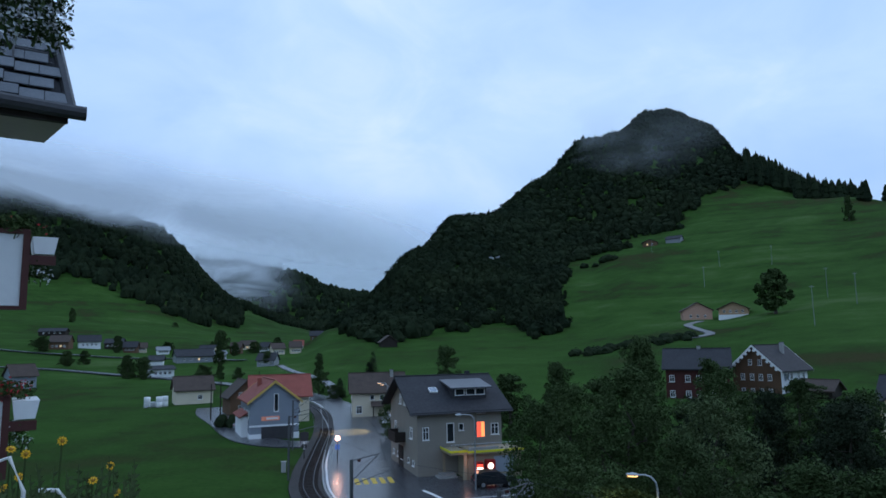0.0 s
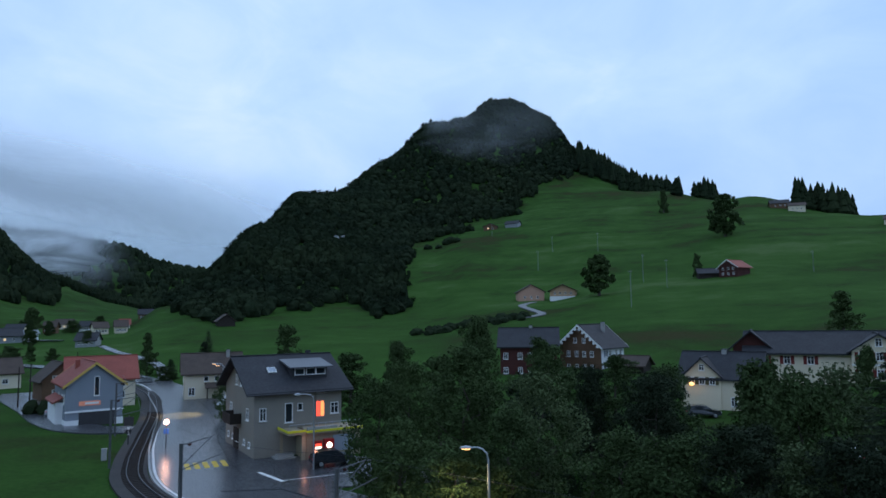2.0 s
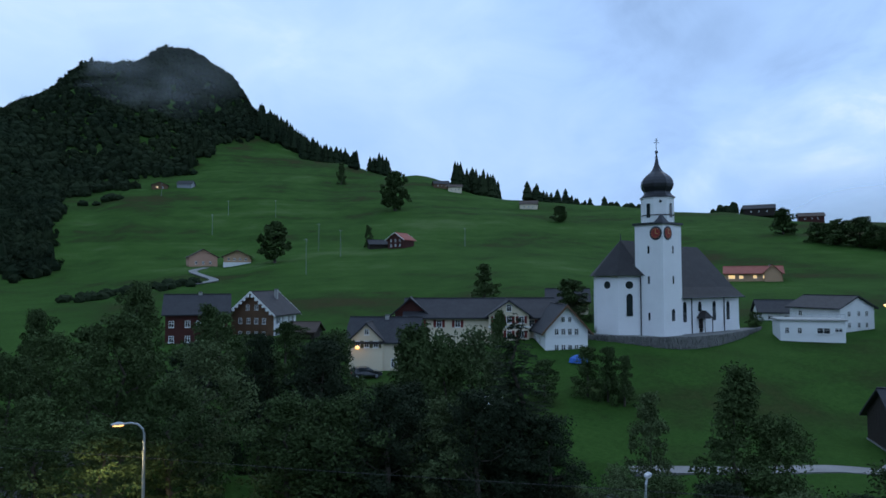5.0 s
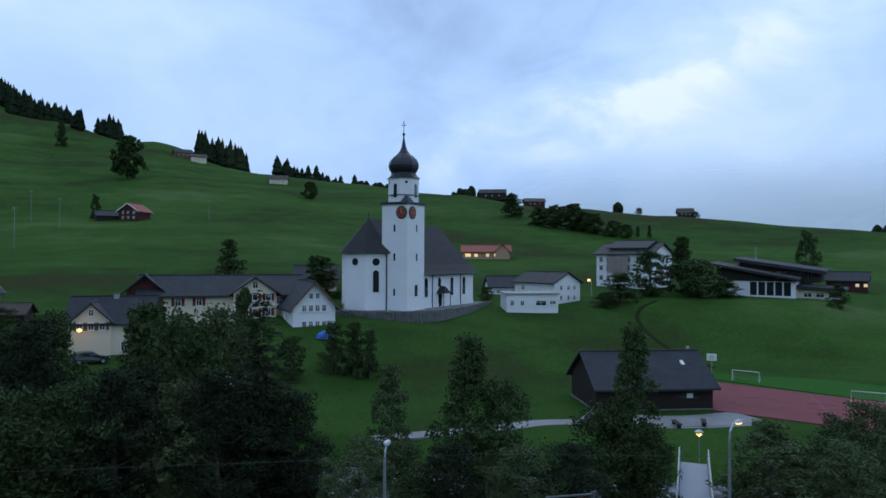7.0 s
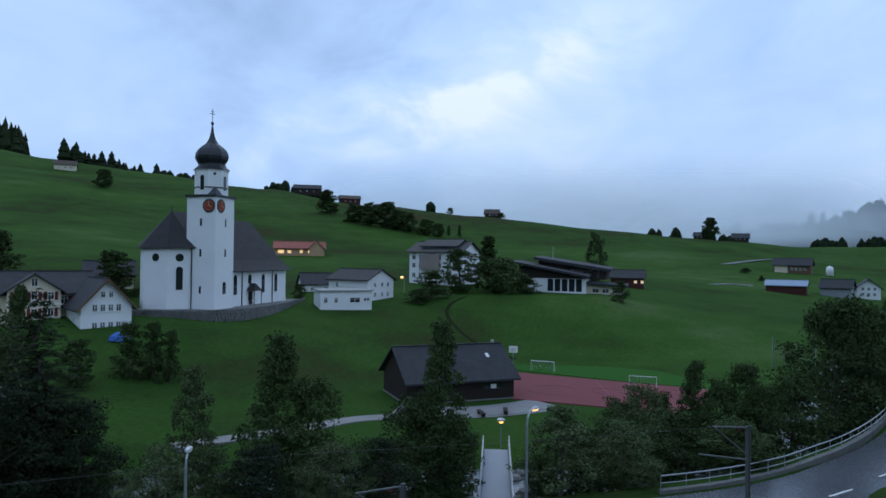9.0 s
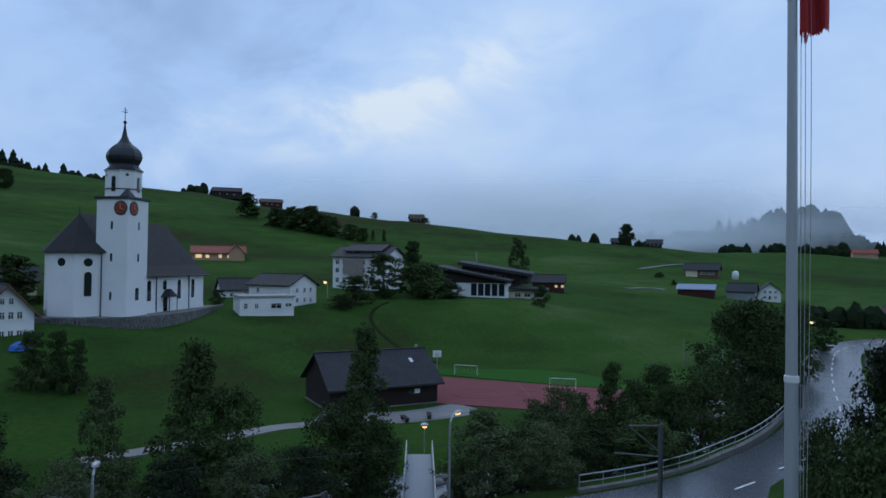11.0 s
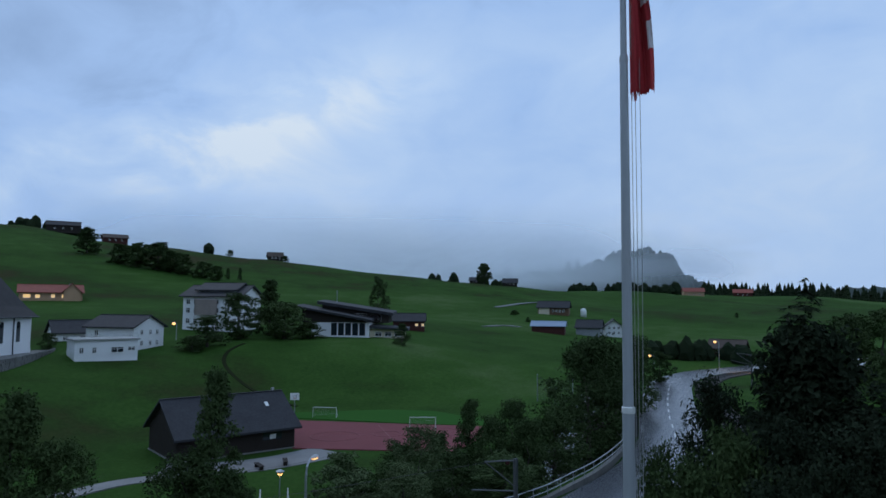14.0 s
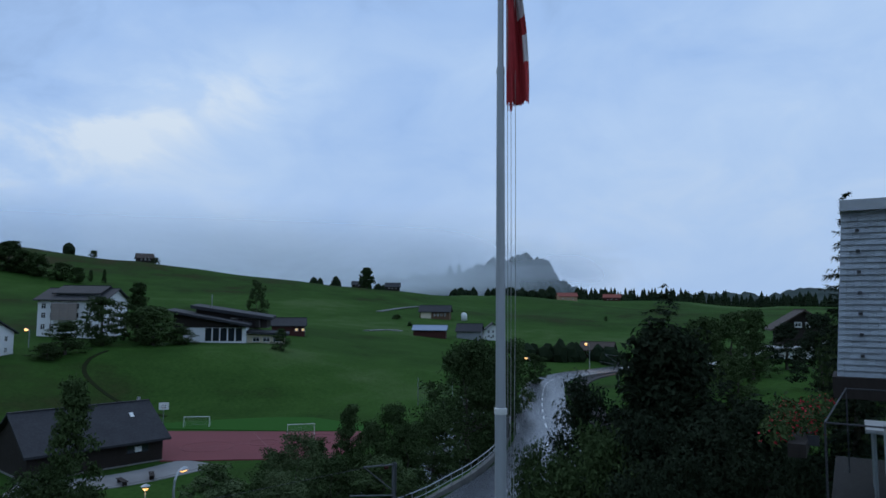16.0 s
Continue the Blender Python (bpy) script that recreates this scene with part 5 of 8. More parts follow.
    part("clock_gablet", ([(x0 - 0.3, y0 + 1.5, 17.75), (x0 - 0.3, y0 - 0.3, 17.75), (x0 + 1.6, y0 - 0.3, 17.75), (x0 + 0.55, y0 + 0.55, 19.3)], [(0, 3, 1), (1, 3, 2), (0, 2, 3), (0, 1, 2)]), COPPER_DARK, tw)
    # slit windows of the tower
    for z in (13.0, 8.2):
        for m in (pose(x0 - 0.02, y0 + s / 2 + 0.2, z, 0, 0, -90), pose(x0 + s / 2, y0 - 0.02, z)):
            part("slit_window", moved(box(0, -0.01, 0, 0.35, 0.1, 1.2), m), PANE, tw)
    part("slit_window", moved(box(0, -0.01, 0, 0.35, 0.1, 1.2), pose(x0 - 0.02, y0 + s / 2 + 0.2, 2.4, 0, 0, -90)), PANE, tw)
    part("arched_window", moved(arch(0.8, 1.9), pose(x0 + s / 2 - 0.4, y0 - 0.03, 2.3)), PANE, tw)
    # choir
    ch = [(91.2, 68.3), (93.9, 65.5), (104, 65.5), (104, 75.6), (94.2, 75.6), (91.2, 72.6)]
    choir = part("choir", join(prism(ch, -1.5, 9.6), prism([(px + (-0.06 if px < 100 else 0), py - 0.06) for px, py in ch], -1.4, 0.8)), WHITE, c)
    big = [(90.5, 68.0), (93.6, 64.8), (104.5, 64.8), (104.5, 76.3), (93.9, 76.3), (90.5, 72.9)]
    v = [(a, b, 9.5) for a, b in big] + [(95.0, 70.5, 15.5), (104.5, 70.5, 15.5)]
    part("choir_roof", (v, [(0, 1, 6), (1, 2, 7, 6), (2, 3, 7), (3, 4, 6, 7), (4, 5, 6), (5, 0, 6), (5, 4, 3, 2, 1, 0)]), ROOF_CHURCH, choir)
    part("roof_spike", join(tube([(95.0, 70.5, 15.4), (95.0, 70.5, 16.6)], [0.1, 0.04], 6)), COPPER_DARK, choir)
    d = Vector((2.7, -2.8, 0)).normalized()
    sw = pose(91.2, 68.3, 0, 0, 0, math.degrees(math.atan2(d.y, d.x)))
    part("arched_window", moved(arch(1.0, 3.6), sw @ pose(1.3, -0.04, 3.0)), PANE, choir)
    part("round_window", moved(lathe([(0.62, 0), (0.62, 0.05)], 20), sw @ pose(1.8, 0, 8.0, 90)), PANE, choir)
    part("round_window", moved(lathe([(0.62, 0), (0.62, 0.05)], 20), pose(91.2, 70.4, 8.0, 0, 0, -90) @ pose(0, 0, 0, 90)), PANE, choir)
    part("downpipe", tube([(93.5, 65.6, -0.3), (93.5, 65.6, 9.4)], 0.09), COPPER_DARK, choir)
    # nave
    nx0, nx1, ny0, ny1 = 98.5, 118.4, 62.5, 78.5
    nave = part("nave", join(box(nx0, ny0, -1.5, nx1, ny1, 6.1), box(nx0, ny0 - 0.06, -1.4, nx1 + 0.06, ny1, 0.7)), WHITE, c)
    my2, hr = (ny0 + ny1) / 2, 15.0
    v = []
    for x in (nx0 - 0.2, nx1 + 0.5):
        v += [(x, ny0 - 0.9, 5.9), (x, ny0 + 1.2, 7.6), (x if x < 110 else x - 0.3, my2, hr), (x, ny1 - 1.2, 7.6), (x, ny1 + 0.9, 5.9)]
    f = [(i, i + 5, i + 6, i + 1) for i in range(4)] + [(0, 1, 2, 3, 4), (9, 8, 7, 6, 5), (0, 4, 9, 5)]
    part("nave_roof", (v, f), ROOF_CHURCH, nave)
    for x in (101.0, 105.5, 110.0, 114.6):
        wn = part("arched_window", moved(arch(0.95, 3.3 if x != 105.5 else 1.6), pose(x - 0.47, ny0 - 0.03, 1.9 if x != 105.5 else 3.6)), PANE, nave)
    for x in (103.0, 113.2):
        part("downpipe", tube([(x, ny0 - 0.1, -0.2), (x, ny0 - 0.1, 5.9)], 0.09), COPPER_DARK, nave)
    part("gutter", tube([(nx0, ny0 - 0.95, 5.85), (nx1 + 0.5, ny0 - 0.95, 5.85)], 0.1), COPPER_DARK, nave)
    part("porch_door", box(105.2, ny0 - 0.06, 0, 106.4, ny0 + 0.02, 2.3), WOOD_DARK, nave)
    part("porch_roof", ([(104.4, ny0 - 1.6, 2.4), (107.2, ny0 - 1.6, 2.4), (107.2, ny0, 2.4), (104.4, ny0, 2.4), (105.8, ny0 - 1.0, 3.7), (105.8, ny0, 3.7)], [(0, 1, 4), (1, 2, 5, 4), (3, 0, 4, 5), (0, 3, 2, 1), (2, 3, 5)]), ROOF_CHURCH, nave)
    for x in (104.6, 107.0):
        part("porch_post", tube([(x, ny0 - 1.45, 0), (x, ny0 - 1.45, 2.4)], 0.07), WOOD_DARK, nave)
    return c


def arch(w, h, depth=0.05):
    """An upright plate with a round head."""
    n = 8
    out = [(0, 0), (w, 0)] + [(w / 2 + w / 2 * math.cos(math.pi * i / n), h - w / 2 + w / 2 * math.sin(math.pi * i / n)) for i in range(n + 1)]
    k = len(out)
    v = [(x, -depth, z) for x, z in out] + [(x, 0.02, z) for x, z in out]
    return v, [tuple(range(k)), tuple(range(2 * k - 1, k - 1, -1))] + [(i, i + k, (i + 1) % k + k, (i + 1) % k) for i in range(k)]


church()
terrace = [(84, 84), (86.0, 72), (88.0, 64.5), (91.5, 59.2), (98, 57.2), (106, 57.5), (116, 59.5), (126, 62.5), (128, 70), (128, 86)]
solid("church_terrace", "levelled gravel churchyard held by a rubble wall", "terrace", prism(terrace, 1.0, 5.36), STONE, kind="structure")


rg = random.Random(14)
stones = []
for k in range(9):
    edge, run = along(terrace[1:9], 0.5 + 0.03 * (k % 3))
    zz = 5.6 - 0.3 * k
    for p, d in zip(edge, run):
        x_, y_ = p + d * (0.26 * (k % 2) + rg.uniform(-0.06, 0.06))
        if zz + 0.1 < float(hill(x_, y_)):
            continue
        h_, o_, w_ = rg.uniform(0.22, 0.31), rg.uniform(-0.07, 0.07), rg.uniform(0.18, 0.27)
        m_ = pose(x_, y_, zz - h_ + rg.uniform(-0.03, 0.03), 0, 0, math.degrees(math.atan2(d[1], d[0])) + rg.uniform(-6, 6))
        stones.append(moved(prism([(-w_, -0.16 + o_), (w_ * 0.9, -0.18 + o_), (w_, 0.2), (-w_, 0.2)], 0.0, h_), m_))
solid("churchyard_wall", "grey rubble stone wall round the churchyard", "wall", join(*stones), STONE, kind="stuff")


def shop_house():
    L, W = 9.4, 12.0
    wins = rows("L", [1.6, 3.6, 5.6, 8.4, 10.4], [0.9], 0.7, 0.6, "plain") + rows("L", [2.6, 9.6], [3.6], 1.0, 1.2) + rows("L", [5, 7], [6.9], 0.9, 1.1)
    wins += [("F", 3.6, 3.35, 0.85, 2.0, "plain"), ("F", 4.8, 4.5, 0.55, 0.75, "plain"), ("F", 0.9, 3.7, 0.7, 1.3), ("F", 7.05, 6.2, 0.9, 0.4, "plain"), ("F", 8.6, 3.9, 0.9, 1.2)]
    h = house("village_shop", "grey-brown plastered shop house with dark tiled roof", pose(-4.2, 72.5, 0, 0, 0, 18.5), L, W, 6.8, 9.8, GREY_PLASTER, ROOF_DARK, "x", 0.9, 1.0, wins, category="house")
    # lit stairwell window
    lw = part("stair_window", box(6.5, -0.08, 3.4, 7.6, 0.02, 6.1), GREY_PLASTER, h)
    part("lit_pane", box(6.56, -0.1, 3.75, 6.95, -0.06, 5.3), LIT_RED, lw, "glowing red curtain")
    part("lit_pane", box(7.03, -0.1, 3.75, 7.4, -0.06, 5.3), mat("glowing_orange_curtain", (0.8, 0.3, 0.1), 0.5, glow=((1.0, 0.27, 0.08), 1.6), bump=0), lw, "glowing orange curtain")
    # dormer
    d = part("dormer", box(4.4, 1.3, 7.6, 8.2, 5.0, 8.8), ROOF_DARK, h)
    part("dormer_roof", slab([(3.9, 0.6, 8.9), (8.7, 0.6, 8.9), (8.7, 4.6, 9.6), (3.9, 4.6, 9.6)], 0.14), mat("dark_sheet_roof", (0.10, 0.105, 0.115), 0.4, (0.07, 0.074, 0.08), 0.6, 9.0, 0.7, 0.05), d)
    for u in (4.6, 5.85, 6.95):
        fr, pn, sl = window_meshes(1.1, 0.75, "plain")
        wn = part("window", fr, None, d, m=pose(u, 1.28, 8.0))
        part("pane", pn, None, wn)
    sl = (9.8 - 6.8) / 6.0
    sk = part("skylight", moved(box(-0.45, -0.5, 0.02, 0.45, 0.5, 0.14), pose(2.6, 2.9, 6.8 + 2.9 * sl + 0.26, math.degrees(math.atan(sl)))), TRIM, h)
    part("skylight_glass", moved(box(-0.38, -0.42, 0.14, 0.38, 0.42, 0.16), pose(2.6, 2.9, 6.8 + 2.9 * sl + 0.26, math.degrees(math.atan(sl)))), glass_material("sky_pane", (0.3, 0.34, 0.38), 0.1), sk)
    part("chimney", box(7.6, 6.2, 9.0, 8.1, 6.7, 10.4), ROOF_DARK, h)
    part("gutter", tube([(-1.0, -0.95, 6.4), (10.4, -0.95, 6.4)], 0.09), DARK_STEEL, h)
    # projecting shop front with a roof terrace
    wall2 = mat("tan_plaster", (0.36, 0.31, 0.22), 0.85, (0.27, 0.23, 0.16), 0.3, 6.0, 0.7, 0.12)
    s = part("shop_front", join(box(4.4, -3.2, -0.6, 10.2, 0, 2.55), box(2.7, -0.02, -0.6, 3.0, 0.3, 2.6)), wall2, h)
    part("terrace_slab", join(box(2.5, -3.4, 2.55, 4.6, -0.02, 2.85), box(4.3, -3.6, 2.55, 10.4, -0.02, 2.85)), wall2, s)
    part("yellow_band", join(box(2.46, -3.44, 2.78, 4.3, -3.38, 3.0), box(4.26, -3.64, 2.70, 10.4, -3.58, 2.92), box(2.44, -3.4, 2.78, 2.5, 0, 3.0)), mat("yellow_awning_band", (0.72, 0.68, 0.04), 0.6, (0.6, 0.56, 0.03)), s)
    part("railing", join(tube([(2.6, -3.3, 3.55), (10.3, -3.43, 3.55)], 0.03), *[tube([(2.6 + i * 0.75, -3.3 - 0.012 * i, 2.85), (2.6 + i * 0.75, -3.3 - 0.012 * i, 3.55)], 0.02, 4) for i in range(11)]), STEEL, s)
    part("flower_box", join(box(4.4, -3.55, 2.95, 7.6, -3.3, 3.2)), CONCRETE, s)
    part("porch_column", box(3.9, -3.3, -0.3, 4.3, -2.9, 2.55), wall2, s)
    part("porch_steps", join(box(1.8, -1.8, -0.3, 3.8, 0, 0.18), box(2.2, -1.2, 0.18, 3.8, 0, 0.36)), CONCRETE, s)
    part("shop_window", box(7.2, -3.24, 0.6, 9.6, -3.19, 2.2), glass_material("shop_glass", (0.35, 0.4, 0.46), 0.1), s, "pale shop window")
    part("balcony", join(box(-1.2, 5.0, 2.9, 0, 8.4, 3.05), box(-1.2, 5.0, 3.05, -1.12, 8.4, 4.0), box(-1.2, 4.95, 3.05, 0, 5.03, 4.0), box(-1.2, 8.37, 3.05, 0, 8.45, 4.0)), WOOD_DARK, h)
    part("entrance", box(-0.08, 6.0, -0.2, 0.02, 8.0, 2.3), WOOD_DARK, h)
    base = h.matrix_basis
    vm = thing("vending_machine", "red vending machine with lit white front", "vending machine", base @ pose(5.0, -3.9, 0.05))
    part("cabinet", box(0, 0, 0, 0.8, 0.65, 1.75), RED_PAINT, vm)
    part("lit_panel", box(0.08, -0.02, 0.9, 0.72, 0.02, 1.55), LIT_RED, vm, "glowing red panel")
    part("stripe", box(0.08, -0.03, 1.05, 0.72, -0.021, 1.25), LAMP_WHITE, vm, "lit white stripe")
    vm = thing("vending_machine", "red drinks machine with glowing round light", "vending machine", base @ pose(6.1, -4.0, 0.05))
    part("cabinet", box(0, 0, 0, 0.95, 0.7, 1.9), RED_PAINT, vm)
    part("lit_panel", moved(lathe([(0.3, 0), (0.3, 0.04)], 16), pose(0.42, 0, 1.35, 90)), LAMP_WHITE, vm, "glowing white round panel")
    return h


shop_house()

# blue-grey house by the level crossing
bm_ = pose(-30.0, 100.4, 0, 0, 0, 24)
bh = house("house", "blue-grey boarded house with red tiled roof", bm_, 7.0, 11.5, 5.6, 8.3, BLUE_GREY, ROOF_RED, "y", 0.5, 0.5,
           [("F", 3.7, 4.0, 0.7, 2.6, "plain"), ("L", 8, 3.0, 0.8, 1.2), ("L", 5, 3.0, 0.8, 1.2), ("L", 10, 3.0, 0.8, 1.2), ("R", 3, 3, 0.9, 1.2), ("R", 6, 3, 0.9, 1.2)], category="house")
part("garage_door", box(1.6, -0.05, -0.3, 6.0, 0.03, 1.9), DARK_STEEL, bh)
part("plinth", join(box(-0.08, -0.08, -0.5, 1.6, 11.5, 0.9), box(6.0, -0.08, -0.5, 7.08, 11.5, 0.9), box(-0.08, -0.08, 1.9, 7.08, 0.1, 2.15)), WHITE, bh)
part("sign", box(1.6, -0.06, 2.75, 4.2, 0.0, 3.35), mat("orange_lit_sign", (0.7, 0.3, 0.2), 0.5, glow=((1.0, 0.33, 0.2), 0.12), bump=0), bh, "faint orange-lit sign board")
part("sign_bar", box(2.3, -0.08, 2.9, 4.0, -0.061, 3.2), TRIM, bh)
OCHRE = mat("ochre_paint", (0.55, 0.38, 0.10), 0.6, (0.45, 0.3, 0.08))
for shape in bargeboard(7.0, 11.5, 5.6, 8.3, "y", 0.5, 0.5):
    part("bargeboard", shape, OCHRE, bh)
part("side_wing", join(box(-0.9, 2.5, -0.5, 0, 10.5, 3.2)), WHITE, bh)
part("side_roof", slab([(-1.3, 2.2, 3.2), (0, 2.2, 3.9), (0, 10.8, 3.9), (-1.3, 10.8, 3.2)], 0.18), ROOF_RED, bh)
part("chimney", box(1.9, 6.5, 6.5, 2.5, 7.1, 8.6), ROOF_RED, bh)
house("house", "house with red roof and pale gable behind", pose(-36, 121, 0.2, 0, 0, 18), 10, 8, 4.6, 7.8, CREAM, ROOF_RED, "x", 0.6, 0.6, rows("F", [2, 5, 8], [1.2, 3.0], 0.9, 1.1))
house("house", "old brown gabled house beside the drive", pose(-43, 131, 0.2, 0, 0, 30), 6, 7, 3.8, 6.6, WOOD_BROWN, ROOF_BROWN, "y", 0.6, 0.6, rows("F", [2, 5], [1.0, 3.4], 0.9, 1.1))
house("house", "cream house with brown roof by the road", pose(-19.3, 128, 0.2, 0, 0, 10), 9.5, 9, 4.6, 7.6, CREAM, ROOF_BROWN, "x", 0.7, 0.7,
      [("F", 3.6, 3.0, 0.8, 0.9, "plain"), ("F", 5.4, 3.0, 0.8, 0.9, "plain"), ("L", 2, 2.8, 1.0, 1.2, "cross", None, LIT_WARM), ("L", 5, 2.8, 1.0, 1.2), ("F", 1.2, 0.6, 1.1, 1.4), ("L", 3, 0.5, 1.0, 1.4)], (7.5, 3.5, 0.7))
solid("porch", "brown tiled porch roof on white posts", "porch", join(slab([(-15.6, 126.2, 2.3), (-11.4, 127.0, 2.3), (-11.8, 129.2, 3.0), (-16.0, 128.4, 3.0)], 0.15), box(-15.4, 126.6, 0, -15.2, 126.8, 2.3), box(-12.0, 127.2, 0, -11.8, 127.4, 2.3)), ROOF_BROWN)
solid("garden_wall", "white plastered garden wall by the road", "wall", box(0, 0, -0.3, 8.0, 0.3, 1.9), WHITE, pose(-12.6, 116.5, 0.1, 0, 0, -55))

# upper village
dm = corner(16.7, 126, -4, 3.0)
house("house", "dark red wooden house with grey slate roof", dm, 10.2, 9, 5.6, 8.6, WOOD_RED, ROOF_DARK, "x", 0.6, 0.6,
      rows("F", [1.0, 3.6, 5.4, 7.4, 9.2], [0.6, 3.2], 0.85, 1.15) + rows("L", [2, 4.5, 7], [3.2], 0.85, 1.15), (5.5, 4.5, 0.6))
cm = corner(21.6, 136, -30, 2.6)
ch_h = house("chalet", "brown shingled gabled chalet with white trim", cm, 8.7, 9.6, 5.6, 9.4, WOOD_BROWN, ROOF_DARK, "y", 0.8, 0.9,
             rows("F", [1.9, 3.6, 5.2, 6.8], [1.0, 3.5], 0.75, 1.1) + rows("F", [3.4, 5.2], [6.1], 0.7, 1.0), (6.0, 6.5, 0.6), trim=TRIM)
part("side_wall", box(8.7, 0.1, -1.4, 8.78, 9.5, 5.5), WHITE, ch_h, "white plastered side wall")
for z in (1.0, 3.5):
    for u in (1.8, 3.6, 6.2, 8.0):
        add_window(ch_h, "R", 8.8, 9.6, u, z, 0.75, 1.2, "cross", mat("blue_grey_shutter", (0.12, 0.16, 0.2), 0.7) if u == 1.8 else None)
for k in range(6):
    part("eave_lobe", moved(lathe([(0.28, 0), (0.28, 0.06)], 12), pose(0.2 + 0.75 * k, -0.95, 5.5 + 0.75 * k * 0.86, 90)), TRIM, ch_h)
    part("eave_lobe", moved(lathe([(0.28, 0), (0.28, 0.06)], 12), pose(8.5 - 0.75 * k, -0.95, 5.5 + 0.75 * k * 0.86, 90)), TRIM, ch_h)
house("shed", "small dark wooden shed beside the chalet", corner(26.0, 128, -20, 2.4), 5, 5, 2.6, 4.0, WOOD_DARK, ROOF_BROWN, "x", 0.5, 0.5)

gm = corner(30.9, 98, -13, 1.2)
gh = house("house", "cream house with twin gables and olive shutters", gm, 9.6, 8.5, 4.4, 7.4, CREAM, ROOF_DARK, "x", 0.5, 0.6,
           rows("F", [6.6, 8.4], [0.8], 0.8, 1.2) + rows("R", [2.5, 4.2, 6.0], [3.9, 1.2], 0.75, 1.15, "cross", SHUTTER_GREEN) + [("R", 4.2, 5.9, 0.6, 0.8)] + rows("F", [1.2, 3.0], [0.6], 0.8, 1.2), (5.0, 4.0, 0.5))
part("front_gable", walls_shape(4.6, 3.0, 4.6, 6.8, "y"), CREAM, gh, m=pose(0.5, -0.3, 0))
add_roof("front_gable_roof", gh, ROOF_DARK, 4.6, 4.2, 4.6, 6.8, "y", 0.35, 0.45, m=pose(0.5, -0.3, 0))
for u, z, w, h in ((1.5, 3.5, 0.75, 1.0), (2.8, 3.5, 0.75, 1.0), (4.1, 3.5, 0.75, 1.0), (2.8, 5.3, 0.7, 0.85)):
    add_window(gh, "F", 9.6, 8.5, u, z, w, h, "cross", SHUTTER_GREEN if z < 5 else None).matrix_basis = pose(u - w / 2, -0.32, z)

lm = corner(35.9, 111, -3, 3.4)
lh = house("inn", "long cream inn with dark roof and red shutters", lm, 23.5, 9.5, 5.0, 7.6, CREAM, ROOF_DARK, "x", 0.8, 0.9,
           rows("F", [2, 5, 8, 17.5, 20, 22], [3.2], 0.9, 1.2, "cross", SHUTTER_RED))
part("front_gable", walls_shape(6.4, 3.0, 5.2, 7.4, "y"), CREAM, lh, m=pose(13.0, -1.2, 0))
add_roof("front_gable_roof", lh, ROOF_DARK, 6.4, 5.0, 5.2, 7.4, "y", 0.6, 0.6, m=pose(13.0, -1.2, 0))
part("gable_band", box(12.9, -1.3, 3.2, 19.5, -1.18, 3.5), TRIM, lh)
for u, z in ((14.2, 3.9), (16.2, 3.9), (18.2, 3.9), (14.2, 1.6), (16.2, 1.6), (18.2, 1.6), (16.2, 5.8)):
    add_window(lh, "F", 23.5, 9.5, u, z, 0.85, 1.15, "cross", SHUTTER_RED if z < 5 else None).matrix_basis = pose(u - 0.42, -1.22, z)
part("red_gable", walls_shape(5.0, 4.5, 5.0, 7.2, "y"), WOOD_RED, lh, "dark red boarded gable end", m=pose(-2.2, 1.0, 0.6))
add_roof("red_gable_roof", lh, ROOF_DARK, 5.0, 4.5, 5.0, 7.2, "y", 0.8, 0.8, m=pose(-2.2, 1.0, 0.6))
wm = corner(47.3, 103, 12, 2.6)
wh = house("house", "white gabled house with dark roof below the church", wm, 6.4, 10, 4.2, 7.7, WHITE, ROOF_DARK, "y", 0.7, 0.7,
           rows("F", [1.7, 2.7, 3.7, 4.7], [1.0, 3.4], 0.7, 1.0, "cross", None) + rows("F", [2.7, 3.7], [5.3], 0.6, 0.85) + rows("L", [3, 6], [1.6], 0.9, 1.2), trim=WOOD_BROWN)
solid("tarpaulin", "bright blue plastic sheet over stacked goods", "tarpaulin", lathe([(1.4, 0), (1.2, 0.6), (0.5, 1.0)], 8), BLUE_PAINT, Matrix.Translation(stand(50.0, 97)))
house("house", "low house with dark roof behind the trees", corner(47.5, 140, 0), 8, 7, 2.2, 4.4, CREAM, ROOF_DARK, "x")

# white house beside the church
xw = corner(68.9, 137, 48, 5.0)
ww = house("house", "white two-storey gabled house with dark roof", xw, 7.8, 11, 4.3, 6.2, WHITE, ROOF_DARK, "y", 0.6, 0.5,
           rows("F", [2.0, 4.2, 6.0], [0.8, 2.8], 0.75, 0.95) + rows("L", [2.5], [2.6], 0.9, 1.0))
aw = corner(65.0, 126, 10, 4.2)
an = thing("annex", "white flat-roofed annex with roof terrace", "annex", aw)
part("wall", box(0, 0, -3.0, 9.6, 7, 3.3), WHITE, an)
part("flat_roof", box(-0.3, -0.3, 3.3, 9.9, 7.2, 3.55), CONCRETE, an)
part("parapet_rail", join(tube([(0, 0.1, 4.4), (9.6, 0.1, 4.4)], 0.035, 4), *[tube([(i * 1.2, 0.1, 3.5), (i * 1.2, 0.1, 4.4)], 0.025, 4) for i in range(9)]), STEEL, an)
for u, z, w, h in ((1.0, 1.2, 0.7, 1.0), (2.9, 1.2, 0.7, 1.0), (6.4, 1.2, 2.0, 1.0), (6.2, -1.5, 2.0, 0.8), (8.6, 1.5, 1.2, 0.7)):
    add_window(an, "F", 9.6, 7, u, z, w, h)
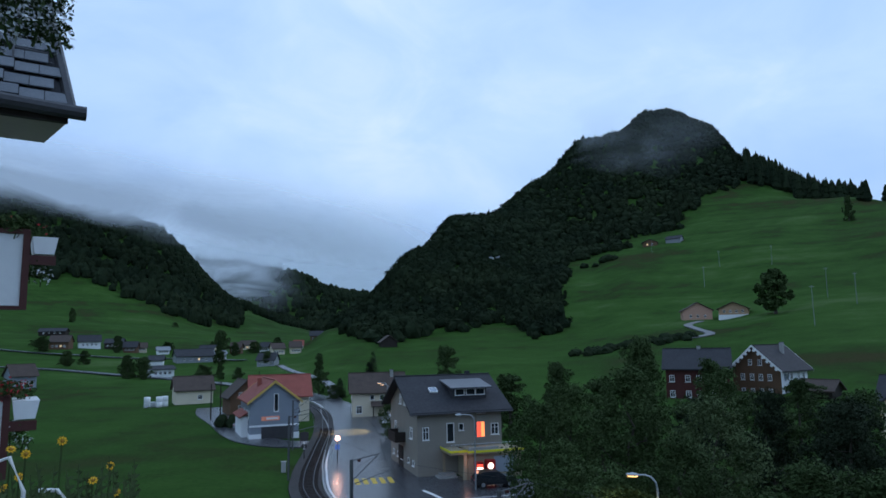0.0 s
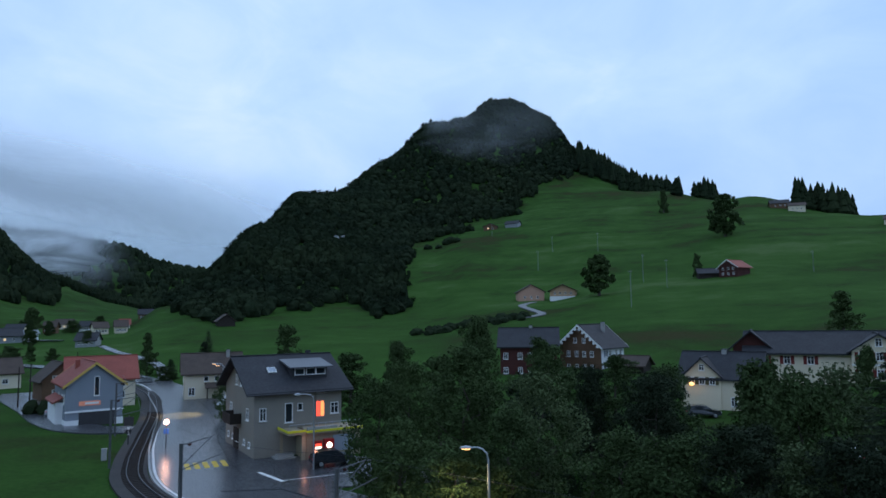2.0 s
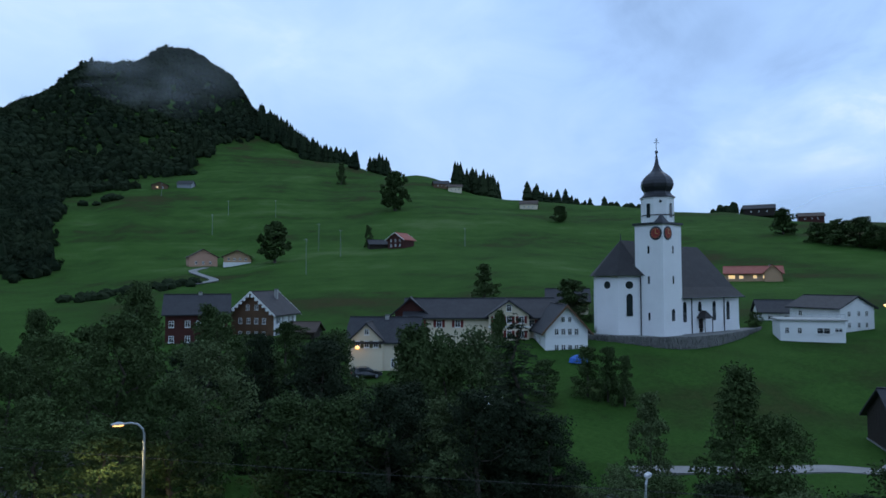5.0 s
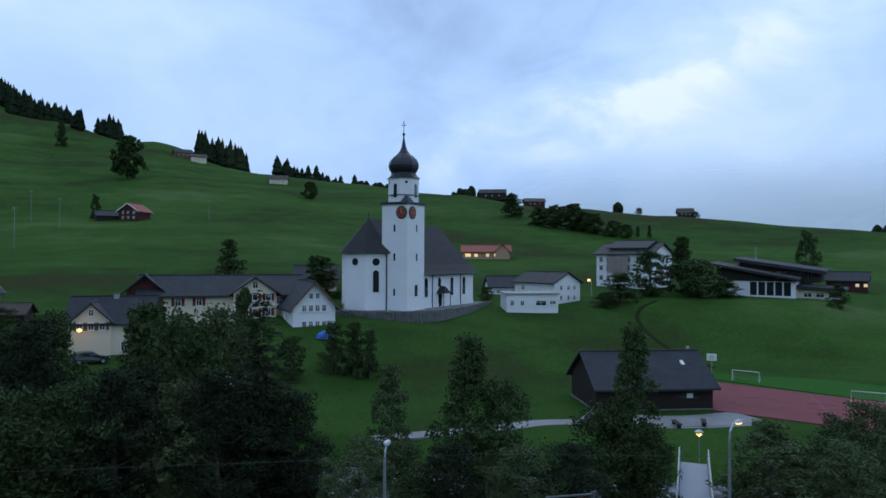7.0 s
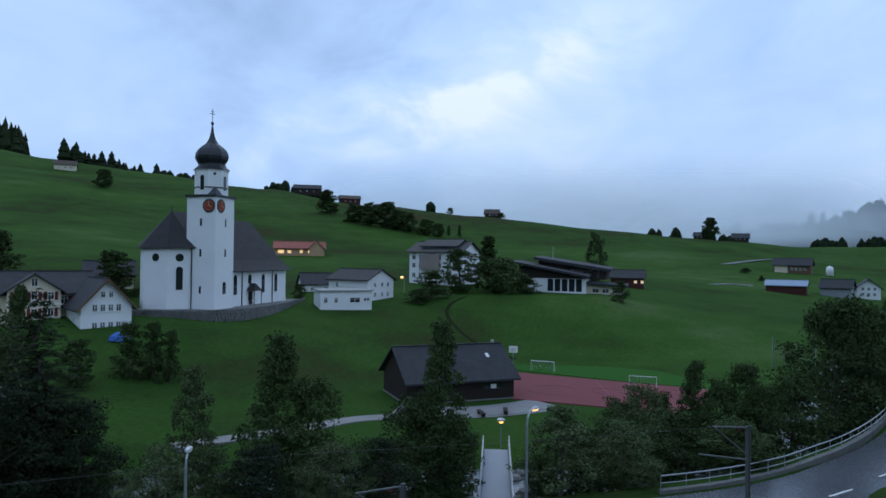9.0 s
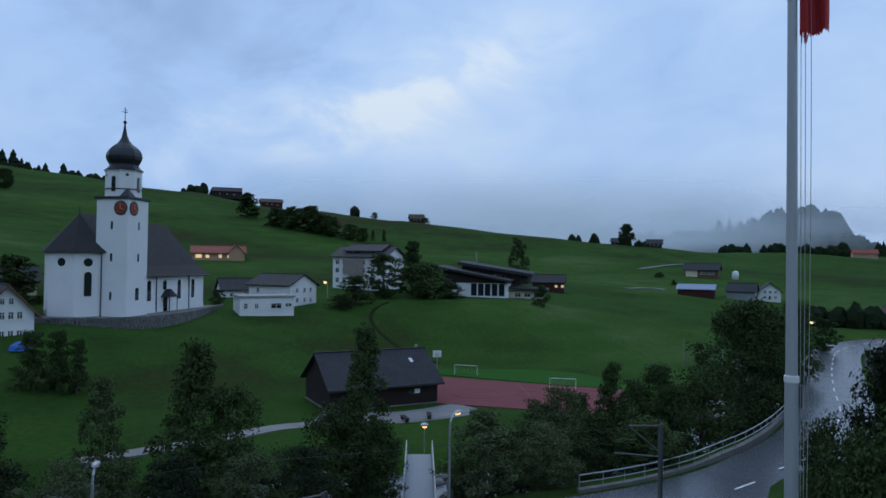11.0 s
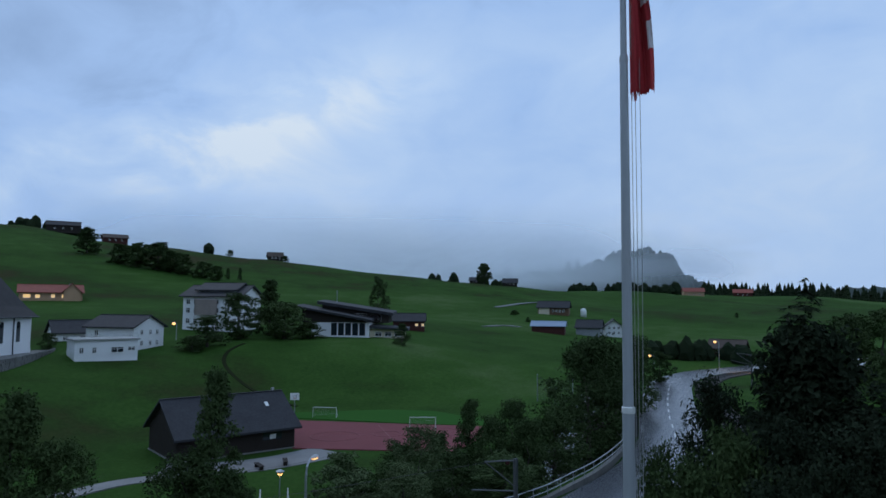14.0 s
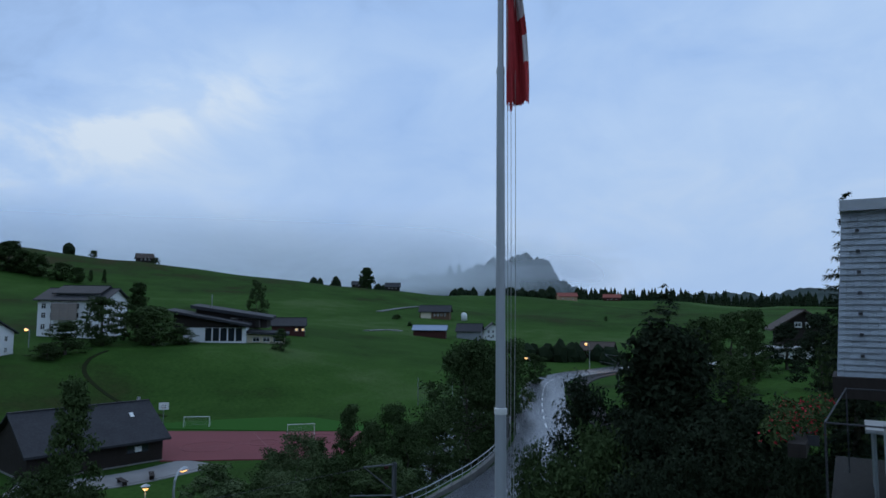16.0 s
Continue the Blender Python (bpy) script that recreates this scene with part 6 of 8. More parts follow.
house("garage", "low white garage with grey roof behind", corner(63.6, 150, 10, 5.6), 10, 7, 2.3, 4.4, WHITE, ROOF_DARK, "x", 0.5, 0.5, rows("F", [2, 5, 8], [0.8], 1.0, 0.8))

# farm with lit windows on the slope
fh = house("farmhouse", "wooden farmhouse with red roof and lit windows", corner(61.2, 256, 0), 18, 10, 2.9, 5.2, WOOD_LIGHT, ROOF_RED, "x", 0.8, 0.6,
           [("F", 2.2, 0.9, 2.2, 1.3, "plain", None, LIT_WARM), ("F", 5.2, 0.9, 1.4, 1.2, "plain", None, LIT_WARM), ("F", 9.5, 1.0, 1.2, 1.2, "cross", None, LIT_WARM), ("F", 12.5, 1.0, 1.2, 1.2, "cross", None, LIT_WARM), ("F", 16.0, 1.0, 1.1, 1.2)], (14.5, 5, 0.6))
part("front_gable", walls_shape(5.0, 3, 3.2, 5.6, "y"), WOOD_LIGHT, fh, m=pose(12.4, -1.0, 0))
add_roof("front_gable_roof", fh, ROOF_RED, 5.0, 5, 3.2, 5.6, "y", 0.5, 0.5, m=pose(12.4, -1.0, 0))

# large grey building and the hall
bb = house("apartment_house", "grey three-storey building under renovation", corner(72.3, 170, -25, 8.0), 13.5, 14, 7.4, 9.8, WHITE, ROOF_DARK, "x", 0.8, 0.8,
           rows("F", [1.2, 3.0, 5.5, 8.0, 10.5, 12.3], [1.0, 3.4, 5.4], 1.0, 1.2) + rows("L", [3, 7, 11], [3.4], 1.0, 1.2), category="house")
part("scaffold_panel", join(box(3.2, -0.9, 3.0, 8.4, -0.8, 6.6), *[tube([(3.2 + i * 1.7, -1.0, -0.5), (3.2 + i * 1.7, -1.0, 7.2)], 0.05, 4) for i in range(4)]), mat("tan_scaffold_net", (0.30, 0.25, 0.22), 0.9, (0.2, 0.18, 0.17)), bb)
part("upper_storey", walls_shape(9.0, 10, 8.8, 10.4, "x", 6.0), SHINGLE, bb, m=pose(2.6, 2.0, 0))
add_roof("upper_roof", bb, ROOF_DARK, 9.0, 10, 8.8, 10.4, "x", 0.6, 0.6, m=pose(2.6, 2.0, 0))
hm = corner(82.2, 158, -12, 6.4)
hh = thing("village_hall", "low hall with glazed front and dark pitched roofs", "hall", hm)
part("wall", join(box(0, 0, -2, 13.2, 10, 3.2), box(9, 5, 3.2, 15.5, 14, 5.2)), WHITE, hh)
part("front_roof", slab([(-3.6, -1.4, 7.0), (13.9, -1.4, 3.9), (13.9, 8, 4.2), (-3.6, 8, 7.3)], 0.5), ROOF_DARK, hh)
part("rear_roof", slab([(0.5, 4, 8.0), (18.2, 4, 5.4), (18.2, 14, 5.8), (0.5, 14, 8.4)], 0.7), ROOF_DARK, hh)
part("rear_wall", ([(x, y, z) for y in (5.0, 13.5) for x, z in ((1.5, 3.0), (17.0, 3.0), (17.0, 5.1), (1.5, 7.5))], [(0, 1, 2, 3), (7, 6, 5, 4), (0, 4, 5, 1), (1, 5, 6, 2), (2, 6, 7, 3), (3, 7, 4, 0)]), WOOD_DARK, hh)
part("gable_panel", ([(-2.0, -0.1, 3.2), (13.2, -0.1, 3.2), (-2.0, -0.1, 6.3), (-2.0, 0.3, 3.2), (13.2, 0.3, 3.2), (-2.0, 0.3, 6.3)], [(0, 1, 2), (3, 5, 4), (0, 3, 4, 1), (1, 4, 5, 2), (0, 2, 5, 3)]), WOOD_DARK, hh)
for i in range(5):
    part("glazing", box(4.6 + i * 1.6, -0.06, 0.3, 5.9 + i * 1.6, 0.02, 3.1), PANE, hh)
part("side_wing", box(13.2, 1.5, -2, 21.0, 6, 1.6), CREAM, hh)
part("wing_roof", slab([(12.8, 0.2, 2.5), (22.0, 0.2, 1.9), (22.0, 6.5, 2.2), (12.8, 6.5, 2.8)], 0.5), ROOF_DARK, hh)
for u in (14.4, 16.6, 18.8):
    add_window(hh, "F", 13.2, 10, u, 0.2, 1.5, 1.0).matrix_basis = pose(u, 1.46, 0.1)
solid("aerial_mast", "thin pale roof mast beside the hall", "mast", tube([(0, 0, 0), (0, 0, 3.5)], 0.09), STEEL, hm @ pose(4, 10, 7.0))
house("barn", "dark wooden barn with small lit window", corner(88.9, 190, -4), 8.6, 7, 2.4, 4.2, WOOD_RED, ROOF_DARK, "x", 0.6, 0.5, [("F", 6.5, 0.9, 0.8, 0.7, "plain", None, LIT_WARM), ("F", 8.2, 0.9, 0.8, 0.7, "plain", None, LIT_WARM)], category="barn")

# wooden barn by the sports ground
tb = house("barn", "dark weathered wooden barn with shingled roof", pose(72.4, 23.0, -2.45, 0, 0, -53.7), 13.2, 9.0, 2.8, 5.7, WOOD_DARK, ROOF_DARK, "x", 0.9, 0.5, [], category="barn")
part("window_opening", box(9.4, -0.05, 1.2, 11.6, 0.03, 2.0), PANE, tb)
part("white_notice", box(10.2, -0.08, 1.3, 10.9, -0.04, 1.8), TRIM, tb)
board = mesh("board", box(0.0, -0.03, 0.0, 13.2, 0.01, 0.22), WOOD_DARK)
for i in range(10):
    part("board", board, None, tb, m=pose(0, -0.006 * (i % 2), 0.14 + i * 0.26))
board = mesh("board", box(-0.03, 0.0, 0.0, 0.01, 0.36, 3.2), WOOD_DARK)
for i in range(22):
    u = abs(0.2 + i * 0.4 + 0.18 - 4.5) / 4.5
    part("board", board, None, tb, m=pose(-0.006 * (i % 2), 0.2 + i * 0.4, 0.05) @ Matrix.Diagonal((1, 1, (2.75 + 2.7 * (1 - u)) / 3.2, 1)))
part("roof_light", moved(box(-0.2, -0.35, 0.0, 0.2, 0.35, 0.06), pose(10.9, 2.6, 2.8 + 2.6 * 0.644 + 0.27, 32.8)), TRIM, tb)
part("chimney", box(12.5, 4.7, 5.2, 12.8, 5.0, 6.3), CONCRETE, tb)
part("stone_footing", box(-0.1, -0.1, -1.0, 13.3, 9.1, 0.12), STONE, tb)

# houses on the slopes
house("house", "pale pink plastered house on the meadow", corner(18.3, 318, 8), 12, 9, 4.4, 7.6, mat("pink_plaster", (0.50, 0.30, 0.22), 0.85, (0.42, 0.25, 0.18)), ROOF_BROWN, "y", 0.8, 0.8, rows("F", [3, 6, 9], [1.2], 1.0, 1.2))
oc = house("chalet", "orange wooden chalet on a white base", corner(20.9, 316, -6), 11.5, 9, 4.8, 7.4, WOOD_LIGHT, ROOF_BROWN, "y", 1.0, 1.0, rows("F", [2.2, 4.6, 7, 9.4], [3.0], 1.0, 1.1))
part("white_base", box(-0.1, -0.1, -1.4, 11.6, 9.1, 2.2), WHITE, oc)
house("hut", "dark wooden alpine hut with lit window", corner(15.5, 598, 0), 12, 9, 4.0, 6.5, WOOD_BROWN, ROOF_DARK, "y", 0.8, 0.8, [("F", 4, 1.5, 1.5, 1.4, "plain", None, LIT_WARM), ("F", 8, 1.5, 1.5, 1.4)])
house("barn", "grey barn beside the alpine hut", corner(17.3, 604, -20), 12, 9, 3.4, 6.2, SHINGLE, ROOF_DARK, "x", category="barn")
house("hut", "small white hut at the forest edge", corner(2.95, 566, 0), 8, 6, 3.0, 4.6, WHITE, SHINGLE, "x")
house("hut", "dark wooden field barn below the forest", corner(-6.2, 300, 10), 7, 7, 2.6, 5.2, WOOD_DARK, ROOF_BROWN, "y")
rh = house("farmhouse", "red-roofed farmhouse with white trim on the slope", corner(34.1, 322, -35), 9, 9, 4.2, 7.2, WOOD_RED, ROOF_RED, "y", 0.9, 0.9, rows("F", [2, 4.5, 7], [0.8, 3.0], 0.9, 1.1), trim=TRIM)
house("barn", "dark low barn beside the farmhouse", corner(32.6, 324, 10), 9, 7, 2.6, 4.6, WOOD_DARK, ROOF_DARK, "x", category="barn")
for az, far, L, W, he, hr, wall, roof, label in (
        (38.0, 610, 14, 9, 3.5, 6.5, WOOD_BROWN, ROOF_DARK, "dark farm building on the hill crest"), (39.2, 600, 12, 9, 4.0, 6.5, CREAM, ROOF_BROWN, "cream farmhouse on the hill crest"),
        (45.2, 520, 13, 9, 3.8, 6.6, CREAM, ROOF_BROWN, "cream farmhouse below the crest trees"), (62.6, 500, 19, 9, 3.6, 6.2, WOOD_DARK, ROOF_DARK, "long dark farmhouse on the crest"),
        (66.4, 478, 14, 9, 3.0, 5.2, WOOD_RED, ROOF_BROWN, "low red-brown barn on the crest"), (78.6, 446, 9, 7, 2.5, 5.0, WOOD_DARK, ROOF_BROWN, "small dark barn on the meadow crest"),
        (98.0, 442, 9, 7, 2.2, 4.6, WOOD_DARK, ROOF_DARK, "dark barn beside a solitary tree"), (112.4, 560, 15, 9, 3.6, 6.2, WOOD_LIGHT, ROOF_RED, "red-roofed farm on the far meadow"),
        (116.0, 600, 14, 9, 3.0, 5.6, WOOD_RED, ROOF_RED, "small red-roofed barn on the far meadow"), (114.2, 190, 8, 7, 2.2, 4.0, WOOD_RED, ROOF_BROWN, "dark red shed by the railway"),
        (95.2, 448, 9, 7, 2.0, 4.0, WOOD_DARK, ROOF_DARK, "low dark hut on the meadow crest")):
    house("farmhouse", label, corner(az, far, random.Random(int(az * 10)).uniform(-12, 12)), L, W, he, hr, wall, roof, "x", 0.7, 0.7, rows("F", [L * 0.25, L * 0.5, L * 0.75], [1.0], 1.0, 1.0), group="farm buildings")
ef = house("farmhouse", "brown farmhouse with cream front on the slope", corner(100.9, 300, -8), 13, 8, 3.0, 5.4, WOOD_BROWN, ROOF_DARK, "x", 0.8, 0.7, rows("F", [6.5, 8, 9.5, 11], [0.9], 0.9, 1.0))
part("cream_front", box(0.4, -0.1, -0.5, 5.0, 0.05, 2.8), CREAM, ef)
house("barn", "long shed with pale blue-grey metal roof", corner(100.4, 224, -6), 10.5, 7, 1.8, 3.1, WOOD_RED, mat("blue_grey_sheet", (0.26, 0.32, 0.42), 0.5, (0.2, 0.26, 0.35)), "x", 0.6, 0.5, category="barn")
house("barn", "grey shingled farm building among trees", corner(104.0, 232, -10), 8, 7, 2.4, 4.6, SHINGLE, ROOF_DARK, "x", 0.6, 0.5, category="barn")
house("chalet", "white chalet with dark timber and gables", corner(106.3, 236, 4), 6, 7, 3.2, 5.6, WHITE, ROOF_DARK, "y", 0.8, 0.8, rows("F", [1.5, 3, 4.5], [0.8, 2.4], 0.8, 0.9))
solid("silo", "white round fodder silo beside the farm", "silo", lathe([(1.3, 0), (1.3, 2.6), (1.0, 3.4), (0.2, 3.8)], 16), WHITE, Matrix.Translation(stand(104.6, 300)), shade=True)

# valley floor farms, to the north-west
sh = house("shed", "cream shed with brown roof in the field", corner(-22.2, 166, 6), 8, 7, 3.3, 5.9, CREAM, ROOF_BROWN, "x", 0.6, 0.5, [("F", 5.2, 1.0, 1.1, 1.0)])
for az, far, L, W, he, hr, wall, roof, label, lit in (
        (-30.9, 415, 13, 9, 4.0, 7.2, WOOD_BROWN, ROOF_BROWN, "brown farmhouse with glowing windows", 1), (-29.0, 425, 15, 9, 3.5, 6.8, WHITE, ROOF_DARK, "white-gabled farm in the valley", 0),
        (-27.3, 430, 13, 9, 3.2, 5.4, WOOD_DARK, ROOF_DARK, "low dark barn in the valley", 0), (-24.0, 268, 11, 7, 3.0, 4.0, WHITE, ROOF_DARK, "low white farm building", 0),
        (-24.2, 292, 7, 7, 4.6, 6.2, WHITE, ROOF_DARK, "small white house behind the low building", 0), (-22.2, 330, 22, 10, 3.2, 6.0, SHINGLE, ROOF_DARK, "long grey barn on the valley floor", 1),
        (-19.4, 335, 7, 7, 3.4, 4.6, WHITE, SHINGLE, "white house with flat grey roof", 0), (-33.0, 240, 9, 8, 4.0, 7.0, BLUE_GREY, ROOF_BROWN, "grey-blue gabled house in the field", 0),
        (-15.0, 372, 9, 8, 3.4, 6.0, CREAM, ROOF_BROWN, "cream house with brown roof on the rise", 0), (-13.6, 378, 8, 8, 3.6, 6.4, CREAM, ROOF_BROWN, "pink-cream house on the rise", 0),
        (-16.2, 300, 10, 8, 2.8, 5.4, SHINGLE, ROOF_DARK, "grey shed beside parked machinery", 0), (-12.0, 420, 10, 8, 3.5, 6.2, WOOD_BROWN, ROOF_DARK, "brown farmhouse under the slope", 1),
        (-31.6, 520, 22, 9, 2.6, 4.6, WOOD_DARK, ROOF_DARK, "long dark barn on the upper meadow", 0), (-17.6, 440, 12, 8, 3.0, 5.6, CREAM, ROOF_BROWN, "cream farm in the far valley", 1),
        (-26.0, 402, 9, 7, 3.0, 5.6, WOOD_BROWN, ROOF_DARK, "small brown house among valley trees", 0), (-25.1, 408, 7, 6, 2.6, 5.0, CREAM, ROOF_BROWN, "small cream house in the valley", 0),
        (-23.6, 385, 8, 6, 2.4, 4.0, WHITE, SHINGLE, "small white shed with grey roof", 0), (-20.6, 372, 10, 7, 3.0, 5.2, CREAM, ROOF_DARK, "cream house behind the long barn", 1),
        (-18.3, 402, 8, 7, 3.2, 6.0, WOOD_BROWN, ROOF_BROWN, "brown gabled house in the far valley", 0), (-16.0, 408, 7, 7, 3.0, 5.4, WHITE, ROOF_DARK, "small white house in the far valley", 0),
        (-13.3, 400, 7, 7, 3.4, 6.0, CREAM, ROOF_RED, "pale pink house with red roof", 1)):
    L *= 0.72
    house("farmhouse", label, corner(az, far, random.Random(int(abs(az) * 10)).uniform(-18, 18)), L, W, he, hr, wall, roof, "x", 0.7, 0.6,
          rows("F", [L * 0.2, L * 0.4, L * 0.8], [1.1], 1.0, 1.1) + [("F", L * 0.6, 1.1, 1.0, 1.1, "cross", None, LIT_WARM if lit else None)], group="valley farms")

# chalet and garage south of the garden
kc = house("chalet", "dark brown chalet with broad gable roof", corner(129.0, 108, 8, 9.2), 6.2, 7, 2.8, 4.8, WOOD_DARK, ROOF_BROWN, "y", 1.2, 1.0, rows("F", [2.3, 3.7], [2.6], 0.9, 0.7) + [("F", 5.0, 0.5, 1.4, 1.0, "cross", None, LIT_WARM)])
gg = thing("garage", "white flat garage with wide window", "garage", corner(127.2, 94, 4, 7.6))
part("wall", box(0, 0, -2, 9.5, 5, 1.7), WHITE, gg)
part("flat_roof", box(-0.4, -0.5, 1.7, 10.0, 5, 1.95), CONCRETE, gg)
add_window(gg, "F", 9.5, 5, 2.2, 0.4, 2.4, 0.8)
part("pillar", box(-1.2, -0.2, -2, -0.8, 0.2, 1.8), CONCRETE, gg)


# ---- street furniture ----
def light(name, kind, place, energy, color, size=0.2, aim=None, cone=120):
    d = bpy.data.lights.new(name, kind)
    d.energy, d.color = energy, color
    d.shadow_soft_size = size
    ob = new(name, d)
    if kind == "SPOT":
        d.spot_size, d.spot_blend = radians(cone), 0.6
        ob.matrix_basis = look(place, aim)
    else:
        ob.matrix_basis = Matrix.Translation(place)
    return ob


def street_lamp(x, y, z, high, reach, az, lit=False, label="tall grey steel street lamp with curved arm"):
    """az: the way in which the arm points, degrees anticlockwise from +x."""
    t = thing("street_lamp", label, "street lamp", pose(x, y, z, 0, 0, az), "street lamps")
    part("pole", tube([(0, 0, -0.3), (0, 0, high * 0.6), (0, 0, high - 0.7)], [0.09, 0.075, 0.06], 8), STEEL, t)
    part("arm", tube([(0, 0, high - 0.72), (0.06, 0, high - 0.35), (0.3, 0, high - 0.08), (reach * 0.6, 0, high), (reach, 0, high)], [0.06, 0.055, 0.05, 0.045, 0.045], 6), STEEL, t)
    h = part("lamp_head", moved(lathe([(0.1, 0), (0.16, 0.03), (0.14, 0.1), (0.04, 0.16)], 10), pose(reach + 0.2, 0, high - 0.06) @ Matrix.Diagonal((2.2, 1, 1, 1))), STEEL, t)
    part("lamp_glass", moved(lathe([(0.12, -0.05), (0.13, 0.0)], 10), pose(reach + 0.2, 0, high - 0.06) @ Matrix.Diagonal((2.0, 1, 1, 1))), LAMP_ON if lit else LINE, h)
    return t


x, y, z = stand(15.6, 38)
street_lamp(x, y, 0, 6.9, 1.0, 165, True, "lit tall street lamp among the trees")
light("street_light", "SPOT", (x - 1.3, y + 0.3, 6.5), 900, (1.0, 0.75, 0.35), 0.2, (x - 1.3, y + 0.8, 0), 150)
x, y, z = stand(55.3, 31)
street_lamp(x, y, 0, 5.6, 0.2, 20, False)
x, y, z = stand(82.6, 36)
street_lamp(x, y, 0, 6.05, 0.7, -20, True, "tall street lamp with bent arm by the bridge")
street_lamp(1.6, 66.3, 0.04, 6.9, 1.3, 175, False, "grey street lamp before the shop")
x, y, z = stand(-5.6, 118)
street_lamp(x, y, 0.1, 6.6, 1.0, 200, True, "lit street lamp by the cream house")
# spot and lamp post added: their pool stands in for a warm road reflection
light("street_light", "SPOT", (-13.0, 110.8, 7.0), 12000, (1.0, 0.68, 0.24), 0.3, (-16.8, 107.6, 0), 50)
street_lamp(-11.2, 111.5, 0.05, 7.3, 1.2, 205, True, "added lit street lamp for the glow on the wet road")
for az, far, zz, warm in ((114.9, 165, 6.2, 1), (110.1, 150, 3.7, 1), (71.9, 150, 9.7, 1)):
    x, y, z = stand(az, far)
    dl = street_lamp(x, y, z, zz - z, 0.6, 60, True, "distant lit street lamp with warm glow")
    # glowing globe added to widen the lamp's glow at this distance
    part("lamp_globe", moved(lathe([(0.08, -0.34), (0.26, -0.26), (0.34, -0.05), (0.26, 0.12), (0.08, 0.16)], 12), pose(0.8, 0, zz - z - 0.12)), LAMP_ON, dl, "added globe for the lamp's amber glow")
x, y, z = stand(116.0, 160)
light("street_light", "SPOT", (x, y, 6.0), 1500, (1.0, 0.55, 0.2), 0.2, (x, y, 0), 140)


def path_lamp(az, far, lit=True):
    x, y, z = stand(az, far)
    t = thing("path_lamp", "low lit mushroom lamp on a post", "lamp", pose(x, y, z))
    part("post", tube([(0, 0, -0.2), (0, 0, 2.2)], 0.05), STEEL, t)
    part("shade", lathe([(0.1, 2.2), (0.34, 2.4), (0.36, 2.46), (0.1, 2.6)], 12), STEEL, t)
    part("globe", lathe([(0.1, 2.14), (0.2, 2.2), (0.22, 2.3), (0.2, 2.4)], 12), LAMP_ON, t)
    light("path_light", "POINT", (x, y, z + 2.05), 40, (1.0, 0.62, 0.25), 0.15)


path_lamp(80.3, 60)
x, y, z = stand(31.7, 96.5)
wl = solid("wall_lamp", "glowing round wall lamp on the cream house", "lamp", lathe([(0.1, 0), (0.28, 0.1), (0.3, 0.3), (0.1, 0.45)], 12), LAMP_ON, pose(x, y, 4.6))
light("house_light", "POINT", (x - 0.4, y - 0.7, 4.5), 8, (1.0, 0.6, 0.25), 0.2)
light("shop_light", "POINT", (0.8, 70.0, 1.9), 10, (1.0, 0.4, 0.25), 0.2)

b = thing("crossing_light", "level crossing post with glowing lamp", "signal", pose(-14.1, 81.8, 0.02))
part("post", tube([(0, 0, -0.2), (0, 0, 2.5)], 0.06), DARK_STEEL, b)
part("lamp", lathe([(0.05, 2.5), (0.26, 2.6), (0.3, 2.8), (0.22, 3.0), (0.05, 3.08)], 12), mat("lit_pink_lamp", (0.9, 0.6, 0.5), 0.4, glow=((1.0, 0.55, 0.42), 7.0), bump=0), b, "glowing pinkish lamp")
part("sign", box(-0.28, -0.05, 1.5, 0.28, 0.0, 2.1), BLUE_PAINT, b)
light("crossing_glow", "POINT", (-14.0, 81.0, 2.6), 90, (1.0, 0.5, 0.32), 0.25)
for px, py, h in ((-19.2, 77.0, 1.1),):
    solid("relay_box", "pale grey trackside relay cabinet", "cabinet", join(box(-0.26, -0.2, 0, 0.26, 0.2, h), box(-0.3, -0.24, h, 0.3, 0.24, h + 0.06)), CONCRETE, pose(px, py, -0.1, 0, 0, 15))
sg = thing("barrier_post", "railway crossing signal post with dark backboard", "signal", pose(-18.6, 84.5, 0.0, 0, 0, 10))
part("post", tube([(0, 0, -0.2), (0, 0, 3.4)], 0.07), DARK_STEEL, sg)
part("backboard", join(box(-0.5, -0.06, 2.2, 0.5, 0, 3.2), box(-0.3, -0.1, 1.3, 0.3, -0.04, 1.8)), DARK_STEEL, sg)
part("white_stripe", box(-0.12, -0.07, 1.2, 0.12, -0.1, 2.1), TRIM, sg)


MAST_STEEL = mat("weathered_mast_steel", (0.13, 0.135, 0.14), 0.6, (0.08, 0.082, 0.085), 1.0, 20.0, 0.6, 0.05, metal=0.2)


def mast(x, y, z, high, az, label="grey steel railway catenary mast with bracket arms"):
    t = thing("catenary_mast", label, "mast", pose(x, y, z, 0, 0, az), "catenary masts")
    part("post", join(box(-0.1, -0.08, -0.4, -0.07, 0.08, high), box(0.07, -0.08, -0.4, 0.1, 0.08, high), box(-0.07, -0.02, -0.4, 0.07, 0.02, high)), MAST_STEEL, t)
    part("upper_arm", tube([(0, 0, high - 0.1), (2.3, 0, high + 0.15)], 0.04), MAST_STEEL, t)
    part("lower_arm", tube([(0, 0, high - 1.7), (3.2, 0, high - 1.1)], 0.04), MAST_STEEL, t)
    part("strut", tube([(0, 0, high - 1.5), (2.2, 0, high + 0.1)], 0.035), MAST_STEEL, t)
    part("insulator", moved(lathe([(0.05, 0), (0.1, 0.06), (0.05, 0.12), (0.1, 0.18), (0.05, 0.24)], 8), pose(0.5, 0, high - 0.15, 0, 90, 0)), WOOD_RED, t)
    return t


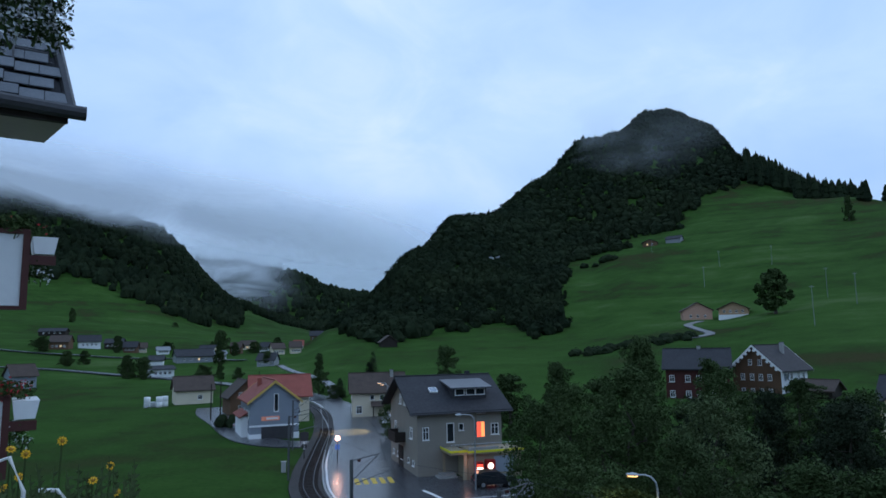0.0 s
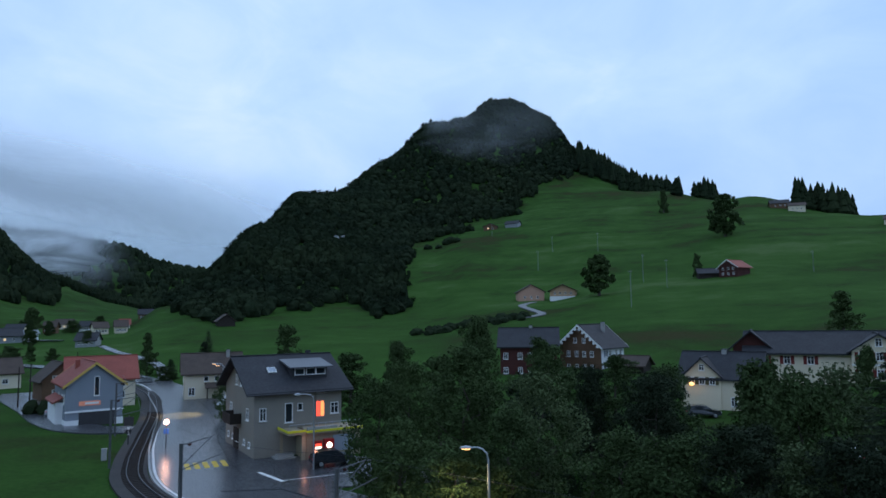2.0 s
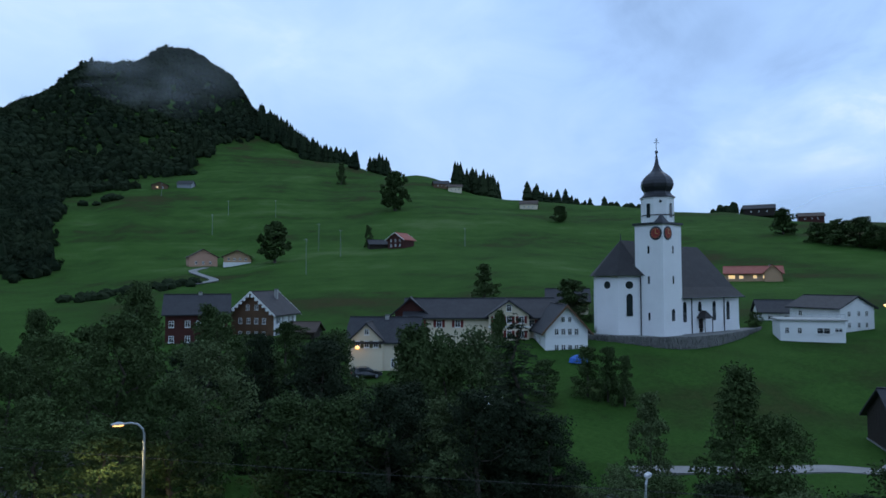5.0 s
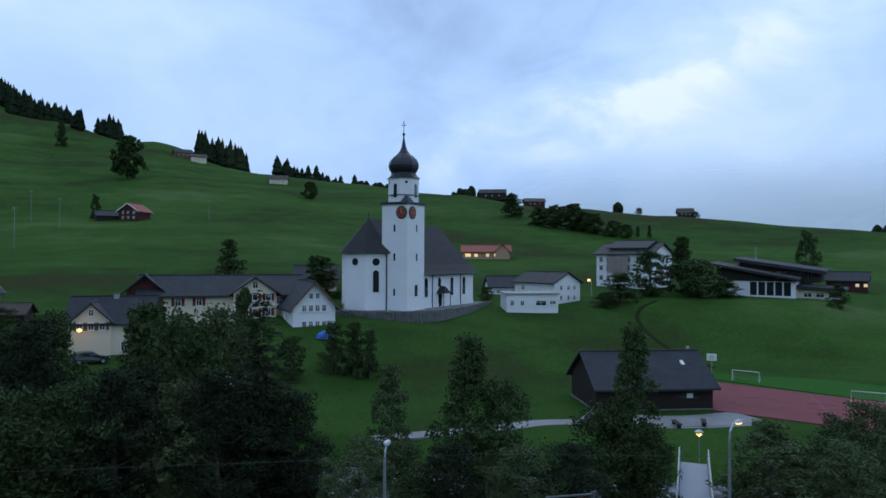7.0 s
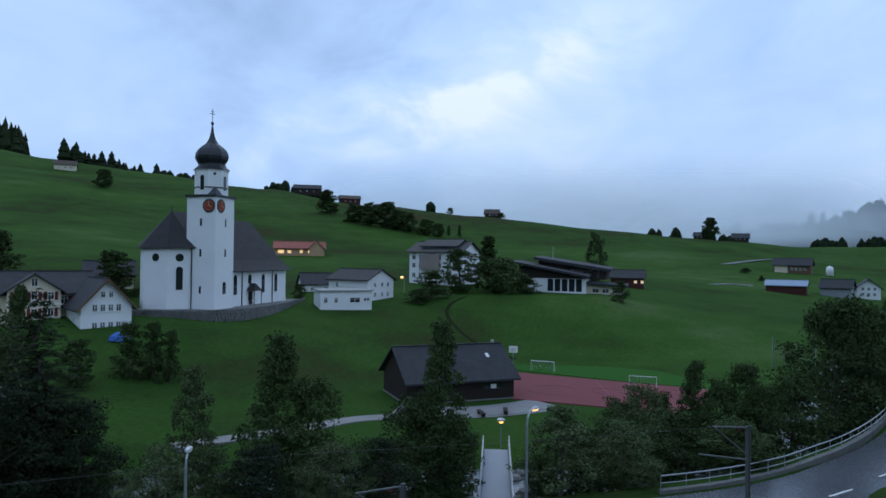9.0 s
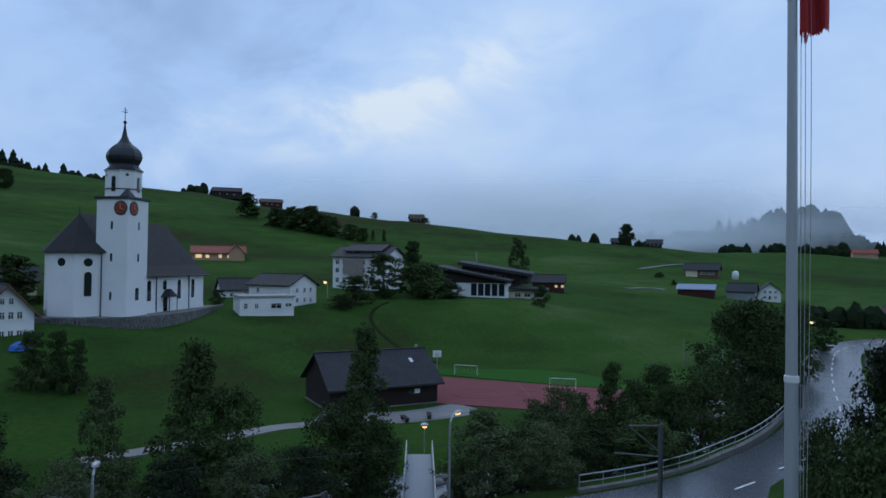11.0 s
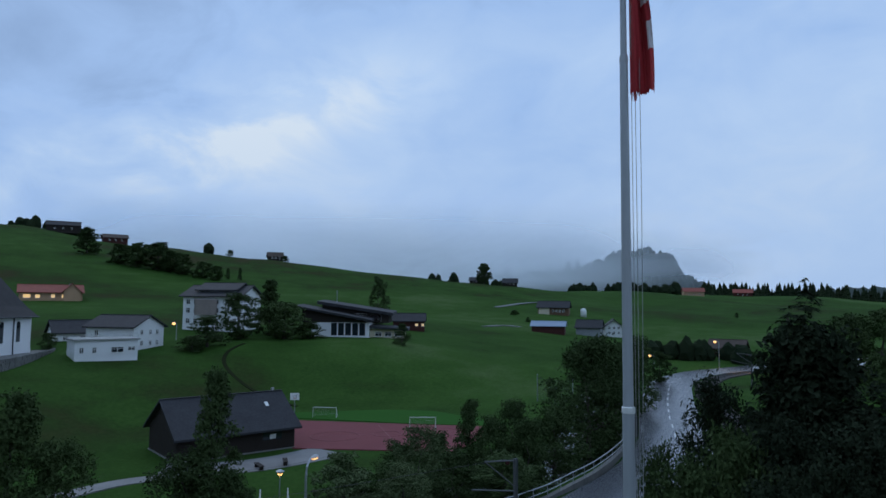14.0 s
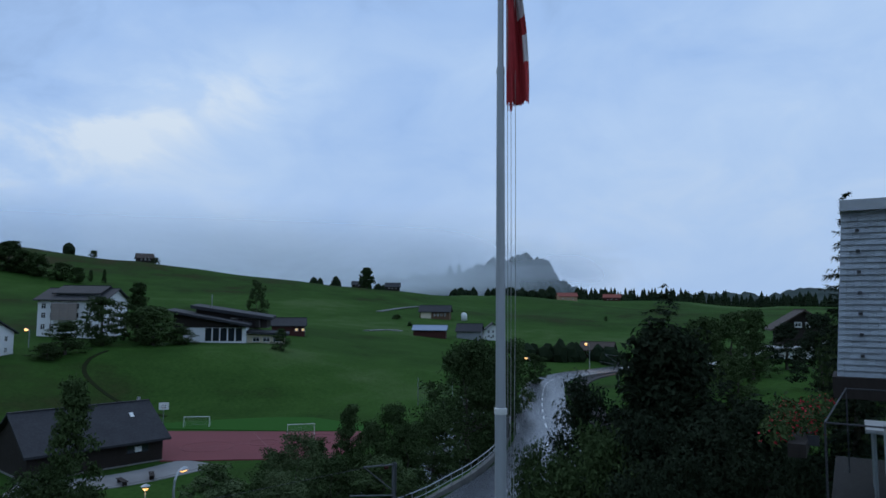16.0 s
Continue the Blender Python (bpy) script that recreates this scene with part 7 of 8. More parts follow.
mast(-7.4, 48.6, 0, 5.9, 40)
mast(-17.6, 72.6, 0, 6.4, 20)
mast(-21.8, 92.0, 0, 6.4, 15)
mast(2.4, 42.5, 0, 5.0, 35)
mast(25.5, 8.0, 0, 5.2, 150)
mast(37.3, -6.2, 0, 5.75, 128)
mast(112, -57.5, 0, 6.0, 60)
mast(-33, 130, 0.1, 6.4, 15)
solid("contact_wire", "thin dark overhead railway wire", "wire", join(*[tube([(a[0], a[1], 5.1), ((a[0] + b_[0]) / 2, (a[1] + b_[1]) / 2, 5.0), (b_[0], b_[1], 5.1)], 0.012, 4) for a, b_ in zip([(-28, 122), (-20.5, 97), (-15.0, 73), (-5.5, 53), (4, 45), (28, 14)], [(-20.5, 97), (-15.0, 73), (-5.5, 53), (4, 45), (28, 14), (40, -6)])]), DARK_STEEL)

# guard rail along the river side of the road
p_, w_ = along(ROAD, 2.0)
gr = thing("guard_rail", "grey steel pipe railing along the road", "railing")
line3 = [(p[0] - d[1] * 4.3, p[1] + d[0] * 4.3, float(road_z(p[0], p[1]))) for p, d in zip(p_[122:158], w_[122:158])]
part("top_rail", tube([(a, b2, c + 1.0) for a, b2, c in line3], 0.045), STEEL, gr)
part("lower_rail", tube([(a, b2, c + 0.55) for a, b2, c in line3], 0.035), STEEL, gr)
part("kerb_wall", ribbon(ROAD, 4.6, 4.2, 0.12, thick=0.7, start=244, end=314), STONE, gr)
for a, b2, c in line3:
    part("post", tube([(a, b2, c - 0.2), (a, b2, c + 1.0)], 0.03, 5), STEEL, gr)

# footbridge
fb = thing("footbridge", "pale steel footbridge over the river", "bridge", pose(39.0, 6.8, -0.75, 0, 0, 10.6))
part("deck", box(0, -0.9, -0.15, 13.5, 0.9, 0), mat("pale_blue_deck", (0.22, 0.25, 0.28), 0.4, (0.17, 0.19, 0.22), 0.6, 9, 0.6, 0.05), fb)
for s in (-1, 1):
    part("side_panel", box(0, s * 0.98 - 0.05, -0.3, 13.5, s * 0.98 + 0.05, 0.75), STEEL, fb)
    part("hand_rail", tube([(0, s * 0.98, 1.05), (13.5, s * 0.98, 1.05)], 0.04), STEEL, fb)
    for i in range(8):
        part("post", tube([(0.2 + i * 1.87, s * 0.98, 0.7), (0.2 + i * 1.87, s * 0.98, 1.05)], 0.03, 5), STEEL, fb)

# sports ground
hp = thing("basketball_hoop", "white basketball backboard on a steel post", "basketball hoop", pose(102.6, 16.0, -2.35, 0, 0, -80))
part("post", tube([(0, 0.6, -0.2), (0, 0.6, 2.6), (0, 0.1, 2.95)], 0.06), STEEL, hp)
part("backboard", box(-0.65, -0.03, 2.1, 0.65, 0.03, 3.1), TRIM, hp)
part("target", join(box(-0.25, -0.04, 2.35, 0.25, -0.031, 2.4), box(-0.25, -0.04, 2.7, 0.25, -0.031, 2.75), box(-0.25, -0.04, 2.4, -0.2, -0.031, 2.7), box(0.2, -0.04, 2.4, 0.25, -0.031, 2.7)), DARK_STEEL, hp)
part("ring", join(*[tube([(0.22 * math.cos(a), -0.28 + 0.22 * math.sin(a), 2.4), (0.22 * math.cos(a + 0.6), -0.28 + 0.22 * math.sin(a + 0.6), 2.4)], 0.015, 4) for a in np.arange(0, 6.28, 0.6)]), RED_PAINT, hp)


def goal(x, y, rz, wide):
    g = thing("goal", "white tubular football goal with net", "goal", pose(x, y, -2.33, 0, 0, rz), "goals")
    part("frame", join(tube([(0, 0, 0), (0, 0, 1.4), (wide, 0, 1.4), (wide, 0, 0)], 0.05), tube([(0, 0, 1.4), (0, 1.0, 0)], 0.025), tube([(wide, 0, 1.4), (wide, 1.0, 0)], 0.025)), TRIM, g)
    part("net", join(*[tube([(i * wide / 12, 0, 1.38), (i * wide / 12, 1.0, 0)], 0.008, 3) for i in range(13)], *[tube([(0, 1.0 * k / 6, 1.38 * (1 - k / 6)), (wide, 1.0 * k / 6, 1.38 * (1 - k / 6))], 0.008, 3) for k in range(1, 6)]), CONCRETE, g)


goal(100.2, 13.0, -97, 3.4)
goal(91.4, -0.8, -88, 3.4)
cl_ = [box(-0.04, -9, 0, 0.04, 9, 0.006), box(-7, -0.04, 0, 7, 0.04, 0.006)]
for rr_, cx, cy in ((1.8, 0, 0), (3.0, 0, -6.5), (3.0, 0, 6.5)):
    cl_ += [tube([(cx + rr_ * math.cos(a), cy + rr_ * math.sin(a), 0.003), (cx + rr_ * math.cos(a + 0.27), cy + rr_ * math.sin(a + 0.27), 0.003)], 0.03, 4) for a in np.arange(0, 6.28, 0.26)]
solid("court_lines", "thin pale court lines on red rubber", "court marking", join(*cl_), mat("faded_court_line", (0.27, 0.11, 0.11), 0.8), pose(87.5, 2.0, -2.355, 0, 0, 12))
ns_ = thing("ball_net", "dark ball-stop net on posts", "net", pose(106, -26, -2.3, 0, 0, 40))
part("net", join(*[box(i * 0.4, -0.01, 0.1, i * 0.4 + 0.03, 0.01, 4.4) for i in range(18)], *[box(0, -0.012, 0.3 + k * 0.4, 7.0, 0.012, 0.33 + k * 0.4) for k in range(11)]), DARK_STEEL, ns_)
for i in range(2):
    part("post", tube([(i * 7.0, 0, -0.2), (i * 7.0, 0, 5.0)], 0.06), STEEL, ns_)


def bench(az, far, rz):
    x, y, z = stand(az, far)
    t = thing("picnic_bench", "dark wooden picnic bench on grass", "bench", pose(x, y, z, 0, 0, rz), "picnic benches")
    part("seat", join(box(-1.0, -0.25, 0.42, 1.0, -0.02, 0.48), box(-1.0, 0.02, 0.42, 1.0, 0.25, 0.48)), WOOD_DARK, t)
    for s in (-0.7, 0.7):
        part("leg", box(s - 0.06, -0.2, -0.1, s + 0.06, 0.2, 0.42), WOOD_DARK, t)


for az, far, rz in ((66.6, 48.6, 20), (68.6, 49, 25), (66.4, 46.5, 15), (69.2, 46.5, 10), (78.6, 71.5, 30), (80.6, 73.0, 12)):
    bench(az, far, rz)
rng = random.Random(3)
st = []
for i in range(70):
    x, y, z = stand(45 + i * 0.17, 58.6 + rng.uniform(-0.4, 0.4))
    s = rng.uniform(0.25, 0.5)
    v, f = lathe([(s * 0.9, -0.2), (s, 0.15), (s * 0.7, s * 0.7), (s * 0.15, s * 0.85)], 6, rng.random())
    st.append(([(x + a * rng.uniform(0.8, 1.2), y + b2 * rng.uniform(0.8, 1.2), z + c) for a, b2, c in v], f))
solid("boulder_row", "row of pale boulders along the footpath", "stones", join(*st), STONE, kind="stuff")


# ---- vehicles ----
def car(x, y, z, rz, paint, label, van=False):
    t = thing("car", label, "car", pose(x, y, z, 0, 0, rz), "parked cars")
    prof = [(-2.05, 0.35), (-2.1, 0.75), (-1.95, 0.95), (-1.5, 1.42), (-0.9, 1.5), (0.3, 1.48), (0.95, 1.0), (1.9, 0.85), (2.08, 0.6), (2.05, 0.35)]
    if van:
        prof = [(-2.2, 0.35), (-2.25, 1.2), (-2.1, 1.95), (0.6, 2.0), (1.3, 1.3), (2.1, 1.05), (2.2, 0.6), (2.15, 0.35)]
    n = len(prof)
    v = [(a, s * (0.84 if b > 1.0 else 0.9) * (0.88 if b > 1.3 else 1), b) for s in (-1, 1) for a, b in prof]
    f = [tuple(range(n)), tuple(range(2 * n - 1, n - 1, -1))] + [(i, i + n, (i + 1) % n + n, (i + 1) % n) for i in range(n)]
    body = part("body", (v, f), paint, t)
    if not van:
        for s in (-1, 1):
            part("side_glass", ([(-1.45, s * 0.845, 0.98), (0.75, s * 0.845, 0.98), (0.25, s * 0.80, 1.38), (-1.2, s * 0.80, 1.38)], [(0, 1, 2, 3) if s < 0 else (3, 2, 1, 0)]), PANE, body)
        part("windscreen", ([(0.98, -0.72, 1.02), (0.98, 0.72, 1.02), (0.38, 0.68, 1.47), (0.38, -0.68, 1.47)], [(0, 1, 2, 3)]), PANE, body)
        part("rear_glass", ([(-1.95, 0.7, 0.99), (-1.95, -0.7, 0.99), (-1.56, -0.66, 1.4), (-1.56, 0.66, 1.4)], [(0, 1, 2, 3)]), PANE, body)
    for ax in (-1.3, 1.3):
        for s in (-1, 1):
            wl_ = part("wheel", moved(lathe([(0.3, -0.1), (0.33, -0.06), (0.33, 0.06), (0.3, 0.1)], 14), pose(ax, s * 0.83, 0.33, 90)), RUBBER, t)
            part("rim", moved(lathe([(0.2, -0.105), (0.2, 0.105)], 10), pose(ax, s * 0.83, 0.33, 90)), STEEL, wl_)
    for s in (-0.65, 0.65):
        part("headlight", box(2.0, s - 0.16, 0.62, 2.07, s + 0.16, 0.76), TRIM, t)
        part("tail_light", box(-2.12, s - 0.14, 0.72, -2.05, s + 0.14, 0.86), RED_PAINT, t)
    return t


car(-8.3, 103.0, 0.08, 100, CAR_SILVER, "silver parked hatchback beside the road")
car(-7.0, 98.5, 0.08, 105, CAR_WHITE, "pale parked car beside the road")
car(-5.6, 94.0, 0.08, 100, CAR_DARK, "dark parked car beside the shop")
car(3.4, 67.8, 0.05, 12, CAR_DARK, "dark car parked before the shop window")
car(-34.5, 113.0, 0.2, 70, CAR_SILVER, "grey car parked on the drive")
car(-32.0, 108.5, 0.15, 70, CAR_DARK, "black car parked beside the blue-grey house")
x, y, z = stand(124.3, 98)
car(x, y, z, 120, CAR_WHITE, "white parked van near the garage", True)
x, y, z = stand(43.0, 76)
car(x, y, z, 30, CAR_WHITE, "white car behind the trees")
x, y, z = stand(32.4, 92)
car(x, y, z, -20, CAR_DARK, "black car before the cream house")
rng = random.Random(9)
for i in range(9):
    x, y, z = stand(-24.2 + (i % 4) * 0.42, 163 + (i % 2) * 1.2)
    solid("hay_bale", "white plastic-wrapped round hay bale", "hay bale", lathe([(0.55, 0), (0.65, 0.12), (0.66, 1.0), (0.55, 1.15), (0.1, 1.18)], 14), WHITE, pose(x, y, z - 0.05 + (1.15 if i > 5 else 0)), "hay bales", shade=True)
for az, far, h in ((27.4, 250, 13), (20.0, 420, 12), (28.4, 330, 13), (30.2, 300, 12), (24.9, 460, 12), (16.2, 560, 10), (21.2, 480, 11), (40.6, 330, 9)):
    x, y, z = stand(az, far)
    pp = thing("power_pole", "thin pale wooden power pole on the slope", "pole", pose(x, y, z), "power poles")
    part("post", tube([(0, 0, -0.5), (0, 0, h)], [0.10, 0.07], 6), SHINGLE, pp)
    part("crossarm", box(-0.8, -0.06, h - 0.6, 0.8, 0.06, h - 0.48), CONCRETE, pp)
for az, far in ((-18.9, 140), (-16.0, 190), (-12.6, 150), (-19.6, 132)):
    x, y, z = stand(az, far)
    solid("field_pole", "dark wooden pole in the field", "pole", tube([(0, 0, -0.3), (0, 0, 6.5)], [0.13, 0.09], 6), WOOD_DARK, pose(x, y, z), "field poles")
fp = thing("fence", "thin field fence with wooden posts along the meadow", "fence")
fpost = mesh("post", tube([(0, 0, -0.2), (0, 0, 1.2)], 0.06, 5), WOOD_DARK)
for i in range(60):
    x, y, z = stand(8.5 + i * 0.19, 470 + 10 * math.sin(i * 0.2))
    part("post", fpost, None, fp, m=pose(x, y, z))


# ---- the flagpole before the balcony ----
fx, fy = 10.43, -3.62
gz_ = float(ground_z(fx, fy))
fpole = thing("flagpole", "tall pale metal flagpole with joint bands", "flagpole", pose(fx, fy, 0))
POLE_WHITE = mat("brushed_pole_metal", (0.40, 0.42, 0.44), 0.4, (0.33, 0.35, 0.37), 1.0, 30.0, 0.6, 0.03, metal=0.1, stretch=(1, 1, 0.1))
part("lower_tube", tube([(0, 0, gz_ - 0.3), (0, 0, 12.42)], [0.10, 0.088], 32), POLE_WHITE, fpole)
part("middle_tube", tube([(0, 0, 12.4), (0, 0, 17.75)], [0.078, 0.062], 32), POLE_WHITE, fpole)
part("upper_tube", tube([(0, 0, 17.7), (0, 0, 22.5)], [0.05, 0.042], 32), POLE_WHITE, fpole)
part("joint_band", lathe([(0.09, 12.36), (0.098, 12.37), (0.098, 12.45), (0.086, 12.46)], 16), TRIM, fpole)
part("joint_band", lathe([(0.066, 17.66), (0.068, 17.67), (0.062, 17.76), (0.05, 17.78)], 16), POLE_WHITE, fpole)
part("finial", lathe([(0.02, 22.5), (0.09, 22.56), (0.11, 22.66), (0.07, 22.76), (0.01, 22.8)], 12), POLE_WHITE, fpole)
side = Vector((-math.sin(radians(17)), -math.cos(radians(17)), 0))
for off, sag in ((0.115, 0.0), (0.15, 0.02), (0.19, 0.05)):
    part("halyard", tube([tuple(side * (off + sag * math.sin(math.pi * u)) + Vector((0.02, 0, 10.5 + 11.5 * u))) for u in np.linspace(0, 1, 12)], 0.005, 5), CONCRETE, fpole)
part("cleat", box(0.06, -0.16, 12.0, 0.1, -0.06, 12.3), DARK_STEEL, fpole)


def flag():
    """Hangs limp in folds; worn to threads at the foot."""
    n, k = 40, 60
    v, uv = [], []
    for i in range(k + 1):
        u = i / k
        z = 21.6 - u * 4.45
        w = 0.46 * (0.75 + 0.3 * math.sin(2.4 + u * 5.0)) * (1.0 if u < 0.72 else 1.0 - (u - 0.72) * 0.9)
        for j in range(n + 1):
            s = j / n
            fold = 0.10 * math.sin(s * 9.0 + u * 3.0) + 0.035 * math.sin(s * 21 - u * 7)
            p = side * (0.09 + w * s) + Vector((math.cos(radians(17)), -math.sin(radians(17)), 0)) * fold * (0.35 + s)
            fray = 0.0
            if u > 0.93:
                fray = 0.09 * noise.noise((j * 0.9, 3.1, 0)) + 0.03 * ((j * 7) % 5) / 5
            v.append((p.x, p.y, z + fray * (u - 0.93) / 0.07))
    f = [(i * (n + 1) + j, i * (n + 1) + j + 1, (i + 1) * (n + 1) + j + 1, (i + 1) * (n + 1) + j) for i in range(k) for j in range(n)]
    red = []
    for q in f:
        row, col = divmod(q[0], n + 1)
        if not ((30 < row < 41 and col > 24) or (44 < row < 51 and col > 30)):
            red.append(q)
    white = [q for q in f if q not in set(red)]
    t = thing("flag", "faded red flag hanging limp with frayed end", "flag", pose(fx, fy, 0))
    part("cloth", (v, red), FLAG_RED, t, shade=True)
    part("white_field", (v, white), mat("white_cloth", (0.62, 0.58, 0.58), 0.85, (0.5, 0.42, 0.42), 1.2, 18), t, "white part of the flag", shade=True)
    threads = []
    rg = random.Random(4)
    for i in range(14):
        s = 0.1 + 0.2 * rg.random()
        p = side * s
        z0 = 17.2 + rg.uniform(-0.02, 0.05)
        threads.append(tube([(p.x, p.y, z0), (p.x + rg.uniform(-0.02, 0.02), p.y + rg.uniform(-0.02, 0.02), z0 - rg.uniform(0.05, 0.2))], 0.006, 3))
    part("frayed_threads", join(*threads), FLAG_RED, t)


flag()


# ---- the hotel: balcony underfoot, wing with flower balconies, shingled annex ----
solid("balcony_floor", "plain concrete balcony floor", "balcony", box(-2.6, -2.4, 12.1, 1.3, 1.5, 12.35), CONCRETE, kind="structure")
pr = solid("balcony_parapet", "dark wooden balcony parapet", "parapet", join(box(-2.6, 1.4, 12.35, 1.35, 1.5, 13.1), box(1.25, -2.4, 12.35, 1.35, 1.5, 13.1)), WOOD_BROWN, kind="structure")
solid("wall_hotel", "white plastered hotel wall behind the balcony", "wall", box(-9.0, -8.0, 1.0, -2.6, 1.6, 21.0), WHITE, kind="structure")

ROT = radians(-33.7)
BASE = Matrix(((math.cos(ROT), math.sin(ROT), 0, 0), (-math.sin(ROT), math.cos(ROT), 0, 0), (0, 0, 1, 0), (0, 0, 0, 1)))
# in this frame y points along the bearing of the wing, x to the right of it


def blossoms(name, label, spots, spread, colour, leaf_mat, n_leaf, n_flower, leaf, flower, m, seed, droop=0.0, category="flowers"):
    rg = random.Random(seed)
    t = thing(name, label, category, m)
    cl = [(x, y, z, spread) for x, y, z in spots]
    part("leaves", leaves(rg, cl, n_leaf, leaf), leaf_mat, t)
    part("stems", join(*[tube([(x, y, z - spread * 1.2), (x + rg.uniform(-0.05, 0.05), y, z)], 0.008, 4) for x, y, z in spots]), leaf_mat, t)
    v, f = leaves(rg, [(x, y, z - droop, spread * 1.1) for x, y, z in spots], n_flower, flower)
    part("petals", (v, f), colour, t)
    return t


PETAL_RED = mat("geranium_red", (0.42, 0.02, 0.035), 0.7, (0.3, 0.015, 0.025), 4, 30, 0.6, 0)
PETAL_WHITE = mat("white_petals", (0.62, 0.64, 0.66), 0.7, (0.45, 0.47, 0.5), 4, 30, 0.6, 0)
PETAL_YELLOW = mat("yellow_petals", (0.80, 0.48, 0.02), 0.6, (0.7, 0.36, 0.02), 6, 40, 0.6, 0, island=0.3)
BALCONY_RED = mat("dark_red_brown_paint", (0.085, 0.03, 0.026), 0.6, (0.06, 0.022, 0.02), 1, 14, 0.6, 0.1)


def flower_balcony(z, right, name_label, seed, red):
    t = thing("balcony", name_label, "balcony", BASE @ pose(0, 10, z), "wing balconies")
    part("panel", box(-3.0, 0, -0.9, right, 0.08, 0.0), WHITE, t, "white rendered panel")
    part("frame", join(box(-3.0, -0.03, 0.0, right + 0.06, 0.1, 0.06), box(right, -0.03, -0.95, right + 0.08, 0.1, 0.05), box(-3.0, -0.02, -0.95, right, 0.1, -0.905)), BALCONY_RED, t)
    part("slab", box(-3.0, 0.0, -1.1, right - 0.2, 1.2, -0.96), CONCRETE, t)
    fbx = thing("flower_box", "white flower box on the balcony corner", "flower box", BASE @ pose(right + 0.1, 10, z - 0.02), "flower boxes")
    part("trough", ([(0, 0, 0), (0.29, 0, 0), (0.29, 0.8, 0), (0, 0.8, 0), (0.03, 0, -0.22), (0.25, 0, -0.22), (0.25, 0.8, -0.22), (0.03, 0.8, -0.22)], [(0, 1, 5, 4), (1, 2, 6, 5), (2, 3, 7, 6), (3, 0, 4, 7), (4, 5, 6, 7), (0, 3, 2, 1)]), WHITE, fbx)
    part("bracket", box(-0.02, 0.0, -0.36, 0.27, 0.06, -0.24), BALCONY_RED, fbx)
    spots = [(right - 0.1 + 0.08 * i, 10 + 0.1 * i, z + 0.1) for i in range(5)] + [(-0.2 + right + 0.1 * i, 10.1, z + 0.16) for i in range(3)]
    blossoms("geraniums", "red geraniums and green leaves in the box" if red else "leafy green balcony plants in the box", spots, 0.14, PETAL_RED, LEAF, 60, 26 if red else 3, 0.035, 0.025, BASE, seed)
    blossoms("trailing_flowers", "pale trailing flowers below the box", [(right + 0.16, 10.1, z - 0.36), (right + 0.22, 10.1, z - 0.5), (right + 0.1, 10.1, z - 0.46)], 0.13, PETAL_WHITE, LEAF, 50, 30, 0.03, 0.02, BASE, seed + 1)


flower_balcony(15.41, 0.14, "white hotel balcony with dark red frame", 11, False)
flower_balcony(13.36, 0.04, "lower white hotel balcony with red flowers", 13, True)

rf = thing("hotel_roof", "dark shingled hotel roof with gutter and pale soffit", "roof", BASE @ pose(0, 9, -0.12))
part("slates", slab([(-3.2, 0.0, 17.02), (0.50, 0.0, 16.90), (-0.02, 2.6, 20.4), (-3.2, 2.6, 20.4)], 0.12), ROOF_DARK, rf)
course = []
for i in range(16):
    u = i / 16
    xr = 0.50 - 0.52 * u
    for j in range(14):
        x1 = xr - j * 0.26 - (0.13 if i % 2 else 0)
        if x1 > -3.0:
            course.append((x1, u))
tile = mesh("roof_slate", slab([(0, 0, 0.03), (0.25, 0, 0.03), (0.25, 0.2, 0.022), (0, 0.2, 0.022)], 0.02), mat("grey_slate", (0.15, 0.165, 0.185), 0.45, (0.10, 0.11, 0.13), 2, 20, 0.8, 0.2, each=0.4))
pitch = math.degrees(math.atan2(3.45, 2.6))
for x1, u in course:
    if x1 > -1.6:
        part("roof_slate", tile, None, rf, m=pose(x1 - 0.25, 2.6 * u, 17.0 + 3.42 * u - 0.03 * (x1 > 0), pitch))
part("verge", tube([(0.53, -0.02, 16.92), (0.01, 2.58, 20.42)], 0.06, 6), DARK_STEEL, rf)
part("gutter", tube([(-3.2, -0.12, 17.0), (0.60, -0.12, 16.86), (0.68, -0.12, 16.86)], 0.085, 10), DARK_STEEL, rf)
part("fascia", box(-3.2, -0.04, 16.75, 0.5, 0.04, 16.95), WOOD_DARK, rf)
part("soffit", slab([(-3.2, 0.05, 16.80), (0.48, 0.05, 16.80), (0.30, 1.0, 16.79), (-3.2, 1.0, 16.82)], 0.05), mat("beige_soffit", (0.42, 0.38, 0.31), 0.8, (0.34, 0.3, 0.25)), rf)
part("snow_guard", join(tube([(-2.5, 0.5, 17.72), (0.32, 0.5, 17.64)], 0.013), tube([(-2.5, 0.62, 17.88), (0.28, 0.62, 17.80)], 0.018), *[tube([(x1, 0.42, 17.55), (x1, 0.5, 17.72), (x1, 0.62, 17.86)], 0.015, 4) for x1 in (-1.4, -0.7, -0.1)]), DARK_STEEL, rf)
blossoms("hanging_flowers", "overhanging mass of small white flowers", [(-0.34 + 0.095 * (i % 6), 4 + 0.06 * (i % 3), 16.10 - 0.10 * (i // 6) - 0.02 * (i % 4) - 0.05 * (i % 6 < 3)) for i in range(30)], 0.10, PETAL_WHITE, LEAF, 70, 46, 0.020, 0.017, BASE, 21)
solid("wing_wall", "white hotel wing wall behind the balconies", "wall", box(-6, 11.2, 1, -0.9, 18, 16.6), WHITE, BASE, kind="structure")

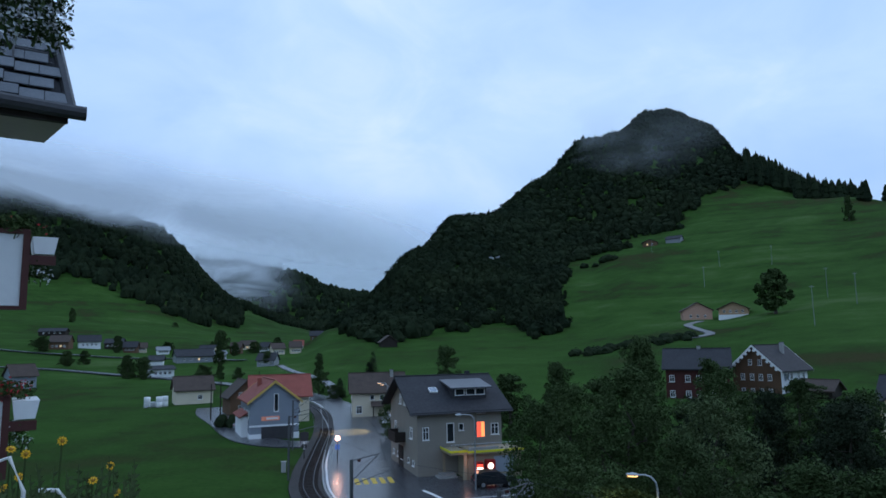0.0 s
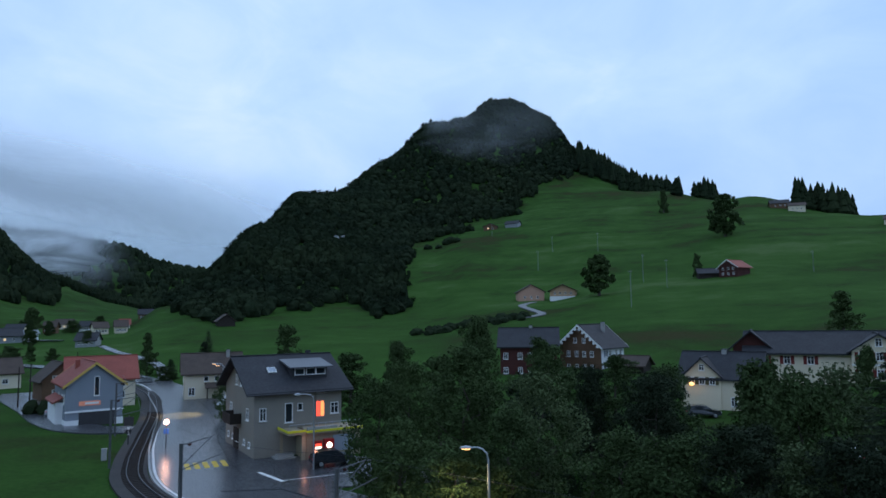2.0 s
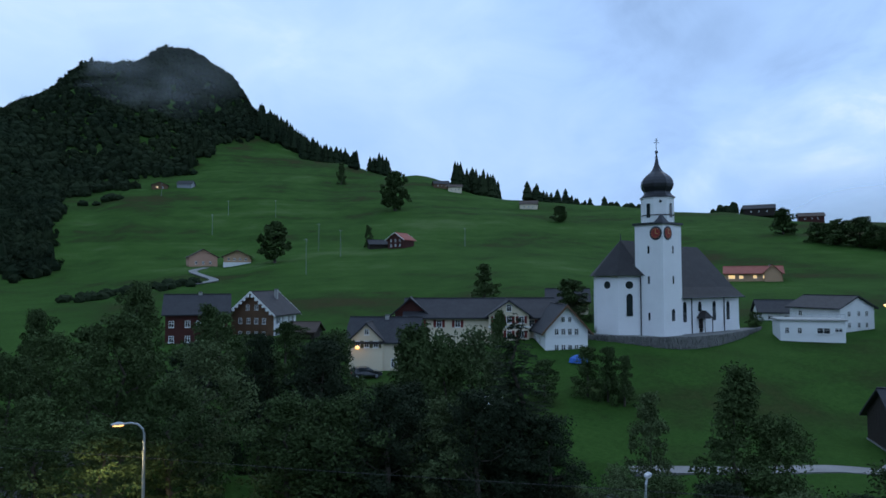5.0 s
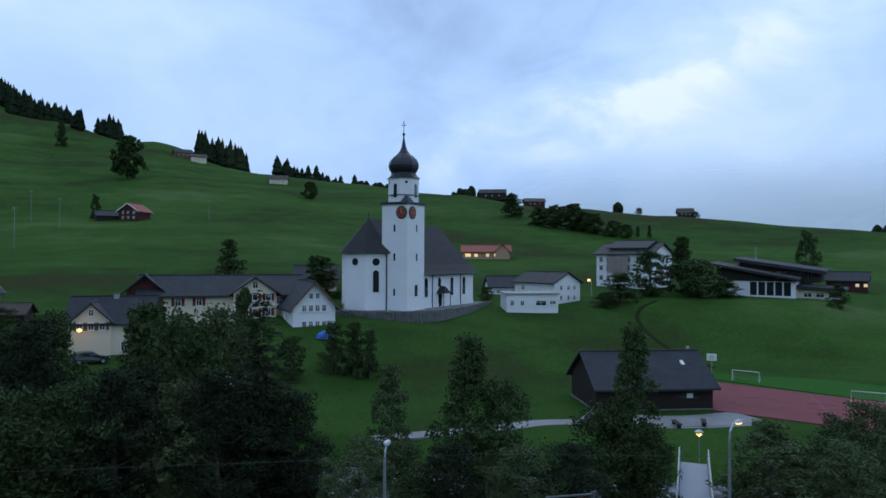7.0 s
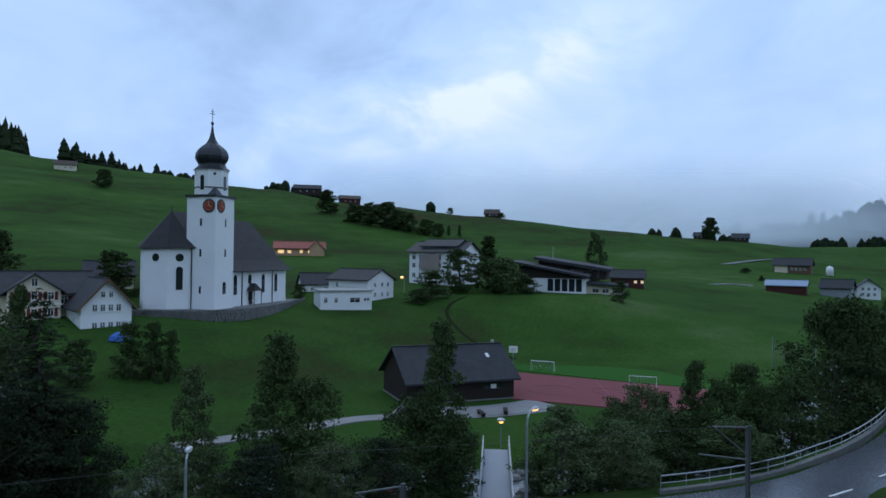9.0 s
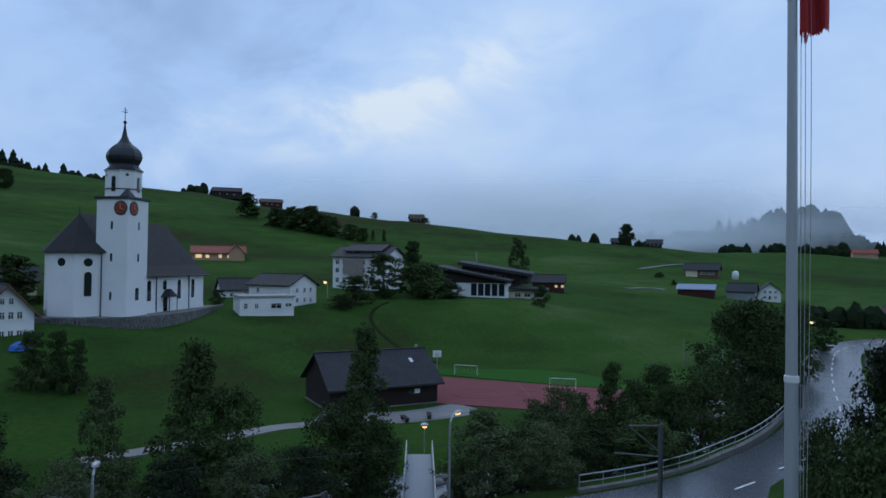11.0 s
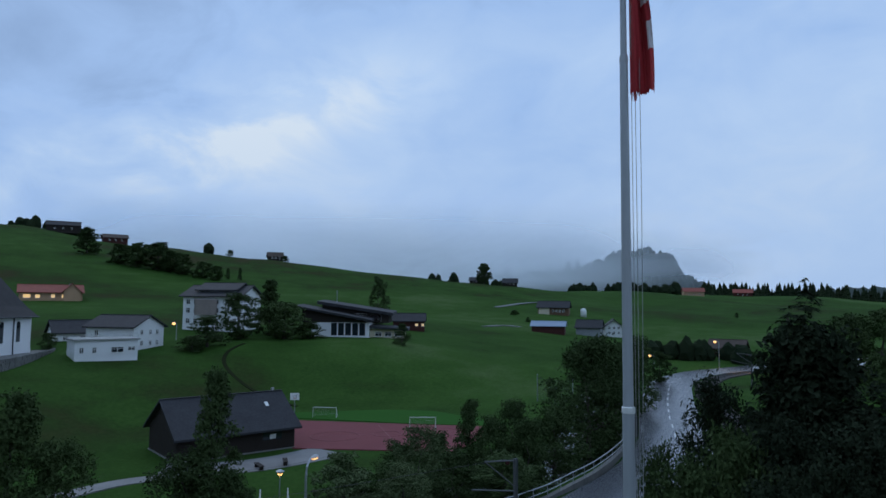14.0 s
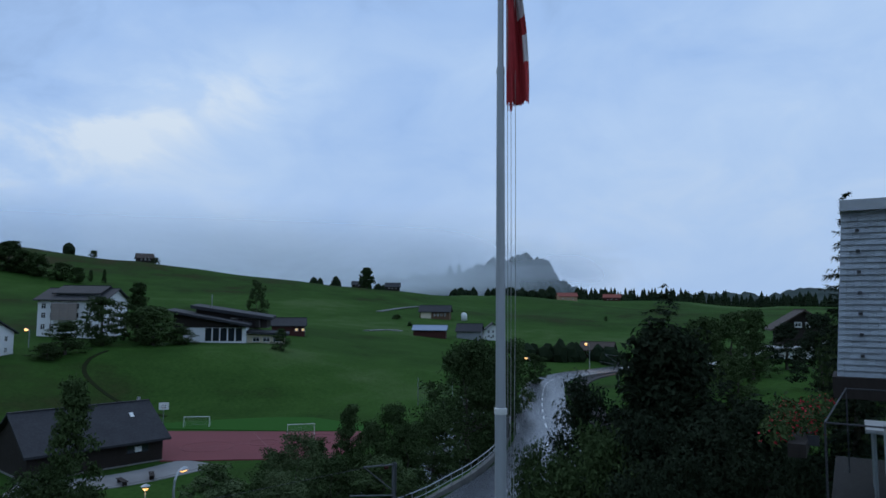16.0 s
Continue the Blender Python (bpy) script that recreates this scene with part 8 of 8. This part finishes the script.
# yellow daisies in the balcony's own box
yb = thing("planter", "wooden balcony planter box with soil", "planter", pose(-2.2, 1.25, 13.1))
part("box", box(0, 0, 0, 2.2, 0.24, 0.22), WOOD_BROWN, yb)
part("soil", box(0.03, 0.03, 0.2, 2.17, 0.21, 0.225), BARK, yb)


def daisy(x, y, z, seed):
    rg = random.Random(seed)
    t = thing("daisy", "yellow daisy on a thin green stem", "flower", pose(x, y, z, rg.uniform(35, 80), 0, rg.uniform(-30, 60)) @ Matrix.Scale(0.75, 4), "yellow daisies")
    pet = []
    for k in range(9):
        a = k * 2 * math.pi / 9
        c, s = math.cos(a), math.sin(a)
        pet.append(([(c * 0.004, s * 0.004, 0), (c * 0.008 - s * 0.0034, s * 0.008 + c * 0.0034, 0.002), (c * 0.0125, s * 0.0125, -0.001), (c * 0.008 + s * 0.0034, s * 0.008 - c * 0.0034, 0.002)], [(0, 1, 2, 3)]))
    part("petals", join(*pet), PETAL_YELLOW, t)
    part("centre", lathe([(0.004, 0), (0.004, 0.002), (0.0015, 0.004)], 8), mat("daisy_centre", (0.35, 0.17, 0.02), 0.8) if "daisy_centre" not in bpy.data.materials else bpy.data.materials["daisy_centre"], t)
    inv = t.matrix_basis.inverted()
    part("stem", moved(tube([(x, y, z), (x - 0.01, y + 0.01, z - 0.12), (x + rg.uniform(-0.04, 0.04), 1.37, 13.3)], 0.002, 4), inv), LEAF, t)


def daisy_at(az, el, far, seed):
    daisy(far * math.sin(radians(az)), far * math.cos(radians(az)), 14 + far * math.tan(radians(el)), seed)


for i, (az, el) in enumerate(((-29.7, -6.7), (-32.8, -7.0), (-26.5, -8.7), (-27.6, -9.6), (-33.1, -9.5), (-32.2, -8.9), (-31.9, -7.4), (-26.0, -10.6))):
    daisy_at(az, el, 1.5 + 0.03 * (i % 3), i)
rg = random.Random(31)
fern = []
for k in range(130):
    a = radians(-34.5 + rg.random() * 10)
    r_ = rg.uniform(1.42, 1.62)
    top_ = Vector((r_ * math.sin(a), r_ * math.cos(a), 14 - r_ * math.tan(radians(rg.uniform(7.8, 12.5) + (0 if k % 2 else 1.0)))))
    root = Vector((top_.x + rg.uniform(-0.06, 0.06), 1.37, 13.3))
    way_ = (top_ - root)
    fern.append(tube([root, top_], [0.002, 0.001], 3))
    for j in range(18):
        c = root + way_ * (0.35 + 0.65 * j / 18)
        for s in (-1, 1):
            d = Vector((rg.uniform(0.4, 1) * s, rg.uniform(-0.5, 0.5), rg.uniform(0.2, 0.8))).normalized() * 0.035 * (1.2 - j / 20)
            n = Vector((0.003, 0, -0.003))
            fern.append(([tuple(c + n), tuple(c - n), tuple(c + d)], [(0, 1, 2)]))
solid("daisy_foliage", "feathery green daisy foliage in the planter", "foliage", join(*fern), LEAF_LIGHT, kind="stuff")
solid("plant_tie", "white plastic plant support loop", "cord", join(tube([(-0.80, 1.28, 13.60), (-0.79, 1.27, 13.74), (-0.82, 1.27, 13.80), (-0.85, 1.27, 13.79)], 0.004, 5), tube([(-0.70, 1.3, 13.62), (-0.71, 1.3, 13.70), (-0.745, 1.3, 13.735), (-0.78, 1.3, 13.735)], 0.004, 5)), TRIM)

# shingled annex with a glazed terrace
ax = pose(0, 0, 0, 0, 0, -133.5)      # y points along the bearing 133.5, x to the right of it
PALE_SHINGLE = mat("pale_grey_shingle", (0.42, 0.46, 0.50), 0.75, (0.30, 0.335, 0.37), 0.8, 18.0, 0.8, 0.3, each=0.3)
an2 = thing("shingled_annex", "grey shingled annex wall with metal coping", "annex", ax)
part("core", ([(-0.12, 12.12, 12.9), (5, 12.12, 12.9), (5, 16, 12.9), (-0.12, 16, 12.9), (0.02, 12.12, 15.42), (5, 12.12, 15.42), (5, 16, 15.42), (0.02, 16, 15.42)], [(3, 2, 1, 0), (4, 5, 6, 7), (0, 1, 5, 4), (1, 2, 6, 5), (2, 3, 7, 6), (3, 0, 4, 7)]), PALE_SHINGLE, an2)
part("coping", box(-0.02, 11.95, 15.40, 5.0, 16.0, 15.56), STEEL, an2)
part("dark_base", box(-0.2, 11.9, 12.72, 5.0, 13.0, 13.02), WOOD_DARK, an2)
sh_m = [mesh("shingle", slab([(0, 0, 0), (w_, 0, 0), (w_, 0.03, 0.09), (0, 0.03, 0.09)], 0.012, (0, 1, 0)), PALE_SHINGLE) for w_ in (0.09, 0.12, 0.15, 0.18)]
rg = random.Random(6)
for i in range(28):
    x_ = -0.14 * (1 - i / 28)
    z_ = 13.02 + i * 0.086
    while x_ < 1.15:
        k = rg.randrange(4)
        part("shingle", sh_m[k], None, an2, m=pose(x_, 12.06 + rg.uniform(-0.004, 0.004), z_))
        x_ += (0.09, 0.12, 0.15, 0.18)[k] + 0.004
for i in range(14):
    part("fixing", box(0.18 + 0.42 * (i % 2) - 0.02, 12.03, 13.3 + i * 0.15, 0.21 + 0.42 * (i % 2), 12.06, 13.34 + i * 0.15), DARK_STEEL, an2)
te = thing("terrace", "terrace with glass balustrade and steel rail", "terrace", ax @ pose(0.1, 0, 0))
part("floor", box(-0.3, 7.7, 11.75, 5.0, 12.0, 11.9), WOOD_DARK, te)
part("support", box(0.1, 8.2, 5.0, 4.5, 11.9, 11.75), WOOD_DARK, te)
part("rail", join(tube([(-0.28, 7.7, 12.95), (4.0, 7.7, 12.93)], 0.009), tube([(-0.28, 7.7, 12.95), (-0.13, 10.9, 12.96)], 0.009), tube([(-0.13, 10.9, 12.96), (4.0, 10.9, 12.95)], 0.009), tube([(-0.28, 7.7, 12.08), (4.0, 7.7, 12.06)], 0.009)), DARK_STEEL, te)
for x_, y_ in ((-0.28, 7.7), (1.0, 7.7), (2.2, 7.7), (-0.13, 10.9), (1.0, 10.9)):
    part("post", box(x_ - 0.009, y_ - 0.009, 11.85, x_ + 0.009, y_ + 0.009, 12.95), DARK_STEEL, te)
for x_ in (-0.24, 1.04):
    part("glass_panel", box(x_, 7.69, 12.1, x_ + 1.2, 7.705, 12.9), GLASS, te).visible_shadow = False
tt = thing("terrace_table", "pale terrace table with metal legs", "table", ax @ pose(0.15, 9.5, 11.9))
part("tabletop", box(0, 0, 0.72, 1.4, 0.8, 0.76), CONCRETE, tt)
for x_, y_ in ((0.08, 0.08), (1.32, 0.08), (0.08, 0.72), (1.32, 0.72)):
    part("leg", tube([(x_, y_, 0), (x_, y_, 0.72)], 0.02, 6), STEEL, tt)
tc = thing("terrace_chair", "grey terrace chair beside the table", "chair", ax @ pose(0.3, 8.5, 11.9))
part("seat", box(0, 0, 0.42, 0.45, 0.45, 0.46), CONCRETE, tc)
part("backrest", box(0, 0.42, 0.46, 0.45, 0.46, 0.9), CONCRETE, tc)
for x_, y_ in ((0.03, 0.03), (0.42, 0.03), (0.03, 0.42), (0.42, 0.42)):
    part("leg", tube([(x_, y_, 0), (x_, y_, 0.42)], 0.015, 5), STEEL, tc)
fb2 = thing("flower_box", "grey flower box hung on the terrace rail", "flower box", ax @ pose(-0.52, 8.1, 12.5))
part("trough", box(0, 0, 0.04, 0.16, 2.4, 0.17), WOOD_DARK, fb2)
part("bracket", box(0.15, 0.4, 0.1, 0.26, 0.42, 0.2), DARK_STEEL, fb2)
blossoms("geraniums", "red geraniums spilling over the terrace rail", [(-0.66 + 0.12 * (i % 4), 8.2 + 0.18 * i, 12.74 + 0.05 * (i % 3)) for i in range(12)], 0.15, PETAL_RED, LEAF, 90, 26, 0.035, 0.022, ax, 41)
